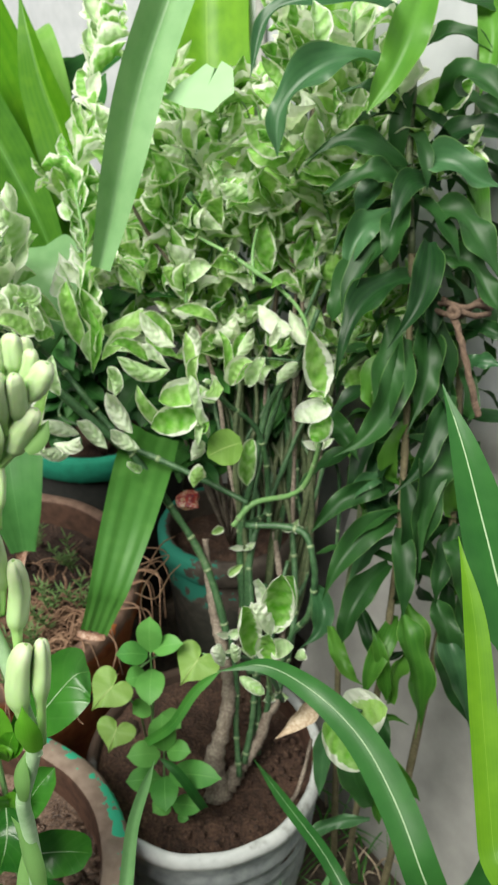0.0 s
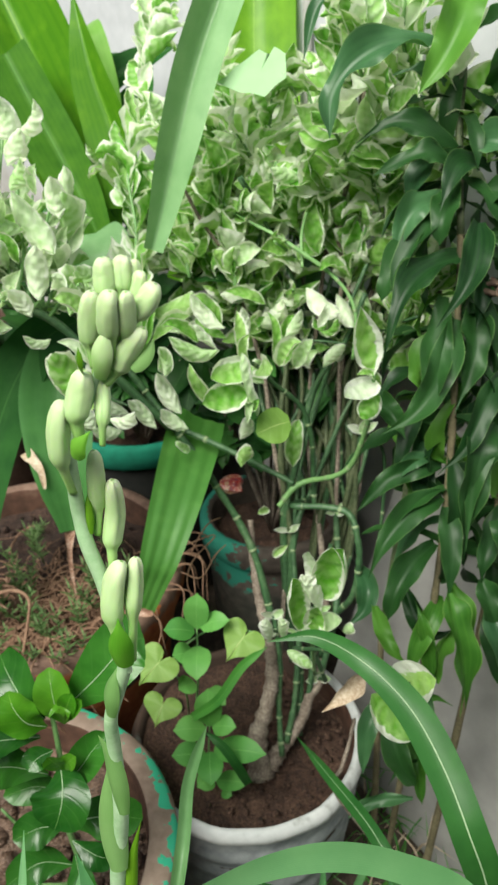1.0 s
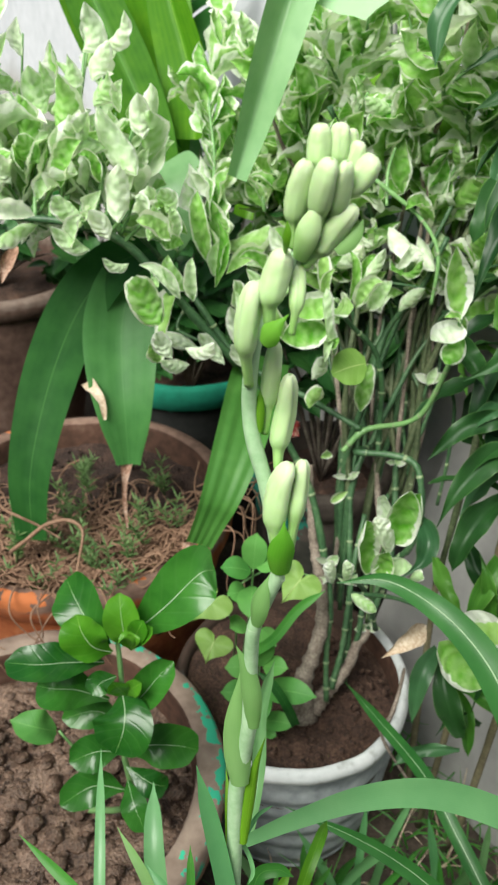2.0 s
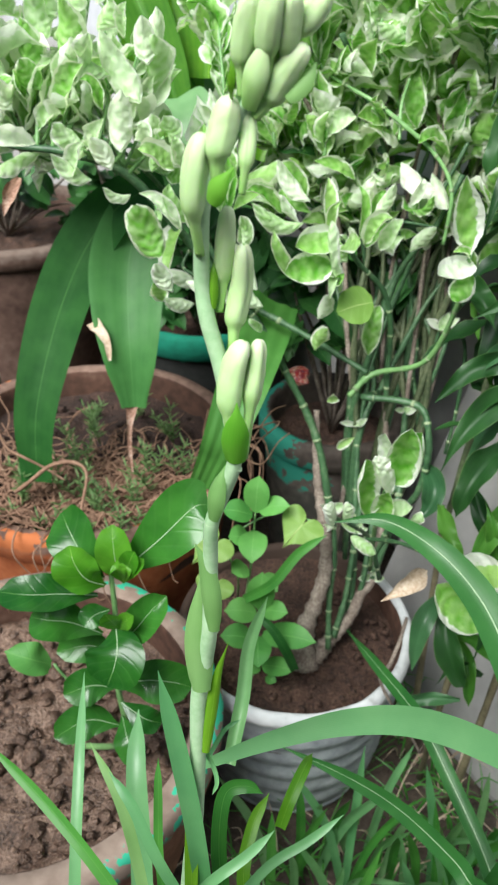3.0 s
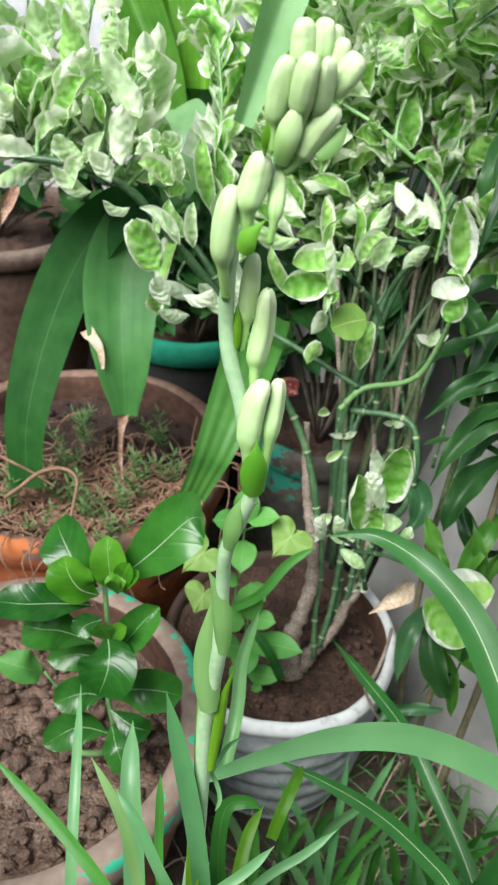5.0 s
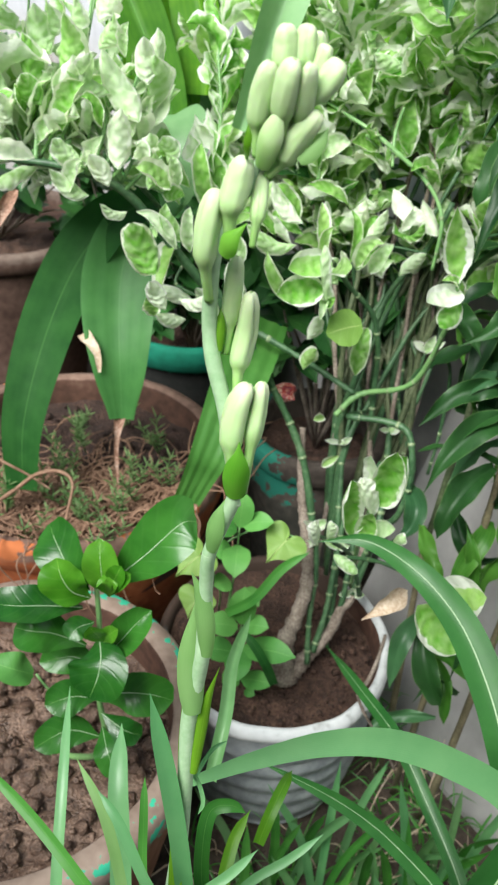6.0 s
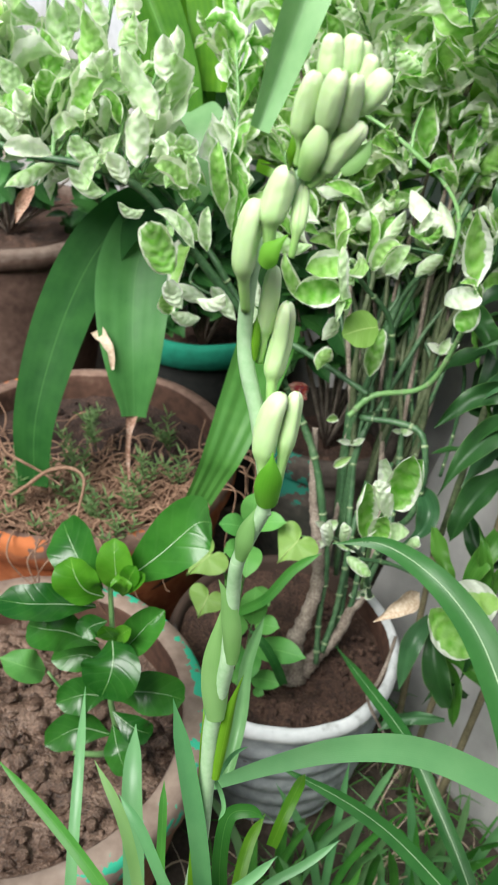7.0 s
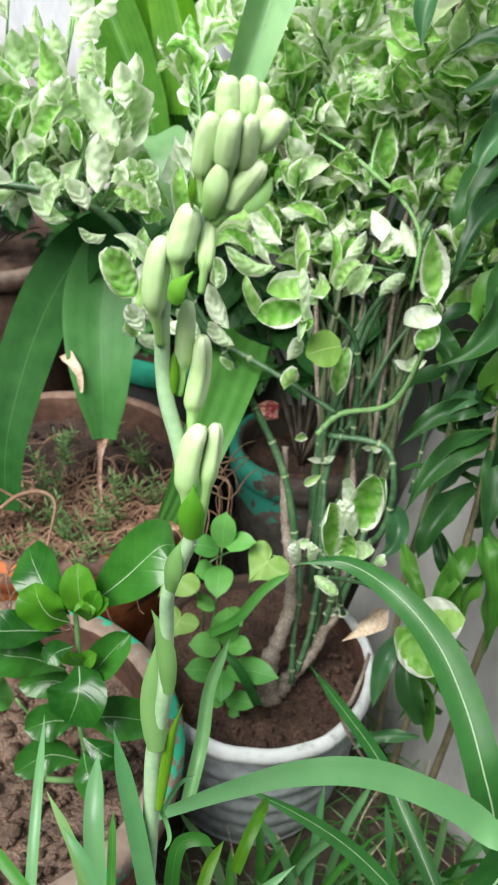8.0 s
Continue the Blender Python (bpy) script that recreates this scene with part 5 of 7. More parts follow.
# ---- long strap leaves of the tuberose clump and other lilies ----
clump = thing("spider_lily", "clump of long arching green strap leaves", "plant", (0.10, 0.35, 0.0))
GRASSY = (0.9, 1.0, 1.0, 1.0, 0.95, 0.75, 0.03)
def strap(parent, pts, w, mat=None, **how):
    leaf = hero(parent, mat or M_STRAP, pts, w, **{"shape": GRASSY, "wave": 0.02, "fold": 0.25, **how})
    if mat is M_RIBBED:
        midrib(leaf, pts, w, how.get("facing", (0, -0.75, 0.65)))
    return leaf

strap(clump, [(0.16, 0.30, 0.0)] + [(0.183, 0.368, 0.441), (0.173, 0.408, 0.508), (0.157, 0.433, 0.551), (0.139, 0.475, 0.584), (0.112, 0.517, 0.615), (0.072, 0.552, 0.637), (0.025, 0.587, 0.637), (-0.023, 0.591, 0.626)], 0.033, M_RIBBED, fold=0.22, shape=(0.5, 0.8, 1, 1, 1, 0.8, 0.5, 0.02))
strap(clump, [(0.10, 0.28, 0.0), (0.09, 0.3, 0.3)] + [(0.254, 0.439, 0.716), (0.213, 0.483, 0.791), (0.195, 0.516, 0.848), (0.179, 0.550, 0.904), (0.165, 0.585, 0.944)], 0.046, M_RIBBED, fold=0.3, shape=(0.6, 0.9, 1, 1, 0.9, 0.5, 0.02))
strap(clump, [(0.10, 0.28, 0.0), (0.1, 0.28, 0.3)] + [(0.175, 0.297, 0.674), (0.172, 0.340, 0.728), (0.170, 0.385, 0.783), (0.167, 0.431, 0.841), (0.159, 0.468, 0.885)], 0.021, M_LIME, fold=0.2)
strap(clump, [(0.10, 0.42, 0.0)] + [(0.160, 0.297, 0.608), (0.120, 0.316, 0.657), (0.076, 0.319, 0.684), (0.031, 0.315, 0.702), (-0.013, 0.303, 0.708), (-0.055, 0.279, 0.716), (-0.089, 0.259, 0.717), (-0.103, 0.251, 0.717)], 0.0205, M_PALE, fold=0.14, facing=(0, -0.8, 0.6), shape=(0.5, 0.8, 1, 1, 0.97, 0.8, 0.55, 0.3, 0.03))
strap(clump, [(0.14, 0.24, 0.2), (0.122, 0.285, 0.49), (0.101, 0.320, 0.507), (0.085, 0.345, 0.501), (0.050, 0.385, 0.487), (0.006, 0.420, 0.470), (-0.060, 0.460, 0.446)], 0.0165, M_RIBBED)
strap(clump, [(0.164, 0.384, 0.349), (0.146, 0.424, 0.372), (0.116, 0.476, 0.398), (0.086, 0.533, 0.413), (0.045, 0.613, 0.393), (0.009, 0.703, 0.351)], 0.0165, M_RIBBED)
strap(clump, [(-0.120, 0.676, 0.416), (-0.087, 0.676, 0.447), (-0.058, 0.693, 0.485), (-0.027, 0.702, 0.510)], 0.012, M_STRAP)
strap(clump, [(-0.089, 0.338, 0.594), (-0.084, 0.378, 0.622), (-0.086, 0.441, 0.611), (-0.079, 0.513, 0.594)], 0.011, M_MINTY, fold=0.9)
strap(clump, [(-0.052, 0.647, 0.330), (-0.065, 0.642, 0.371), (-0.083, 0.651, 0.396), (-0.104, 0.662, 0.406)], 0.012, M_DEEP)

lily = thing("crinum_lily", "crinum lily with broad bright green strap leaves, some brown-tipped", "plant", (-0.5, 1.05, 0.36))
made = []
BROAD = (0.6, 0.85, 1.0, 1.0, 0.85, 0.5, 0.05)
def lily_leaf(pts, w, mat, how):
    """One strap leaf of the lily."""
    made.append(strap(lily, pts, w, mat, **{"shape": BROAD, "keel": 1.1, "fold": 0.5, **how}))


lily_leaf([(-0.446, 0.858, 0.421), (-0.449, 0.898, 0.513), (-0.425, 0.956, 0.626), (-0.382, 0.993, 0.725), (-0.329, 1.004, 0.786), (-0.272, 1.005, 0.814)], 0.082, M_DEEP, {"fold": 0.2, "shape": (0.55, 0.75, 0.98, 1, 0.85, 0.5)})
lily_leaf([(-0.269, 1.065, 0.811), (-0.303, 1.023, 0.774), (-0.318, 0.981, 0.725), (-0.315, 0.941, 0.669), (-0.307, 0.907, 0.611), (-0.304, 0.894, 0.540)], 0.100, M_HANGING, {"fold": 0.3, "keel": 1.2, "across": 12, "pleats": 5, "shape": (0.5, 0.75, 0.95, 1, 0.9, 0.66, 0.34), "facing": (0.1, -0.85, 0.5)})
lily_leaf([(-0.188, 0.765, 0.514), (-0.173, 0.765, 0.554), (-0.160, 0.770, 0.590), (-0.143, 0.820, 0.638), (-0.131, 0.900, 0.669), (-0.126, 0.980, 0.673)], 0.074, M_CUT, {"pleats": 4, "fold": 0.16, "across": 24, "shape": (0.46, 0.54, 0.66, 0.86, 1.0, 1.0), "facing": (0.25, -0.75, 0.6)})
lily_leaf([(-0.155, 0.910, 0.932), (-0.140, 0.925, 0.977), (-0.120, 0.941, 1.041), (-0.092, 0.970, 1.129), (-0.047, 1.009, 1.233)], 0.047, M_MINTY, {"fold": 1.0, "keel": 1.0, "crease": -0.4, "across": 12, "shape": (0.45, 0.6, 0.8, 0.95, 1, 1), "facing": (-0.1, -0.9, 0.4)})
lily_leaf([(-0.299, 1.077, 0.767), (-0.276, 1.091, 0.830), (-0.268, 1.116, 0.870), (-0.283, 1.159, 0.885)], 0.095, M_MINTY, {"fold": 0.25, "wave": 0.12, "shape": (0.7, 1, 1, 0.9, 0.6)})
lily_leaf([(-0.322, 1.360, 0.802), (-0.339, 1.390, 0.872), (-0.364, 1.420, 0.951), (-0.404, 1.460, 1.027), (-0.442, 1.490, 1.109), (-0.480, 1.520, 1.188)], 0.160, M_LIME, {"keel": 1.0, "fold": 0.85, "across": 12, "shape": (0.5, 0.72, 0.92, 1, 1, 0.95), "facing": (0.1, -0.85, 0.4)})
lily_leaf([(-0.268, 1.330, 0.878), (-0.271, 1.350, 0.946), (-0.287, 1.370, 1.004), (-0.310, 1.390, 1.070), (-0.326, 1.410, 1.133), (-0.342, 1.440, 1.197)], 0.085, M_LIME, {"keel": 1.0, "fold": 0.6, "across": 10, "shape": (0.9, 1, 0.95, 0.75, 0.42, 0.02), "facing": (-0.3, -0.85, 0.3)})
lily_leaf([(-0.337, 1.460, 0.914), (-0.349, 1.500, 1.002), (-0.365, 1.540, 1.071), (-0.380, 1.570, 1.114), (-0.393, 1.640, 1.122)], 0.120, M_YOUNGBROAD, {"keel": 1.3, "fold": 0.3, "across": 10, "shape": (0.8, 1, 1, 0.95, 0.7)})
lily_leaf([(-0.310, 1.290, 0.838), (-0.335, 1.310, 0.898), (-0.372, 1.340, 0.968), (-0.414, 1.370, 1.041), (-0.451, 1.400, 1.108)], 0.085, M_LIMESHADE, {"keel": 1.0, "fold": 0.5, "across": 10, "shape": (0.6, 0.85, 1, 1, 0.9), "facing": (0.15, -0.9, 0.3)})
lily_leaf([(-0.040, 1.265, 0.881), (-0.043, 1.332, 0.993), (-0.052, 1.383, 1.100), (-0.051, 1.435, 1.227)], 0.13, M_LIME, {"shape": (0.7, 0.9, 1, 1, 1)})
lily_leaf([(0.056, 1.096, 0.848), (0.059, 1.036, 0.943), (0.063, 1.038, 0.985), (0.063, 1.070, 1.019), (0.060, 1.141, 1.061)], 0.062, M_LIME, {"shape": (0.7, 1, 1, 0.85, 0.5)})
lily_leaf([(0.093, 1.092, 1.075), (0.099, 1.073, 1.121), (0.108, 1.082, 1.156), (0.118, 1.091, 1.191), (0.130, 1.121, 1.242)], 0.060, M_LIME, {"shape": (0.7, 1, 1, 1, 1)})
lily_leaf([(-0.176, 1.258, 0.775), (-0.147, 1.314, 0.868), (-0.118, 1.384, 0.985), (-0.090, 1.454, 1.102)], 0.07, M_LIME, {})
lily_leaf([(-0.704, 1.574, 0.893), (-0.651, 1.526, 0.819), (-0.556, 1.420, 0.743), (-0.501, 1.336, 0.703)], 0.08, M_DEEP, {})
lily_leaf([(-0.361, 1.586, 1.001), (-0.319, 1.614, 1.045), (-0.267, 1.632, 1.071), (-0.204, 1.650, 1.097)], 0.06, M_DEEP, {})
lily_leaf([(-0.346, 1.533, 0.950), (-0.305, 1.553, 0.980), (-0.267, 1.568, 1.021), (-0.246, 1.594, 1.065)], 0.06, M_DEEP, {})
lily_leaf([(-0.378, 1.666, 1.041), (-0.335, 1.679, 1.059), (-0.292, 1.691, 1.076)], 0.045, M_DEEP, {})
for leaf, pts, w, shape in (
    (made[1], [(-0.359, 0.920, 0.653), (-0.344, 0.905, 0.648), (-0.334, 0.897, 0.635), (-0.330, 0.888, 0.614)], 0.021, (0.9, 1, 0.75, 0.7, 0.5, 0.45, 0.2)),
    (made[1], [(-0.306, 0.899, 0.548), (-0.310, 0.891, 0.519), (-0.313, 0.888, 0.482), (-0.311, 0.881, 0.436)], 0.020, (1.0, 0.8, 0.45, 0.4, 0.35, 0.2)),
    (made[2], [(-0.211, 0.770, 0.506), (-0.192, 0.763, 0.508), (-0.173, 0.757, 0.512)], 0.012, (0.7, 1, 0.9, 1, 0.7)),
):
    bm = bmesh.new()
    curled(bm, pts, w, (0.1, -0.8, 0.5), shape, 0.9, 0.1, 1.0, 8, 5)
    part("withered_tip", bm, M_DRY if w > 0.0205 else M_DRYTIP, leaf, "dry papery brown leaf tip")

# ---- tuberose ----
tuberose = thing("tuberose", "tuberose spike with pale green closed buds", "flower", (-0.11, 0.17, 0.0))
STALK = [(-0.092, 0.197, 0.674), (-0.088, 0.210, 0.737), (-0.087, 0.219, 0.787), (-0.087, 0.226, 0.822), (-0.084, 0.231, 0.845), (-0.082, 0.232, 0.863), (-0.082, 0.236, 0.883), (-0.082, 0.238, 0.904), (-0.081, 0.237, 0.923), (-0.076, 0.239, 0.939), (-0.072, 0.238, 0.953), (-0.072, 0.240, 0.963), (-0.074, 0.242, 0.974), (-0.076, 0.245, 0.983), (-0.079, 0.248, 0.995), (-0.084, 0.252, 1.010), (-0.086, 0.255, 1.021), (-0.086, 0.254, 1.034), (-0.084, 0.249, 1.054), (-0.079, 0.250, 1.068), (-0.073, 0.255, 1.079), (-0.069, 0.259, 1.091), (-0.065, 0.264, 1.103), (-0.060, 0.270, 1.116)]
bm = bmesh.new()
tube(bm, [(-0.11, 0.17, 0.0), (-0.108, 0.18, 0.4)] + STALK, (0.0046, 0.0044, 0.0041, 0.0038, 0.0034, 0.0031, 0.0030, 0.0031, 0.0032, 0.0030, 0.0024, 0.0017, 0.0014), 14, 6)
part("stalk", bm, M_STALK, tuberose)
# pale rings at the nodes
for a, b, r in ((*[(-0.071, 0.239, 0.953), (-0.072, 0.238, 0.951)], 0.0032), (*[(-0.081, 0.237, 0.925), (-0.081, 0.237, 0.922)], 0.0032), (*[(-0.081, 0.233, 0.865), (-0.082, 0.232, 0.860)], 0.0036), (*[(-0.086, 0.227, 0.825), (-0.087, 0.226, 0.820)], 0.0039)):
    bm = bmesh.new()
    tube(bm, [a, Vector(a).lerp(Vector(b), 0.5), b], (r * 0.8, r, r * 0.8), 14, 5)
    part("node", bm, M_NODE, tuberose, "pale ring round the stalk")


SIDES = 28
rnd = random.Random(5)


def bud(points, width):
    """A closed bud: a thin tube, a shoulder, and a blunt, lobed head."""
    bm = bmesh.new()
    uv = bm.loops.layers.uv.verify()
    pts = spline(points, 14)
    n = len(pts) - 1
    prof = ((0, 0.42), (0.22, 0.50), (0.28, 0.62), (0.32, 0.84), (0.37, 0.98), (0.48, 1.04), (0.64, 1.03), (0.78, 0.96), (0.89, 0.83), (0.955, 0.64), (0.99, 0.40), (1, 0.16))
    side, rings = None, []
    phase = rnd.uniform(0, 6.28)
    for i, p in enumerate(pts):
        s = i / n
        s = 1 - (1 - s) ** 1.35
        k = s * n
        j = min(int(k), n - 1)
        p = pts[j].lerp(pts[j + 1], k - j)
        t = (pts[min(j + 1, n)] - pts[max(j - 1, 0)]).normalized()
        side = (side or t.orthogonal()).normalized()
        side = (side - t * side.dot(t)).normalized()
        other = t.cross(side)
        for (a, ra), (b, rb) in zip(prof, prof[1:]):
            if a <= s <= b + 1e-6:
                f = (s - a) / (b - a)
                r = ra + (rb - ra) * f
        ring = []
        for q in range(SIDES):
            a = 6.28318 * q / SIDES
            lobe = 1 + 0.035 * s * math.cos(6 * a + phase + 0.6 * s) + 0.05 * noise.noise(Vector((2.2 * math.cos(a), 2.2 * math.sin(a), 7 * s)) + Vector((phase, 0, 0))) + 0.05 * math.cos(2 * a + phase) - min(1, s * 1.6) * (0.16 * abs(math.cos(1.5 * a + phase + 0.5 * s)) ** 10 + 0.11 * max(0.0, math.cos(2 * a + 2 * phase - 0.7 * s)) ** 12) + 0.05 * s * math.sin(3 * a + 4 * s + phase)
            ring.append((bm.verts.new(p + (0.5 * width * r * lobe) * (math.cos(a) * side + math.sin(a) * other)), (q / SIDES, s)))
        rings.append(ring)
    for a, b in zip(rings, rings[1:]):
        for q in range(SIDES):
            quad = (a[q], a[(q + 1) % SIDES], b[(q + 1) % SIDES], b[q])
            f = bm.faces.new([v[0] for v in quad])
            for loop, v in zip(f.loops, quad):
                loop[uv].uv = v[1]
    bm.faces.new([v[0] for v in rings[-1]])
    bm.faces.new([v[0] for v in rings[0]][::-1])
    part("bud", bm, M_BUD, tuberose)


bud([(-0.072, 0.237, 0.958), (-0.074, 0.24, 0.98), (-0.073, 0.243, 0.993), (-0.069, 0.246, 1.005)], 0.0104)
bud([(-0.068, 0.239, 0.957), (-0.066, 0.243, 0.982), (-0.065, 0.247, 0.993), (-0.064, 0.25, 1.004)], 0.0081)
bud([(-0.074, 0.25, 0.999), (-0.074, 0.254, 1.008), (-0.072, 0.258, 1.021), (-0.071, 0.256, 1.038)], 0.0089)
bud([(-0.08, 0.256, 1.011), (-0.079, 0.259, 1.024), (-0.078, 0.258, 1.039), (-0.077, 0.257, 1.051)], 0.0074)
bud([(-0.086, 0.252, 1.035), (-0.087, 0.247, 1.053), (-0.086, 0.247, 1.067), (-0.084, 0.25, 1.077)], 0.0093)
bud([(-0.085, 0.255, 1.035), (-0.086, 0.253, 1.051), (-0.085, 0.255, 1.065), (-0.083, 0.26, 1.073)], 0.0077)
bud([(-0.079, 0.248, 1.06), (-0.079, 0.248, 1.071), (-0.077, 0.251, 1.08), (-0.075, 0.252, 1.088)], 0.0098)
bud([(-0.071, 0.249, 1.058), (-0.07, 0.25, 1.068), (-0.07, 0.255, 1.077), (-0.071, 0.258, 1.086)], 0.0058)
bud([(-0.072, 0.257, 1.087), (-0.072, 0.256, 1.098), (-0.071, 0.255, 1.108), (-0.069, 0.254, 1.117)], 0.0083)
bud([(-0.064, 0.255, 1.087), (-0.064, 0.253, 1.102), (-0.063, 0.25, 1.111), (-0.061, 0.248, 1.119)], 0.0087)
bud([(-0.061, 0.256, 1.089), (-0.058, 0.254, 1.102), (-0.057, 0.252, 1.11), (-0.056, 0.25, 1.118)], 0.0069)
bud([(-0.064, 0.259, 1.105), (-0.065, 0.259, 1.115), (-0.065, 0.26, 1.121), (-0.065, 0.26, 1.127)], 0.0084)
bud([(-0.06, 0.259, 1.107), (-0.059, 0.26, 1.116), (-0.059, 0.261, 1.122), (-0.058, 0.262, 1.127)], 0.0070)
bud([(-0.057, 0.26, 1.108), (-0.056, 0.261, 1.116), (-0.055, 0.263, 1.12), (-0.055, 0.264, 1.125)], 0.0053)
bud([(-0.057, 0.259, 1.104), (-0.055, 0.259, 1.112), (-0.053, 0.26, 1.118), (-0.052, 0.26, 1.122)], 0.0059)
bud([(-0.06, 0.258, 1.099), (-0.055, 0.258, 1.107), (-0.05, 0.258, 1.113), (-0.047, 0.258, 1.118)], 0.0091)
bud([(-0.068, 0.255, 1.081), (-0.063, 0.256, 1.087), (-0.058, 0.255, 1.095), (-0.052, 0.254, 1.103)], 0.0086)
bud([(-0.068, 0.258, 1.082), (-0.066, 0.261, 1.09), (-0.063, 0.263, 1.097), (-0.059, 0.264, 1.103)], 0.0100)
bud([(-0.06, 0.26, 1.103), (-0.061, 0.261, 1.11), (-0.061, 0.263, 1.115), (-0.061, 0.264, 1.119)], 0.0063)


def bract(points, width, mat=None, away=(0, 0.75, -0.65), cup=1.0, shape=(0.62, 0.84, 0.98, 1.0, 0.86, 0.58, 0.26, 0.02)):
    """A pointed leaf that clasps the stalk."""
    bm = bmesh.new()
    curled(bm, points, width * cup / math.sin(min(cup, 1.57)), away, shape, cup, 0.012, 0.0, 14, 6)
    part("bract", bm, mat or M_BRACT, tuberose)


bract([(-0.0710, 0.2340, 0.9570), (-0.0710, 0.2310, 0.9690), (-0.0700, 0.2300, 0.9790), (-0.0700, 0.2320, 0.9870)], 0.0108, M_CALYX, (0, 0.75, -0.65), 1.0, (0.74, 0.9, 1.0, 0.97, 0.8, 0.5, 0.2, 0.02))
bract([(-0.081, 0.234, 0.927), (-0.080, 0.233, 0.937), (-0.078, 0.235, 0.946), (-0.075, 0.239, 0.953)], 0.0090, None, (0.35, 0.7, -0.6))
bract([(-0.080, 0.228, 0.866), (-0.081, 0.230, 0.884), (-0.084, 0.235, 0.899), (-0.089, 0.239, 0.909)], 0.0092, None, (0.1, 0.75, -0.65))
bract([(-0.085, 0.222, 0.830), (-0.087, 0.228, 0.848), (-0.088, 0.235, 0.868), (-0.087, 0.244, 0.888)], 0.0138)
bract([(-0.082, 0.215, 0.793), (-0.080, 0.223, 0.816), (-0.078, 0.229, 0.835), (-0.074, 0.236, 0.851)], 0.0062, M_LIME, (-0.3, 0.7, -0.5), 1.0)
bract([(-0.081, 0.242, 1.057), (-0.079, 0.239, 1.062), (-0.076, 0.238, 1.066), (-0.072, 0.239, 1.070)], 0.0084, M_CALYX, (0, 0.75, -0.65), 1.0, (0.7, 0.95, 1.0, 0.9, 0.7, 0.45, 0.2, 0.02))
bract([(-0.0700, 0.2520, 1.0840), (-0.0680, 0.2490, 1.0930), (-0.0660, 0.2490, 1.1000), (-0.0640, 0.2510, 1.1060)], 0.0085, M_BUD, (0, 0.75, -0.65), 0.9)
bract([(-0.075, 0.249, 1.088), (-0.075, 0.245, 1.093), (-0.074, 0.244, 1.097), (-0.074, 0.245, 1.100)], 0.0040, M_LIME, (0.3, 0.7, -0.6))
bract([(-0.082, 0.252, 1.014), (-0.082, 0.253, 1.020), (-0.082, 0.255, 1.027), (-0.082, 0.258, 1.031)], 0.0040, M_LIME)
bract([(-0.058, 0.253, 1.088), (-0.055, 0.253, 1.091), (-0.051, 0.254, 1.095), (-0.049, 0.256, 1.098)], 0.0075, None, (0, 0.75, -0.65), 0.8)
def tuberose_blade(pts, w, mat):
    """A narrow leaf at the foot of the spike."""
    strap(tuberose, pts, w, mat, name="blade")


tuberose_blade([(-0.080, 0.194, 0.685), (-0.087, 0.203, 0.751), (-0.096, 0.215, 0.795), (-0.107, 0.229, 0.834)], 0.0100, M_PALE)
tuberose_blade([(-0.087, 0.187, 0.693), (-0.089, 0.208, 0.741), (-0.088, 0.220, 0.775), (-0.095, 0.251, 0.802)], 0.0072, M_LIME)
tuberose_blade([(-0.105, 0.198, 0.660), (-0.110, 0.213, 0.699), (-0.112, 0.227, 0.728), (-0.114, 0.240, 0.745)], 0.0052, M_STRAP)
tuberose_blade([(-0.088, 0.179, 0.717), (-0.102, 0.185, 0.745), (-0.117, 0.199, 0.766), (-0.131, 0.210, 0.775)], 0.0060, M_PALE)
tuberose_blade([(-0.116, 0.201, 0.613), (-0.126, 0.221, 0.660), (-0.141, 0.243, 0.693), (-0.164, 0.266, 0.712)], 0.0072, M_BRACT)
tuberose_blade([(-0.100, 0.163, 0.697), (-0.135, 0.185, 0.731), (-0.168, 0.206, 0.748), (-0.205, 0.226, 0.764)], 0.0072, M_STRAP)
tuberose_blade([(-0.176, 0.215, 0.554), (-0.183, 0.255, 0.594), (-0.191, 0.302, 0.627), (-0.204, 0.365, 0.648)], 0.0082, M_PALE)
tuberose_blade([(-0.139, 0.242, 0.470), (-0.149, 0.290, 0.535), (-0.160, 0.331, 0.578), (-0.168, 0.375, 0.596)], 0.0165, M_PALE)
tuberose_blade([(-0.085, 0.234, 0.759), (-0.080, 0.241, 0.768), (-0.076, 0.245, 0.773), (-0.069, 0.248, 0.777)], 0.0024, M_PALE)
tuberose_blade([(-0.085, 0.225, 0.781), (-0.080, 0.221, 0.775), (-0.077, 0.216, 0.768), (-0.079, 0.212, 0.762)], 0.0024, M_PALE)
tuberose_blade([(-0.071, 0.200, 0.675), (-0.077, 0.218, 0.701), (-0.076, 0.235, 0.725), (-0.065, 0.239, 0.730), (-0.055, 0.238, 0.726)], 0.0088, M_STRAP)
tuberose_blade([(-0.090, 0.188, 0.695), (-0.076, 0.192, 0.717), (-0.060, 0.201, 0.728), (-0.046, 0.211, 0.739)], 0.0060, M_PALE)
tuberose_blade([(-0.070, 0.219, 0.633), (-0.049, 0.236, 0.654), (-0.027, 0.247, 0.667), (-0.007, 0.259, 0.680)], 0.0060, M_PALE)
tuberose_blade([(-0.051, 0.236, 0.568), (-0.066, 0.247, 0.603), (-0.064, 0.275, 0.624), (-0.055, 0.295, 0.634)], 0.0088, M_LIME)
tuberose_blade([(-0.047, 0.315, 0.556), (-0.041, 0.328, 0.574), (-0.033, 0.348, 0.583), (-0.027, 0.368, 0.576)], 0.0096, M_LIME)

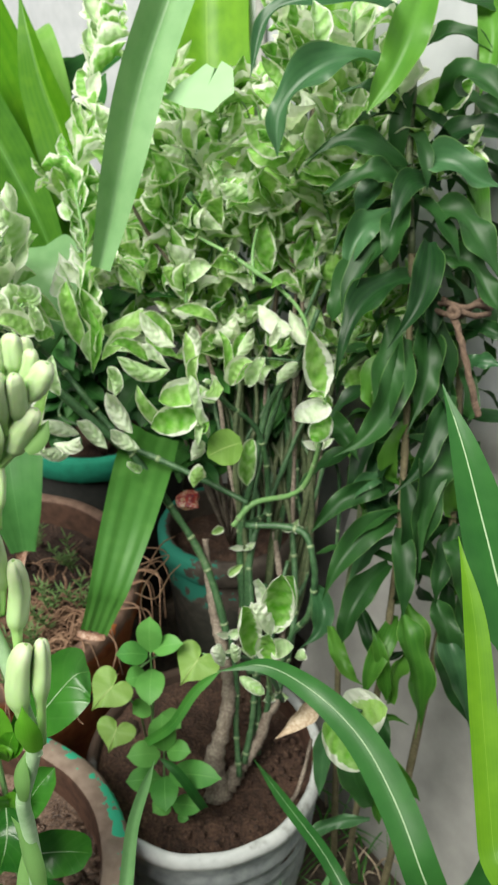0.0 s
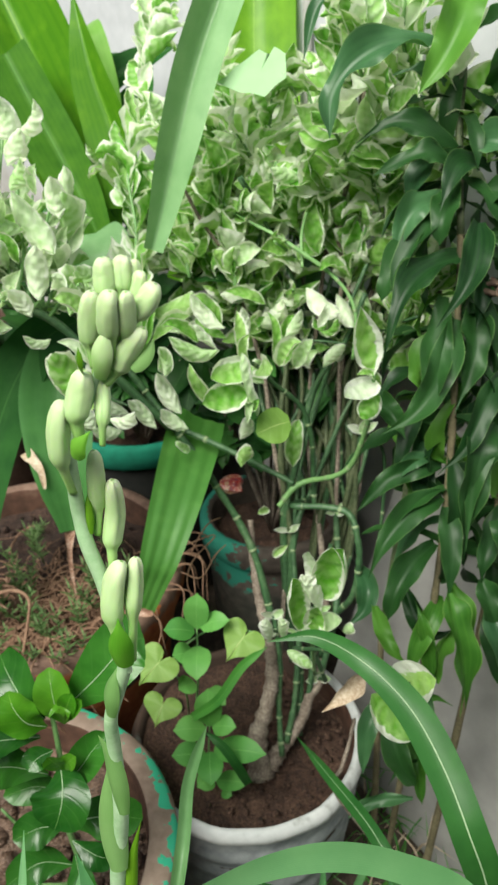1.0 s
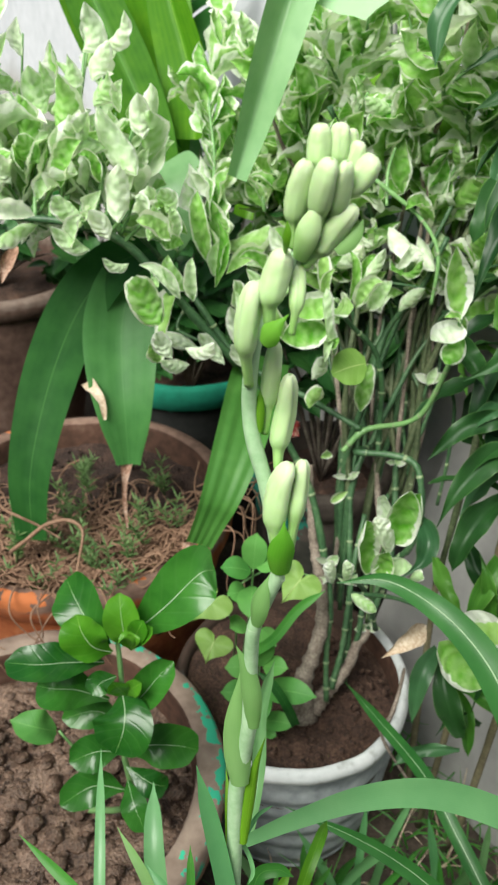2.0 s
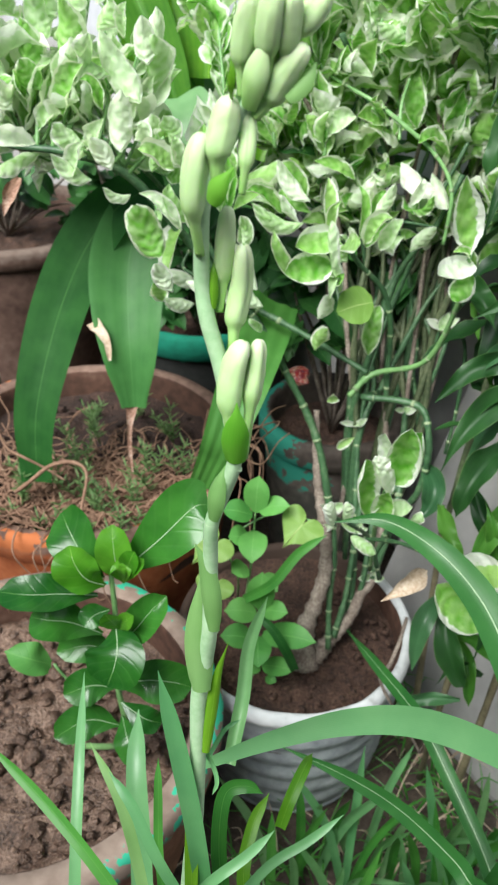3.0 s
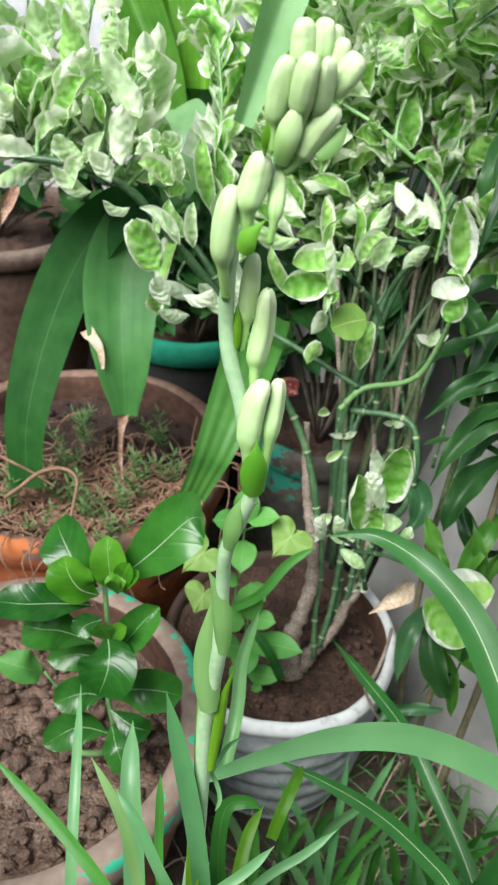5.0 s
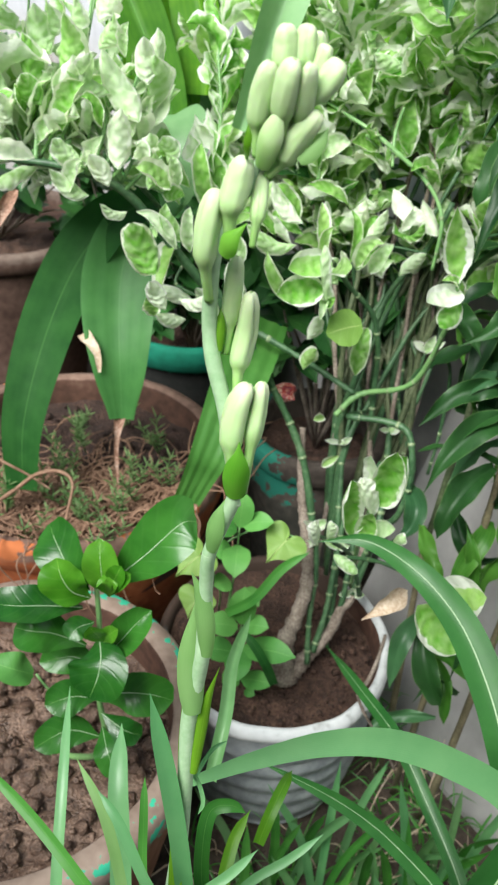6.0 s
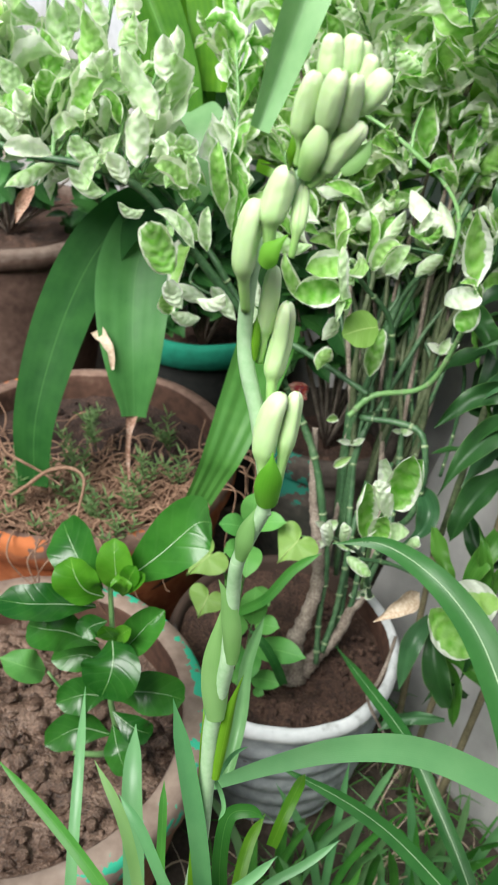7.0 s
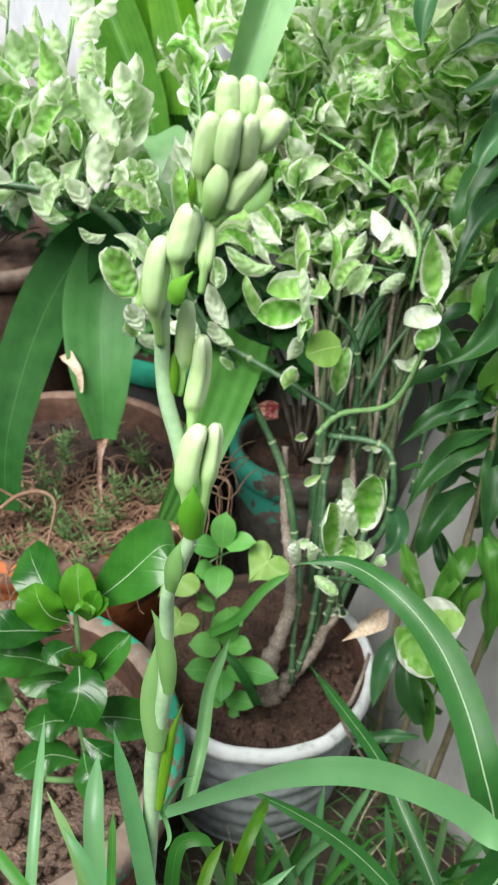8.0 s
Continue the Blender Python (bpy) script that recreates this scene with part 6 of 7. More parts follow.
# ---- periwinkle in the clay pot ----
peri = thing("periwinkle", "glossy dark green periwinkle in the thick-rimmed clay pot", "plant", (-0.33, 0.55, 0.27))
bm = bmesh.new()
tube(bm, [(-0.325, 0.55, 0.26)] + [(-0.235, 0.512, 0.340), (-0.234, 0.511, 0.442), (-0.232, 0.523, 0.527), (-0.234, 0.531, 0.591)], (0.004, 0.0035, 0.003, 0.0025), 8, 6)
part("stem", bm, M_PALESTEM, peri)
PERI = (0.10, 0.22, 0.42, 0.62, 0.80, 0.92, 0.99, 1.0, 0.97, 0.90, 0.78, 0.58, 0.08)
def periwinkle_leaf(pts, w, how):
    """One glossy leaf with its raised rib."""
    leaf = hero(peri, how.get("mat", M_GLOSSY), pts, w * 1.14, **{"shape": PERI, "fold": 0.22, "wave": 0.1, "across": 10, "steps": 6, **{k: v for k, v in how.items() if k != "mat"}})
    midrib(leaf, pts, w * 0.42, how.get("facing", (0, -0.75, 0.65)), 0.8)


periwinkle_leaf([(-0.230, 0.535, 0.580), (-0.187, 0.537, 0.628), (-0.155, 0.551, 0.661), (-0.141, 0.562, 0.658)], 0.050, {"facing": (0.2, -0.6, 0.75)})
periwinkle_leaf([(-0.243, 0.532, 0.577), (-0.260, 0.534, 0.599), (-0.280, 0.555, 0.614), (-0.295, 0.579, 0.616)], 0.044, {"facing": (0, -0.85, 0.5)})
periwinkle_leaf([(-0.224, 0.520, 0.590), (-0.222, 0.514, 0.612), (-0.224, 0.518, 0.634), (-0.227, 0.530, 0.650)], 0.030, {"facing": (0.1, -0.85, 0.5), "mat": M_CROWN})
periwinkle_leaf([(-0.238, 0.522, 0.578), (-0.252, 0.512, 0.594), (-0.262, 0.513, 0.612), (-0.268, 0.522, 0.626)], 0.040, {"facing": (-0.1, -0.85, 0.5), "mat": M_CROWN})
periwinkle_leaf([(-0.247, 0.522, 0.563), (-0.275, 0.505, 0.578), (-0.304, 0.494, 0.584), (-0.337, 0.499, 0.578)], 0.036, {"facing": (0, -0.3, 0.95)})
periwinkle_leaf([(-0.244, 0.514, 0.517), (-0.271, 0.504, 0.540), (-0.291, 0.496, 0.549), (-0.311, 0.502, 0.544)], 0.038, {"facing": (-0.2, -0.5, 0.85)})
periwinkle_leaf([(-0.229, 0.513, 0.531), (-0.221, 0.489, 0.531), (-0.221, 0.475, 0.519), (-0.228, 0.466, 0.498)], 0.052, {"facing": (0, -0.75, 0.65)})
periwinkle_leaf([(-0.228, 0.515, 0.506), (-0.208, 0.506, 0.536), (-0.192, 0.510, 0.560), (-0.177, 0.520, 0.574)], 0.030, {"fold": 0.6})
periwinkle_leaf([(-0.234, 0.510, 0.440), (-0.204, 0.504, 0.463), (-0.175, 0.507, 0.462), (-0.154, 0.512, 0.451)], 0.040, {})
periwinkle_leaf([(-0.237, 0.509, 0.440), (-0.259, 0.501, 0.449), (-0.287, 0.492, 0.440)], 0.034, {})
periwinkle_leaf([(-0.233, 0.499, 0.390), (-0.265, 0.492, 0.402), (-0.299, 0.477, 0.385)], 0.034, {})
periwinkle_leaf([(-0.231, 0.505, 0.398), (-0.218, 0.478, 0.394), (-0.205, 0.464, 0.372)], 0.026, {})
periwinkle_leaf([(-0.239, 0.522, 0.475), (-0.264, 0.525, 0.483), (-0.298, 0.517, 0.476)], 0.030, {})
periwinkle_leaf([(-0.231, 0.507, 0.419), (-0.203, 0.494, 0.414), (-0.186, 0.499, 0.402)], 0.026, {})
periwinkle_leaf([(-0.234, 0.515, 0.552), (-0.247, 0.503, 0.554), (-0.253, 0.493, 0.548)], 0.022, {})
# bright young leaves in the crown
hero(peri, M_CROWN, [(-0.216, 0.512, 0.594), (-0.205, 0.5, 0.632), (-0.199, 0.502, 0.646)], 0.019, shape=PERI)
hero(peri, M_CROWN, [(-0.216, 0.512, 0.594), (-0.201, 0.5, 0.628), (-0.191, 0.502, 0.638)], 0.015, shape=PERI)
hero(peri, M_CROWN, [(-0.216, 0.512, 0.594), (-0.216, 0.5, 0.622), (-0.221, 0.502, 0.626)], 0.015, shape=PERI)
hero(peri, M_CROWN, [(-0.216, 0.512, 0.594), (-0.209, 0.5, 0.623), (-0.206, 0.502, 0.628)], 0.013, shape=PERI)
hero(peri, M_CROWN, [(-0.222, 0.505, 0.537), (-0.227, 0.496, 0.558), (-0.231, 0.492, 0.571)], 0.02, shape=PERI)
hero(peri, M_CROWN, [(-0.222, 0.505, 0.537), (-0.213, 0.496, 0.559), (-0.203, 0.492, 0.573)], 0.017, shape=PERI)
hero(peri, M_HERB, [(-0.303, 0.509, 0.466), (-0.318, 0.497, 0.486), (-0.345, 0.499, 0.491)], 0.034, shape=OVAL, facing=(0, -0.4, 0.9))
bm = bmesh.new()
tube(bm, [(-0.325, 0.55, 0.27)] + [(-0.276, 0.508, 0.408), (-0.300, 0.510, 0.466)], (0.0025, 0.002, 0.0015), 6, 6)
part("stem", bm, M_PALESTEM, peri)

# ---- dracaena ----
drac = thing("dracaena", "tall dracaena with drooping dark green leaves tied back with rope", "plant", (0.16, 0.73, 0.0))
canes = [[(0.150, 0.735, 0.0)] + [(0.137, 0.672, 0.210), (0.157, 0.709, 0.389), (0.174, 0.740, 0.560), (0.182, 0.773, 0.692), (0.187, 0.821, 0.812), (0.190, 0.882, 0.954), (0.187, 0.934, 1.062), (0.194, 0.981, 1.140), (0.198, 1.037, 1.234)],
         [(0.185, 0.70, 0.0)] + [(0.184, 0.658, 0.146), (0.221, 0.723, 0.372), (0.246, 0.770, 0.568), (0.251, 0.815, 0.702), (0.254, 0.865, 0.825), (0.263, 0.938, 0.968), (0.277, 1.020, 1.106), (0.285, 1.089, 1.222)],
         [(0.13, 0.765, 0.0)] + [(0.124, 0.807, 0.438), (0.147, 0.838, 0.647), (0.172, 0.883, 0.780), (0.186, 0.960, 0.929)]]
for path in canes:
    bm = bmesh.new()
    tube(bm, path[:-3], (0.0045, 0.0043, 0.0042, 0.004, 0.0036), 10, 8, 0.25, 0, 40)
    part("cane", bm, M_CANE, drac)
    bm = bmesh.new()
    tube(bm, path[-4:], (0.0038, 0.0044, 0.0044, 0.0036), 10, 8, 0.3, 0, 30)
    part("young_cane", bm, M_OLIVE, drac, "green cane ringed with leaf scars")
DLONG = (0.42, 0.74, 0.96, 1.0, 0.90, 0.68, 0.38, 0.14, 0.02)
DSHAPE = (0.32, 0.66, 0.92, 1.0, 0.94, 0.76, 0.46, 0.02)
rng = random.Random(19)
def dracaena_leaf(pts, w, mat):
    """One drooping leaf, sized to the camera's view: w is its width in pixels, 0.56 mm each."""
    if mat is M_DRAC:
        mat = rng.choice((M_DRAC, M_DRAC, M_DRAC, M_DRACG, M_DRAC))
    hero(drac, mat, pts, w * 0.00056, shape=rng.choice((DSHAPE, DLONG)), fold=rng.uniform(0.3, 0.8), keel=1.1, across=8, wave=rng.uniform(0.25, 0.7), facing=(rng.uniform(-0.4, 0.45), -0.7, rng.uniform(0.45, 0.85)))


dracaena_leaf([(0.192, 0.943, 1.214), (0.174, 0.898, 1.177), (0.157, 0.876, 1.140), (0.130, 0.864, 1.101)], 72, M_DRACL)
dracaena_leaf([(0.173, 0.696, 0.465), (0.166, 0.701, 0.512), (0.157, 0.709, 0.545), (0.149, 0.729, 0.561)], 36, M_DRACL)
dracaena_leaf([(0.174, 0.694, 0.462), (0.178, 0.699, 0.509), (0.191, 0.705, 0.539), (0.207, 0.723, 0.549)], 34, M_DRACL)
dracaena_leaf([(0.147, 0.705, 0.363), (0.171, 0.679, 0.378), (0.194, 0.662, 0.369), (0.216, 0.653, 0.332)], 34, M_DRACL)
dracaena_leaf([(0.147, 0.703, 0.359), (0.158, 0.675, 0.352), (0.162, 0.653, 0.333), (0.166, 0.644, 0.300)], 36, M_DRACL)
dracaena_leaf([(0.149, 0.705, 0.363), (0.157, 0.713, 0.395), (0.180, 0.713, 0.415), (0.207, 0.715, 0.398)], 30, M_DRACL)
dracaena_leaf([(0.164, 0.917, 1.131), (0.116, 0.902, 1.146), (0.071, 0.891, 1.130), (0.045, 0.883, 1.097), (0.043, 0.872, 1.059)], 60, M_DRACG)
dracaena_leaf([(0.180, 0.968, 1.179), (0.130, 0.954, 1.195), (0.073, 0.954, 1.196), (0.033, 0.955, 1.179), (0.016, 0.935, 1.126)], 42, M_DRACG)
dracaena_leaf([(0.179, 0.908, 1.038), (0.143, 0.901, 1.065), (0.108, 0.902, 1.069), (0.073, 0.902, 1.049)], 48, M_DRAC)
dracaena_leaf([(0.170, 0.945, 1.100), (0.138, 0.931, 1.116), (0.106, 0.938, 1.110)], 26, M_DRAC)
dracaena_leaf([(0.178, 0.897, 1.020), (0.154, 0.886, 1.040), (0.131, 0.884, 1.038), (0.091, 0.894, 1.016)], 45, M_DRAC)
dracaena_leaf([(0.195, 0.902, 1.047), (0.222, 0.880, 1.049), (0.251, 0.872, 1.033), (0.280, 0.867, 1.025)], 64, M_DRACG)
dracaena_leaf([(0.216, 0.935, 1.098), (0.232, 0.912, 1.126), (0.255, 0.888, 1.120), (0.283, 0.868, 1.082)], 66, M_DRAC)
dracaena_leaf([(0.220, 0.909, 1.019), (0.184, 0.882, 1.032), (0.167, 0.859, 1.015), (0.158, 0.844, 0.990)], 50, M_DRAC)
dracaena_leaf([(0.183, 0.903, 1.009), (0.170, 0.870, 0.994), (0.162, 0.848, 0.977), (0.161, 0.846, 0.953)], 52, M_DRAC)
dracaena_leaf([(0.205, 0.868, 0.970), (0.197, 0.831, 0.946), (0.183, 0.803, 0.919), (0.155, 0.791, 0.881)], 58, M_DRAC)
dracaena_leaf([(0.185, 0.859, 0.936), (0.143, 0.831, 0.928), (0.117, 0.803, 0.902), (0.100, 0.782, 0.847)], 62, M_DRAC)
dracaena_leaf([(0.172, 0.900, 0.986), (0.139, 0.877, 0.987), (0.120, 0.862, 0.961), (0.116, 0.856, 0.932)], 55, M_DRACG)
dracaena_leaf([(0.154, 0.888, 0.965), (0.126, 0.856, 0.951), (0.108, 0.837, 0.920), (0.101, 0.834, 0.895)], 50, M_DRAC)
dracaena_leaf([(0.207, 0.897, 0.998), (0.233, 0.874, 0.998), (0.253, 0.849, 0.975), (0.276, 0.828, 0.939)], 66, M_DRAC)
dracaena_leaf([(0.221, 0.882, 0.953), (0.247, 0.856, 0.949), (0.267, 0.828, 0.921), (0.285, 0.816, 0.900)], 55, M_DRAC)
dracaena_leaf([(0.183, 0.835, 0.874), (0.161, 0.785, 0.831), (0.135, 0.755, 0.800), (0.100, 0.751, 0.775)], 62, M_DRAC)
dracaena_leaf([(0.173, 0.856, 0.892), (0.163, 0.813, 0.858), (0.155, 0.779, 0.821), (0.130, 0.757, 0.785)], 60, M_DRAC)
dracaena_leaf([(0.206, 0.863, 0.882), (0.204, 0.822, 0.853), (0.198, 0.803, 0.821), (0.182, 0.781, 0.784)], 60, M_DRAC)
dracaena_leaf([(0.234, 0.812, 0.816), (0.211, 0.776, 0.794), (0.192, 0.754, 0.758), (0.163, 0.746, 0.726)], 48, M_DRAC)
dracaena_leaf([(0.236, 0.792, 0.763), (0.212, 0.759, 0.747), (0.200, 0.737, 0.710), (0.196, 0.712, 0.648)], 50, M_DRAC)
dracaena_leaf([(0.175, 0.768, 0.684), (0.140, 0.743, 0.683), (0.107, 0.716, 0.657), (0.089, 0.703, 0.616)], 58, M_DRAC)
dracaena_leaf([(0.180, 0.761, 0.673), (0.181, 0.728, 0.655), (0.181, 0.708, 0.623), (0.180, 0.696, 0.583)], 48, M_DRAC)
dracaena_leaf([(0.171, 0.756, 0.624), (0.142, 0.727, 0.616), (0.122, 0.703, 0.595), (0.113, 0.694, 0.561)], 55, M_DRAC)
dracaena_leaf([(0.192, 0.740, 0.578), (0.201, 0.702, 0.552), (0.204, 0.675, 0.507), (0.199, 0.652, 0.449)], 52, M_DRACL)
dracaena_leaf([(0.177, 0.794, 0.709), (0.143, 0.783, 0.710), (0.111, 0.776, 0.699), (0.079, 0.766, 0.663)], 45, M_DRAC)
dracaena_leaf([(0.165, 0.799, 0.718), (0.137, 0.786, 0.715), (0.105, 0.774, 0.677)], 34, M_DRAC)
dracaena_leaf([(0.235, 0.727, 0.554), (0.234, 0.688, 0.529), (0.246, 0.669, 0.495), (0.271, 0.656, 0.453)], 48, M_DRAC)
dracaena_leaf([(0.107, 0.763, 0.521), (0.114, 0.723, 0.513), (0.126, 0.704, 0.500), (0.144, 0.704, 0.480)], 36, M_DRACL)
dracaena_leaf([(0.182, 0.748, 0.552), (0.169, 0.719, 0.544), (0.152, 0.702, 0.515), (0.143, 0.692, 0.479)], 46, M_DRACL)
dracaena_leaf([(0.116, 0.706, 0.424), (0.100, 0.678, 0.417), (0.093, 0.664, 0.394), (0.090, 0.649, 0.349)], 45, M_DRAC)
dracaena_leaf([(0.123, 0.699, 0.412), (0.127, 0.664, 0.393), (0.140, 0.647, 0.363), (0.155, 0.643, 0.336)], 55, M_DRAC)
dracaena_leaf([(0.144, 0.724, 0.454), (0.159, 0.692, 0.440), (0.169, 0.675, 0.410), (0.164, 0.667, 0.357)], 45, M_DRAC)
dracaena_leaf([(0.153, 0.642, 0.315), (0.114, 0.640, 0.313), (0.086, 0.634, 0.304), (0.072, 0.627, 0.293)], 30, M_DRAC)
dracaena_leaf([(0.181, 0.673, 0.327), (0.143, 0.663, 0.352), (0.122, 0.649, 0.328)], 25, M_DRAC)
dracaena_leaf([(0.093, 0.826, 0.530), (0.101, 0.789, 0.525), (0.094, 0.774, 0.501), (0.069, 0.763, 0.483)], 50, M_DRAC)
dracaena_leaf([(0.145, 0.774, 0.538), (0.156, 0.741, 0.522), (0.177, 0.731, 0.504), (0.204, 0.735, 0.510)], 44, M_DRAC)
dracaena_leaf([(0.262, 1.013, 1.212), (0.268, 0.966, 1.172), (0.267, 0.948, 1.142), (0.258, 0.938, 1.105)], 50, M_DRACL)
dracaena_leaf([(0.232, 1.007, 1.202), (0.244, 0.978, 1.193), (0.274, 0.975, 1.187), (0.297, 0.966, 1.172)], 50, M_DRAC)
dracaena_leaf([(0.207, 0.976, 1.151), (0.226, 0.960, 1.163), (0.256, 0.955, 1.155), (0.279, 0.945, 1.137)], 36, M_DRAC)
dracaena_leaf([(0.214, 0.934, 1.061), (0.240, 0.919, 1.075), (0.266, 0.909, 1.076), (0.296, 0.900, 1.060)], 50, M_DRAC)
dracaena_leaf([(0.234, 0.982, 1.082), (0.254, 0.967, 1.096), (0.275, 0.953, 1.092), (0.300, 0.944, 1.075)], 50, M_DRAC)
dracaena_leaf([(0.250, 0.853, 0.865), (0.263, 0.841, 0.884), (0.279, 0.829, 0.882), (0.303, 0.823, 0.871)], 34, M_DRAC)
dracaena_leaf([(0.249, 0.837, 0.838), (0.263, 0.822, 0.852), (0.284, 0.810, 0.851)], 34, M_DRAC)
dracaena_leaf([(0.212, 0.866, 0.888), (0.214, 0.857, 0.911), (0.209, 0.835, 0.894), (0.204, 0.819, 0.868)], 36, M_DRAC)
dracaena_leaf([(0.248, 0.772, 0.669), (0.233, 0.747, 0.647), (0.221, 0.723, 0.626), (0.219, 0.714, 0.592)], 50, M_DRAC)
dracaena_leaf([(0.261, 0.762, 0.652), (0.258, 0.727, 0.614), (0.254, 0.708, 0.580), (0.261, 0.691, 0.553)], 50, M_DRAC)
dracaena_leaf([(0.229, 0.859, 0.836), (0.232, 0.824, 0.796), (0.225, 0.798, 0.752), (0.219, 0.778, 0.719)], 50, M_DRAC)
dracaena_leaf([(0.100, 0.829, 0.776), (0.117, 0.802, 0.771), (0.133, 0.786, 0.747)], 50, M_DRAC)
dracaena_leaf([(0.18, 0.7, 0.597), (0.184, 0.675, 0.58), (0.195, 0.658, 0.532), (0.203, 0.65, 0.468)], 62, M_DRACL)
dracaena_leaf([(0.229, 0.79, 0.767), (0.206, 0.755, 0.751), (0.197, 0.735, 0.698), (0.197, 0.72, 0.623)], 78, M_DRAC)
dracaena_leaf([(0.23, 0.705, 0.57), (0.237, 0.68, 0.555), (0.249, 0.665, 0.517), (0.262, 0.66, 0.459)], 66, M_DRACG)
dracaena_leaf([(0.235, 0.745, 0.666), (0.244, 0.72, 0.662), (0.249, 0.705, 0.626), (0.249, 0.7, 0.581)], 66, M_DRAC)
dracaena_leaf([(0.22, 0.72, 0.601), (0.225, 0.705, 0.589), (0.234, 0.69, 0.564), (0.238, 0.685, 0.523)], 50, M_DRAC)
rng = random.Random(21)
dposes = []
DLEAVES = [leaf_mesh(100 + i, 0.125, 0.027, DSHAPE, M_DRACL if i == 3 else M_DRACG if i == 6 else M_DRAC, (0.6, 2.8), (0.2, 0.8), (0.1, 0.45), 6) for i in range(8)]
for path in canes:
    pts = spline(path, 14)
    low, high, count = (0.60, 0.85, 18) if path is canes[2] else (0.38, 0.86, 42)
    for i in range(count):
        k = int(len(pts) * (low + (high - low) * (i / count) ** 1.1))
        a = i * 2.4 + rng.uniform(-.4, .4)
        d = Vector((math.cos(a), 0.8 * math.sin(a) + 0.15, rng.uniform(-0.5, 0.3)))
        dposes.append((frame_of(pts[min(k, len(pts) - 1)], d, (0, 0, 1), rng.uniform(0.7, 1.1)), rng.randrange(8)))
place_leaves(drac, dposes, DLEAVES, lambda p: p.y)


def rope(points, radius, twist):
    """Three strands laid round one another."""
    pts = spline(points, 16)
    n = len(pts) - 1
    bm = bmesh.new()
    for s in range(3):
        line = []
        for i, p in enumerate(pts):
            t = (pts[min(i + 1, n)] - pts[max(i - 1, 0)]).normalized()
            a = t.cross(Vector((0, 1, 0.2))).normalized()
            b = t.cross(a)
            w = twist * i / n + 2.0944 * s
            line.append(p + radius * 0.7 * (math.cos(w) * a + math.sin(w) * b))
        tube(bm, line, (radius * 0.5, radius * 0.5), 6, 1)
    return bm


tie = thing("rope", "frayed brown coir rope knotted round the dracaena", "rope", (0.228, 0.830, 0.905))
part("loop", rope([(0.214, 0.851, 0.901), (0.221, 0.825, 0.906), (0.233, 0.817, 0.912), (0.249, 0.819, 0.906), (0.271, 0.839, 0.900)], 0.0030, 70), M_ROPE, tie)
part("loop", rope([(0.217, 0.858, 0.904), (0.225, 0.835, 0.914), (0.238, 0.822, 0.914), (0.254, 0.830, 0.914), (0.275, 0.851, 0.900)], 0.0030, 70), M_ROPE, tie)
part("knot", rope([(0.226, 0.826, 0.917), (0.231, 0.815, 0.914), (0.228, 0.814, 0.907), (0.223, 0.820, 0.908), (0.226, 0.819, 0.916), (0.232, 0.814, 0.911)], 0.0030, 60), M_ROPE, tie)
part("loop", rope([(0.224, 0.857, 0.911), (0.233, 0.824, 0.904), (0.252, 0.835, 0.912), (0.270, 0.858, 0.911)], 0.0034, 55), M_ROPE, tie)
part("loose_end", rope([(0.226, 0.822, 0.910), (0.233, 0.802, 0.888), (0.241, 0.784, 0.857), (0.252, 0.765, 0.815)], 0.0038, 90), M_ROPE, tie)

# ---- dry leaf, twig and scrap about the white pot ----
dry = thing("withered_leaf", "curled beige withered leaf at the pot's rim", "leaf", (0.082, 0.643, 0.516))
bm = bmesh.new()
curled(bm, [(0.085, 0.647, 0.521), (0.071, 0.630, 0.524), (0.055, 0.616, 0.519), (0.035, 0.604, 0.510)], 0.032, (0.2, -0.7, 0.6), (0.04, 0.45, 0.85, 1.0, 0.85, 0.55, 0.25, 0.03), 1.3, 0.22, 0.6, 10, 6)
part("blade", bm, M_DRY, dry)
twig = thing("dry_twig", "thin bent brown twig over the white pot's rim", "twig", (0.066, 0.659, 0.347))
bm = bmesh.new()
tube(bm, [(0.084, 0.718, 0.368), (0.073, 0.673, 0.371), (0.062, 0.645, 0.362), (0.052, 0.636, 0.347), (0.065, 0.630, 0.317), (0.094, 0.632, 0.261), (0.118, 0.635, 0.207)], (0.0022, 0.0025, 0.0025, 0.002, 0.0015), 6, 7, 0.3)
part("stick", bm, M_BARK, twig)

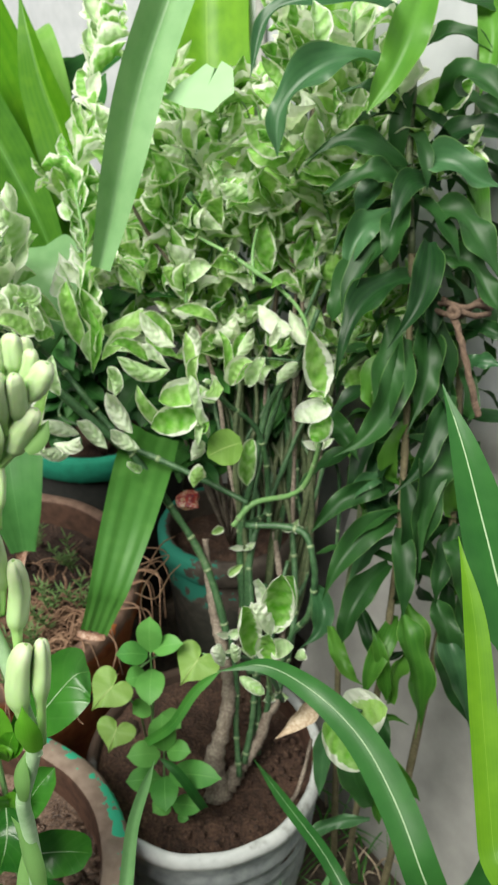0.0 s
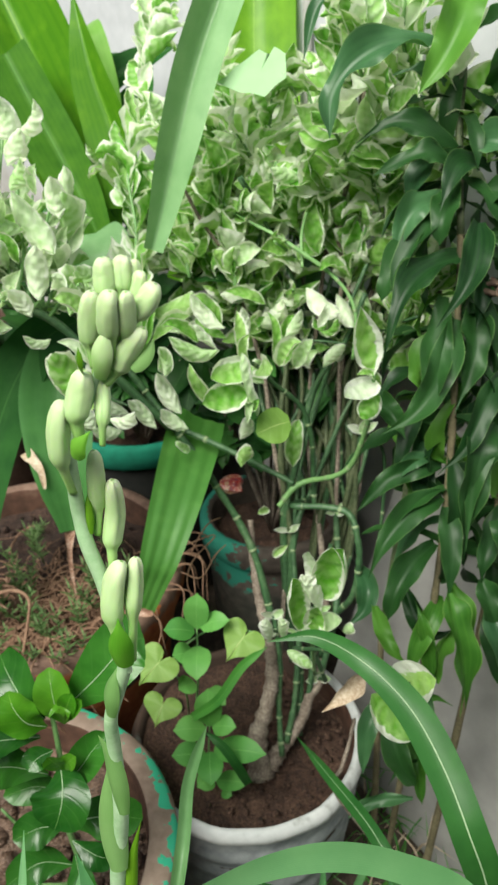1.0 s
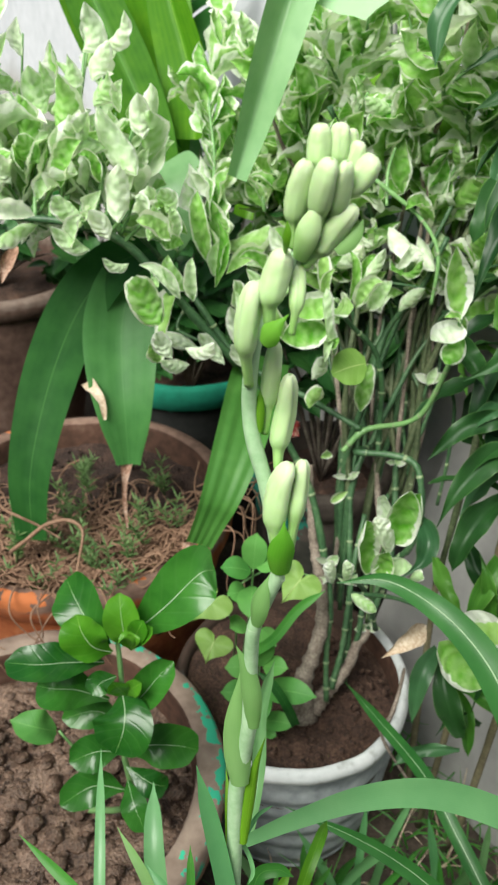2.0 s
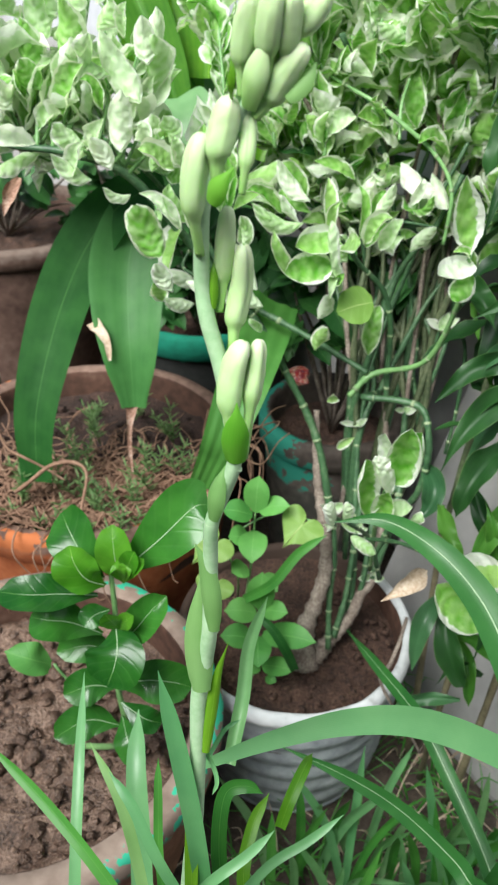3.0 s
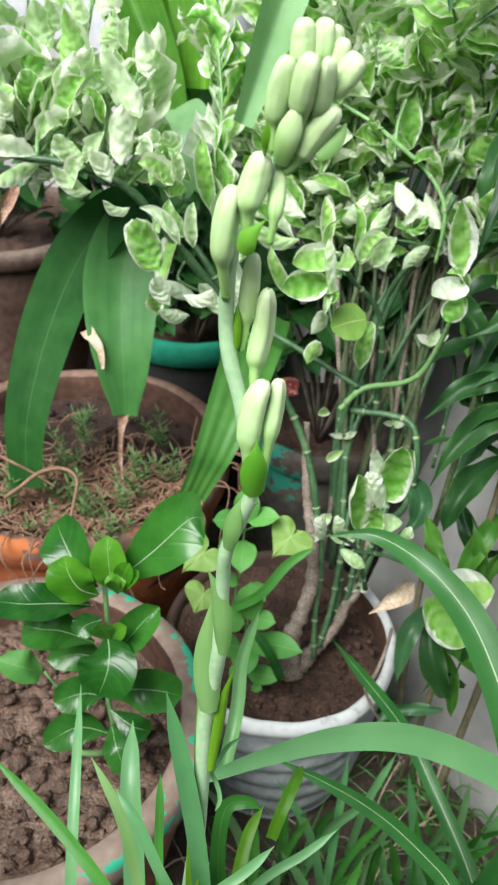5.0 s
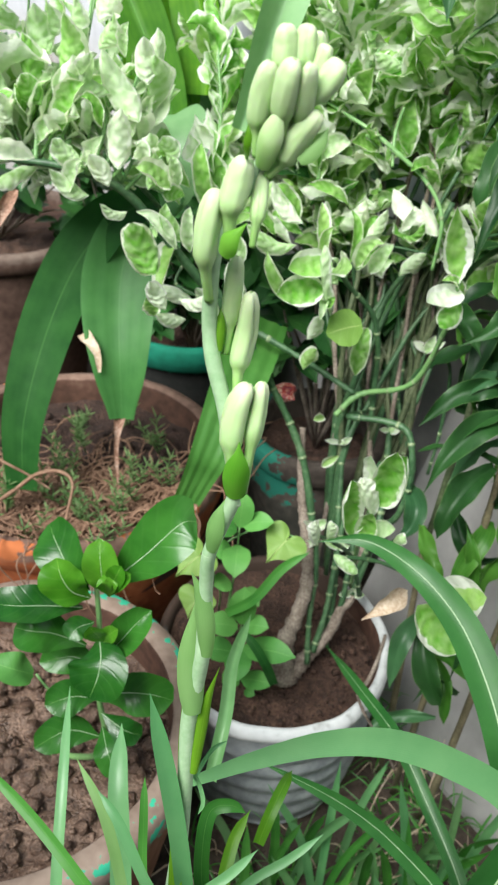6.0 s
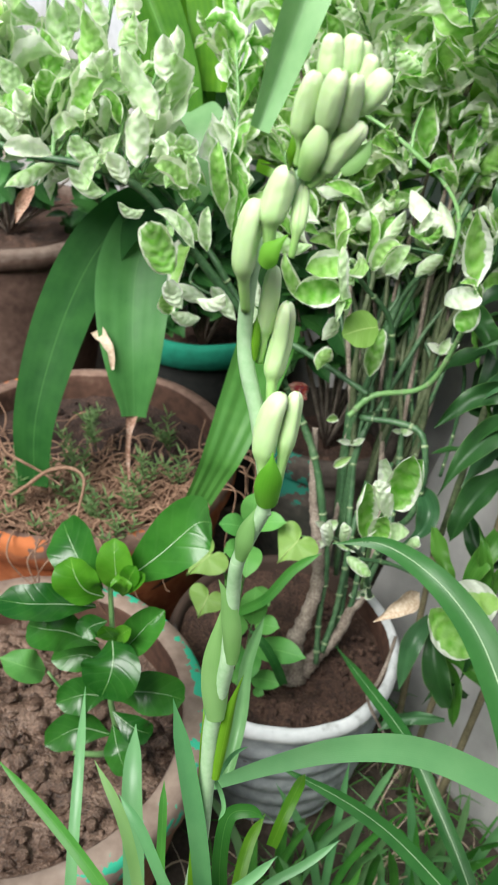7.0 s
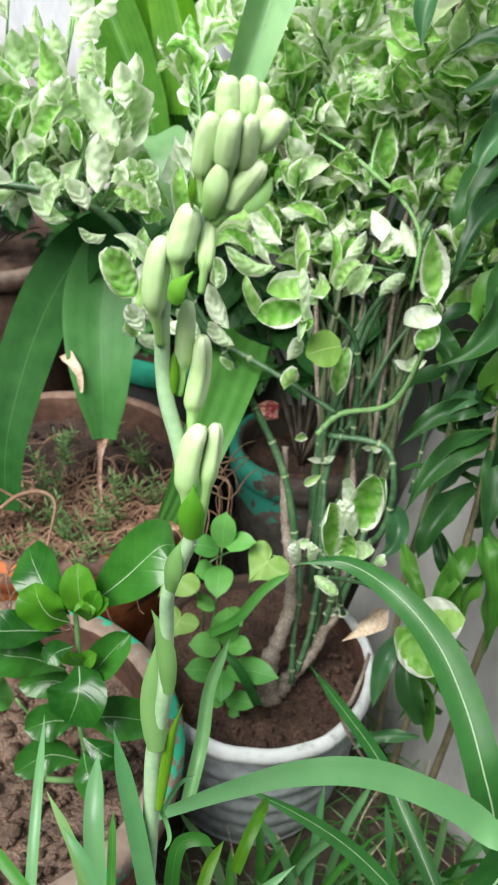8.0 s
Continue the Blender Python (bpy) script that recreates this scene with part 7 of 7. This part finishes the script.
# ---- dry roots and weeds in the orange pot ----
rng = random.Random(33)
ROOTPOT = Vector((-0.417, 1.003, 0.355))
mat_roots = thing("dry_roots", "tangle of dry brown roots lying over the soil", "roots", ROOTPOT)
bm = bmesh.new()
for i in range(800):
    a, r = rng.uniform(0, 6.28), 0.235 * math.sqrt(rng.random())
    if rng.random() < 0.65:
        a = rng.uniform(-2.6, -0.2)
    if r * math.sin(a) > rng.uniform(-0.07, 0.08):
        continue
    p = ROOTPOT + Vector((r * math.cos(a), r * math.sin(a), rng.uniform(0.0, 0.022)))
    head = rng.uniform(0, 6.28)
    line = [p]
    for k in range(rng.randint(4, 8)):
        head += rng.uniform(-0.9, 0.9)
        p = p + Vector((math.cos(head), math.sin(head), 0)) * 0.02
        q = p - ROOTPOT
        far = math.hypot(q.x, q.y)
        z = ROOTPOT.z + rng.uniform(0.004, 0.026) + (0.035 if 0.20 < far < 0.262 else 0) - (0.05 if far > 0.262 else 0)
        if far > (0.285 if i % 23 == 0 else 0.232):
            break
        p = Vector((p.x, p.y, z))
        line.append(p)
    if len(line) > 2:
        w = rng.uniform(0.0008, 0.0021)
        if i < 330:
            one = bmesh.new()
            tube(one, line, (w, w * 0.6), 5, 3)
            part("root", one, M_ROOT, mat_roots)
        else:
            tube(bm, line, (w, w * 0.6), 5, 3)
tagged(part("root_mass", bm, M_ROOT, mat_roots), kind="stuff")
long_root = thing("dry_root", "thick pale root looping over the pot's soil", "root", (-0.445, 0.798, 0.458))
bm = bmesh.new()
tube(bm, [(-0.462, 0.816, 0.433), (-0.437, 0.820, 0.454), (-0.409, 0.827, 0.477), (-0.379, 0.833, 0.482), (-0.359, 0.827, 0.470), (-0.361, 0.804, 0.438), (-0.362, 0.778, 0.419)], (0.003, 0.003, 0.0025, 0.002), 6, 6, 0.2)
part("root", bm, M_ROOT, long_root)
long_root = thing("dry_root", "thin pale root looping over the pot's soil", "root", (-0.491, 0.873, 0.484))
bm = bmesh.new()
tube(bm, [(-0.489, 0.854, 0.508), (-0.474, 0.842, 0.489), (-0.449, 0.837, 0.479), (-0.427, 0.840, 0.464), (-0.394, 0.833, 0.449)], (0.002, 0.002, 0.0015), 6, 6, 0.2)
part("root", bm, M_ROOT, long_root)
for path in ([(-0.139, 0.863, 0.540), (-0.099, 0.854, 0.562), (-0.127, 0.829, 0.540), (-0.135, 0.814, 0.515), (-0.125, 0.788, 0.490), (-0.153, 0.765, 0.473)], [(-0.147, 0.844, 0.507), (-0.119, 0.833, 0.507), (-0.100, 0.848, 0.533), (-0.086, 0.864, 0.539)], [(-0.135, 0.856, 0.527), (-0.120, 0.871, 0.552), (-0.109, 0.887, 0.559), (-0.095, 0.899, 0.559)]):
    long_root = thing("dry_root", "thin brown root hanging over the pot's rim", "root", path[0])
    bm = bmesh.new()
    tube(bm, path, (0.0011, 0.001, 0.0008), 5, 6, 0.2)
    part("root", bm, M_ROOT, long_root)

for i in range(27):
    a = rng.uniform(-0.75, 0.35) if i < 11 else rng.uniform(-2.4, -1.1)
    out = Vector((math.cos(a), math.sin(a), 0))
    side = Vector((-out.y, out.x, 0))
    p = ROOTPOT + out * 0.19 + Vector((0, 0, 0.03))
    path = [p, ROOTPOT + out * 0.235 + side * rng.uniform(-.02, .02) + Vector((0, 0, 0.053)), ROOTPOT + out * rng.uniform(0.262, 0.285) + side * rng.uniform(-.04, .04) + Vector((0, 0, rng.uniform(0.035, 0.06)))]
    q = path[-1] + out * rng.uniform(0.0, 0.02) + side * rng.uniform(-.04, .04) + Vector((0, 0, rng.uniform(-0.08, -0.03)))
    path += [q, q + side * rng.uniform(-.03, .03) + Vector((0, 0, rng.uniform(-0.05, 0.0)))]
    long_root = thing("dry_root", "thin brown root hanging over the pot's rim", "root", path[0])
    bm = bmesh.new()
    tube(bm, path, (0.0016, 0.0014, 0.001, 0.0007), 5, 6, 0.2)
    part("root", bm, M_ROOT, long_root)


def weed(foot, height, rng, mat):
    """A small weed with whorls of needle leaves."""
    top = thing("weed", "small feathery green weed in the root-filled pot", "weed", foot, "weeds in the orange pot")
    bm = bmesh.new()
    for s in range(rng.randint(2, 4)):
        lean = Vector((rng.uniform(-.5, .5), rng.uniform(-.5, .3), 1)).normalized()
        tip = foot + lean * height * rng.uniform(0.7, 1.1)
        tube(bm, [foot, foot.lerp(tip, 0.5), tip], (0.0009, 0.0006), 4, 3)
        for k in range(16):
            p = foot.lerp(tip, 0.25 + 0.75 * k / 16)
            a = k * 2.4
            d = Vector((math.cos(a), math.sin(a), 0.7)).normalized() * rng.uniform(0.012, 0.022)
            blade(bm, [p, p + d * 0.5, p + d], 0.0026, (0, -0.5, 0.8), (0.6, 1, 0.1), 0.1, 0, 2, 2)
    part("sprig", bm, mat, top)


for q in ([(-0.407, 0.946, 0.488)], [(-0.426, 0.985, 0.511)], [(-0.394, 0.890, 0.478)], [(-0.481, 0.865, 0.471)], [(-0.487, 0.918, 0.494)], [(-0.369, 0.795, 0.444)], [(-0.308, 0.799, 0.441)], [(-0.327, 0.842, 0.453)], [(-0.293, 0.920, 0.472)], [(-0.307, 0.959, 0.494)], [(-0.261, 0.966, 0.497)], [(-0.434, 0.911, 0.477)], [(-0.368, 0.859, 0.464)], [(-0.421, 0.797, 0.453)], [(-0.484, 0.797, 0.462)], [(-0.307, 0.875, 0.462)], [(-0.44, 1.09, 0)], [(-0.37, 1.12, 0)], [(-0.50, 1.06, 0)], [(-0.29, 1.06, 0)], [(-0.41, 1.04, 0)]):
    weed(Vector((q[0][0], q[0][1], 0.362)), 0.080, rng, M_WEED)

# ---- yard floor ----
rng = random.Random(8)
grass = thing("grass", "thin green grass and dry stalks on the yard floor", "grass", (0.1, 0.6, 0), kind="stuff")
bm, bd = bmesh.new(), bmesh.new()
for i in range(900):
    p = Vector((rng.uniform(-0.15, 0.42), rng.uniform(0.42, 0.95), 0.0))
    if p.x * 0.8 + p.y * 0.6 > 0.63 or (p.x + 0.06) ** 2 + (p.y - 0.775) ** 2 < 0.03:
        continue
    h = rng.uniform(0.025, 0.10)
    d = Vector((rng.uniform(-.6, .6), rng.uniform(-.6, .6), 1)) * h
    blade(bd if i % 4 == 0 else bm, [p, p + d * 0.55, p + d + Vector((d.x, d.y, -0.3 * h))], rng.uniform(0.0015, 0.004), (0, -0.6, 0.8), (0.8, 1, 0.7, 0.05), 0.2, 0, 2, 3)
part("blades", bm, M_STRAP, grass)
part("dry_stalks", bd, M_DRY, grass)
under = thing("tuberose", "tuberose clump of long narrow grey-green leaves on the ground", "plant", (0.08, 0.55, 0))
for i in range(84):
    p = Vector((rng.uniform(-0.08, 0.25), rng.uniform(0.40, 0.62), 0.0))
    if p.x * 0.8 + p.y * 0.6 > 0.6 or (p.x + 0.06) ** 2 + (p.y - 0.775) ** 2 < 0.035:
        continue
    lean = Vector((rng.uniform(-.22, .22), rng.uniform(-.2, .16), 1)).normalized()
    h = rng.uniform(0.14, 0.30)
    strap(under, [p, p + lean * h * 0.5, p + lean * h + Vector((lean.x * 0.10, lean.y * 0.08 - 0.01, -0.02))], rng.uniform(0.009, 0.014), (M_PALE, M_MINTY, M_STRAP)[i % 3], name="blade")

# ---- scraps ----
# The white lump is added in place of a glimpse of the white pot's rim.
for q, s, lab in (((-0.086, 1.023, 0.534), 0.02, "crumpled red and orange wrapper scrap"), ((-0.158, 0.765, 0.335), 0.012, "crumpled white lump standing in for a glimpse of the pot's rim")):
    bm = bmesh.new()
    bmesh.ops.create_icosphere(bm, subdivisions=2, radius=s)
    for v in bm.verts:
        v.co = Vector((v.co.x, v.co.y, v.co.z * 0.5)) * (1 + 0.6 * noise.noise(v.co * 90)) + Vector(q)
    tagged(part("wrapper_scrap", bm, M_SCRAP if s > 0.015 else M_WHITE, None, "", False), lab, "litter")

# ---- dark shrubs behind, the last added to darken shaded gaps between stems ----
rng = random.Random(77)
BLEAVES = [leaf_mesh(300 + i, 0.075, 0.036, OVAL, M_SHADE, (0.2, 1.4), (0.1, 0.4), (0.03, 0.1)) for i in range(5)]
for foot, spread, low, high, count in ((Vector((-0.31, 1.485, 0.33)), 0.17, 0.5, 0.92, 26), (Vector((-0.85, 1.80, 0.41)), 0.30, 0.48, 0.80, 18), (Vector((-0.50, 1.80, 0.0)), 0.2, 0.3, 0.88, 30), (Vector((-0.03, 1.15, 0.35)), 0.16, 0.66, 0.90, 15)):
    bush = thing("potted_shrub", "dark leafy filler shrub behind the other plants by the wall", "shrub", foot, "shrubs by the wall")
    poses = []
    for i in range(count):
        a, r = rng.uniform(0, 6.28), spread * math.sqrt(rng.random())
        tip = Vector((foot.x + r * math.cos(a), foot.y + r * math.sin(a), rng.uniform(low, high)))
        bm = bmesh.new()
        tube(bm, [foot, foot.lerp(tip, 0.5) + Vector((rng.uniform(-.02, .02), 0, 0.03)), tip], (0.004, 0.0026, 0.0006), 5, 4)
        part("stem", bm, M_BARK, bush)
        for k in range(12):
            p = foot.lerp(tip, 0.55 + 0.45 * k / 12)
            d = Vector((rng.uniform(-1, 1), rng.uniform(-1, 1), rng.uniform(-.3, .6)))
            poses.append((frame_of(p, d, (0, -0.3, 1), rng.uniform(0.7, 1.2)), rng.randrange(5)))
    place_leaves(bush, poses, BLEAVES, lambda p: p.y)

# ---- clods and grit on the soil ----
def clod(seed, size):
    """One lump of soil."""
    bm = bmesh.new()
    for v in bmesh.ops.create_icosphere(bm, subdivisions=1, radius=1.0)["verts"]:
        v.co = Vector((v.co.x * 1.2, v.co.y, v.co.z * 0.6)) * size * (1 + 0.7 * noise.noise(v.co * 1.5 + Vector((seed * 7.1, 0, 0))))
    me = bpy.data.meshes.new("clod")
    bm.to_mesh(me)
    bm.free()
    for poly in me.polygons:
        poly.use_smooth = True
    return me


def clods(label, x, y, z, radius, count, mat, seed, size, singly=0):
    """Lumps strewn over a pot's soil: the nearest as parts, the rest joined."""
    rng = random.Random(seed)
    heap = thing("soil_clods", label, "soil", (x, y, z), kind="" if singly else "stuff")
    kinds = [clod(seed * 20 + k, size) for k in range(10)]
    for me in kinds:
        me.materials.append(mat)
    poses = []
    for i in range(count):
        a, r = rng.uniform(0, 6.28), radius * math.sqrt(rng.random())
        big = rng.uniform(0.3, 1.0) ** 2
        turn = Euler((rng.uniform(-0.5, 0.5), rng.uniform(-0.5, 0.5), rng.uniform(0, 6.28)))
        poses.append((Matrix.LocRotScale(Vector((x + r * math.cos(a), y + r * math.sin(a), z + rng.uniform(-0.004, 0.006))), turn, Vector((big, big, big))), rng.randrange(10)))
    poses.sort(key=lambda q: -q[0].to_scale().x)
    for m, k in poses[:singly]:
        ob = new("clod", kinds[k])
        ob.parent = heap
        ob.matrix_parent_inverse = Matrix.Translation(-heap.location)
        ob.matrix_basis = m
    bm = bmesh.new()
    for m, k in poses[singly:]:
        tmp = kinds[k].copy()
        tmp.transform(m)
        bm.from_mesh(tmp)
        bpy.data.meshes.remove(tmp)
    tagged(part("crumb_layer", bm, mat, heap), kind="stuff")


clods("brown clods and grit on the clay pot's soil", -0.362, 0.548, 0.278, 0.185, 520, M_DRYSOIL, 3, 0.012, 260)
clods("dark crumbs of soil in the white pot", -0.05, 0.765, 0.246, 0.13, 260, M_SOIL, 4, 0.006)
clods("dark crumbs of soil under the roots", -0.417, 1.003, 0.355, 0.2, 260, M_ROOTSOIL, 6, 0.009)
grit = thing("white_grit", "white perlite grains scattered on the soil", "grit", (-0.362, 0.548, 0.28), kind="stuff")
rng = random.Random(9)
bm = bmesh.new()
for cx, cy, cz, rr, count in ((-0.362, 0.548, 0.283, 0.17, 46), (-0.02, 0.74, 0.248, 0.1, 14)):
    for i in range(count):
        a, r = rng.uniform(0, 6.28), rr * math.sqrt(rng.random())
        for v in bmesh.ops.create_icosphere(bm, subdivisions=1, radius=rng.uniform(0.001, 0.0026))["verts"]:
            v.co += Vector((cx + r * math.cos(a), cy + r * math.sin(a), cz + rng.uniform(0, 0.004)))
part("grains", bm, M_WHITE, grit)

# ---- pipe on the wall ----
pipe = thing("wall_pipe", "thin grey pipe fixed upright to the garden wall", "pipe", (0.030, 1.357, 0.9))
bm = bmesh.new()
tube(bm, [(0.030, 1.357, 0.9), (0.030, 1.357, 1.5), (0.030, 1.357, 2.2)], (0.0075, 0.0075, 0.0075), 14, 6)
part("tube", bm, M_CONCRETE, pipe)
for z in (1.02, 1.62, 2.1):
    bm = bmesh.new()
    tube(bm, [(0.030, 1.357, z - 0.008), (0.030, 1.357, z), (0.030, 1.357, z + 0.008)], (0.0092, 0.0094, 0.0092), 14, 2)
    part("clip", bm, M_CONCRETE, pipe)
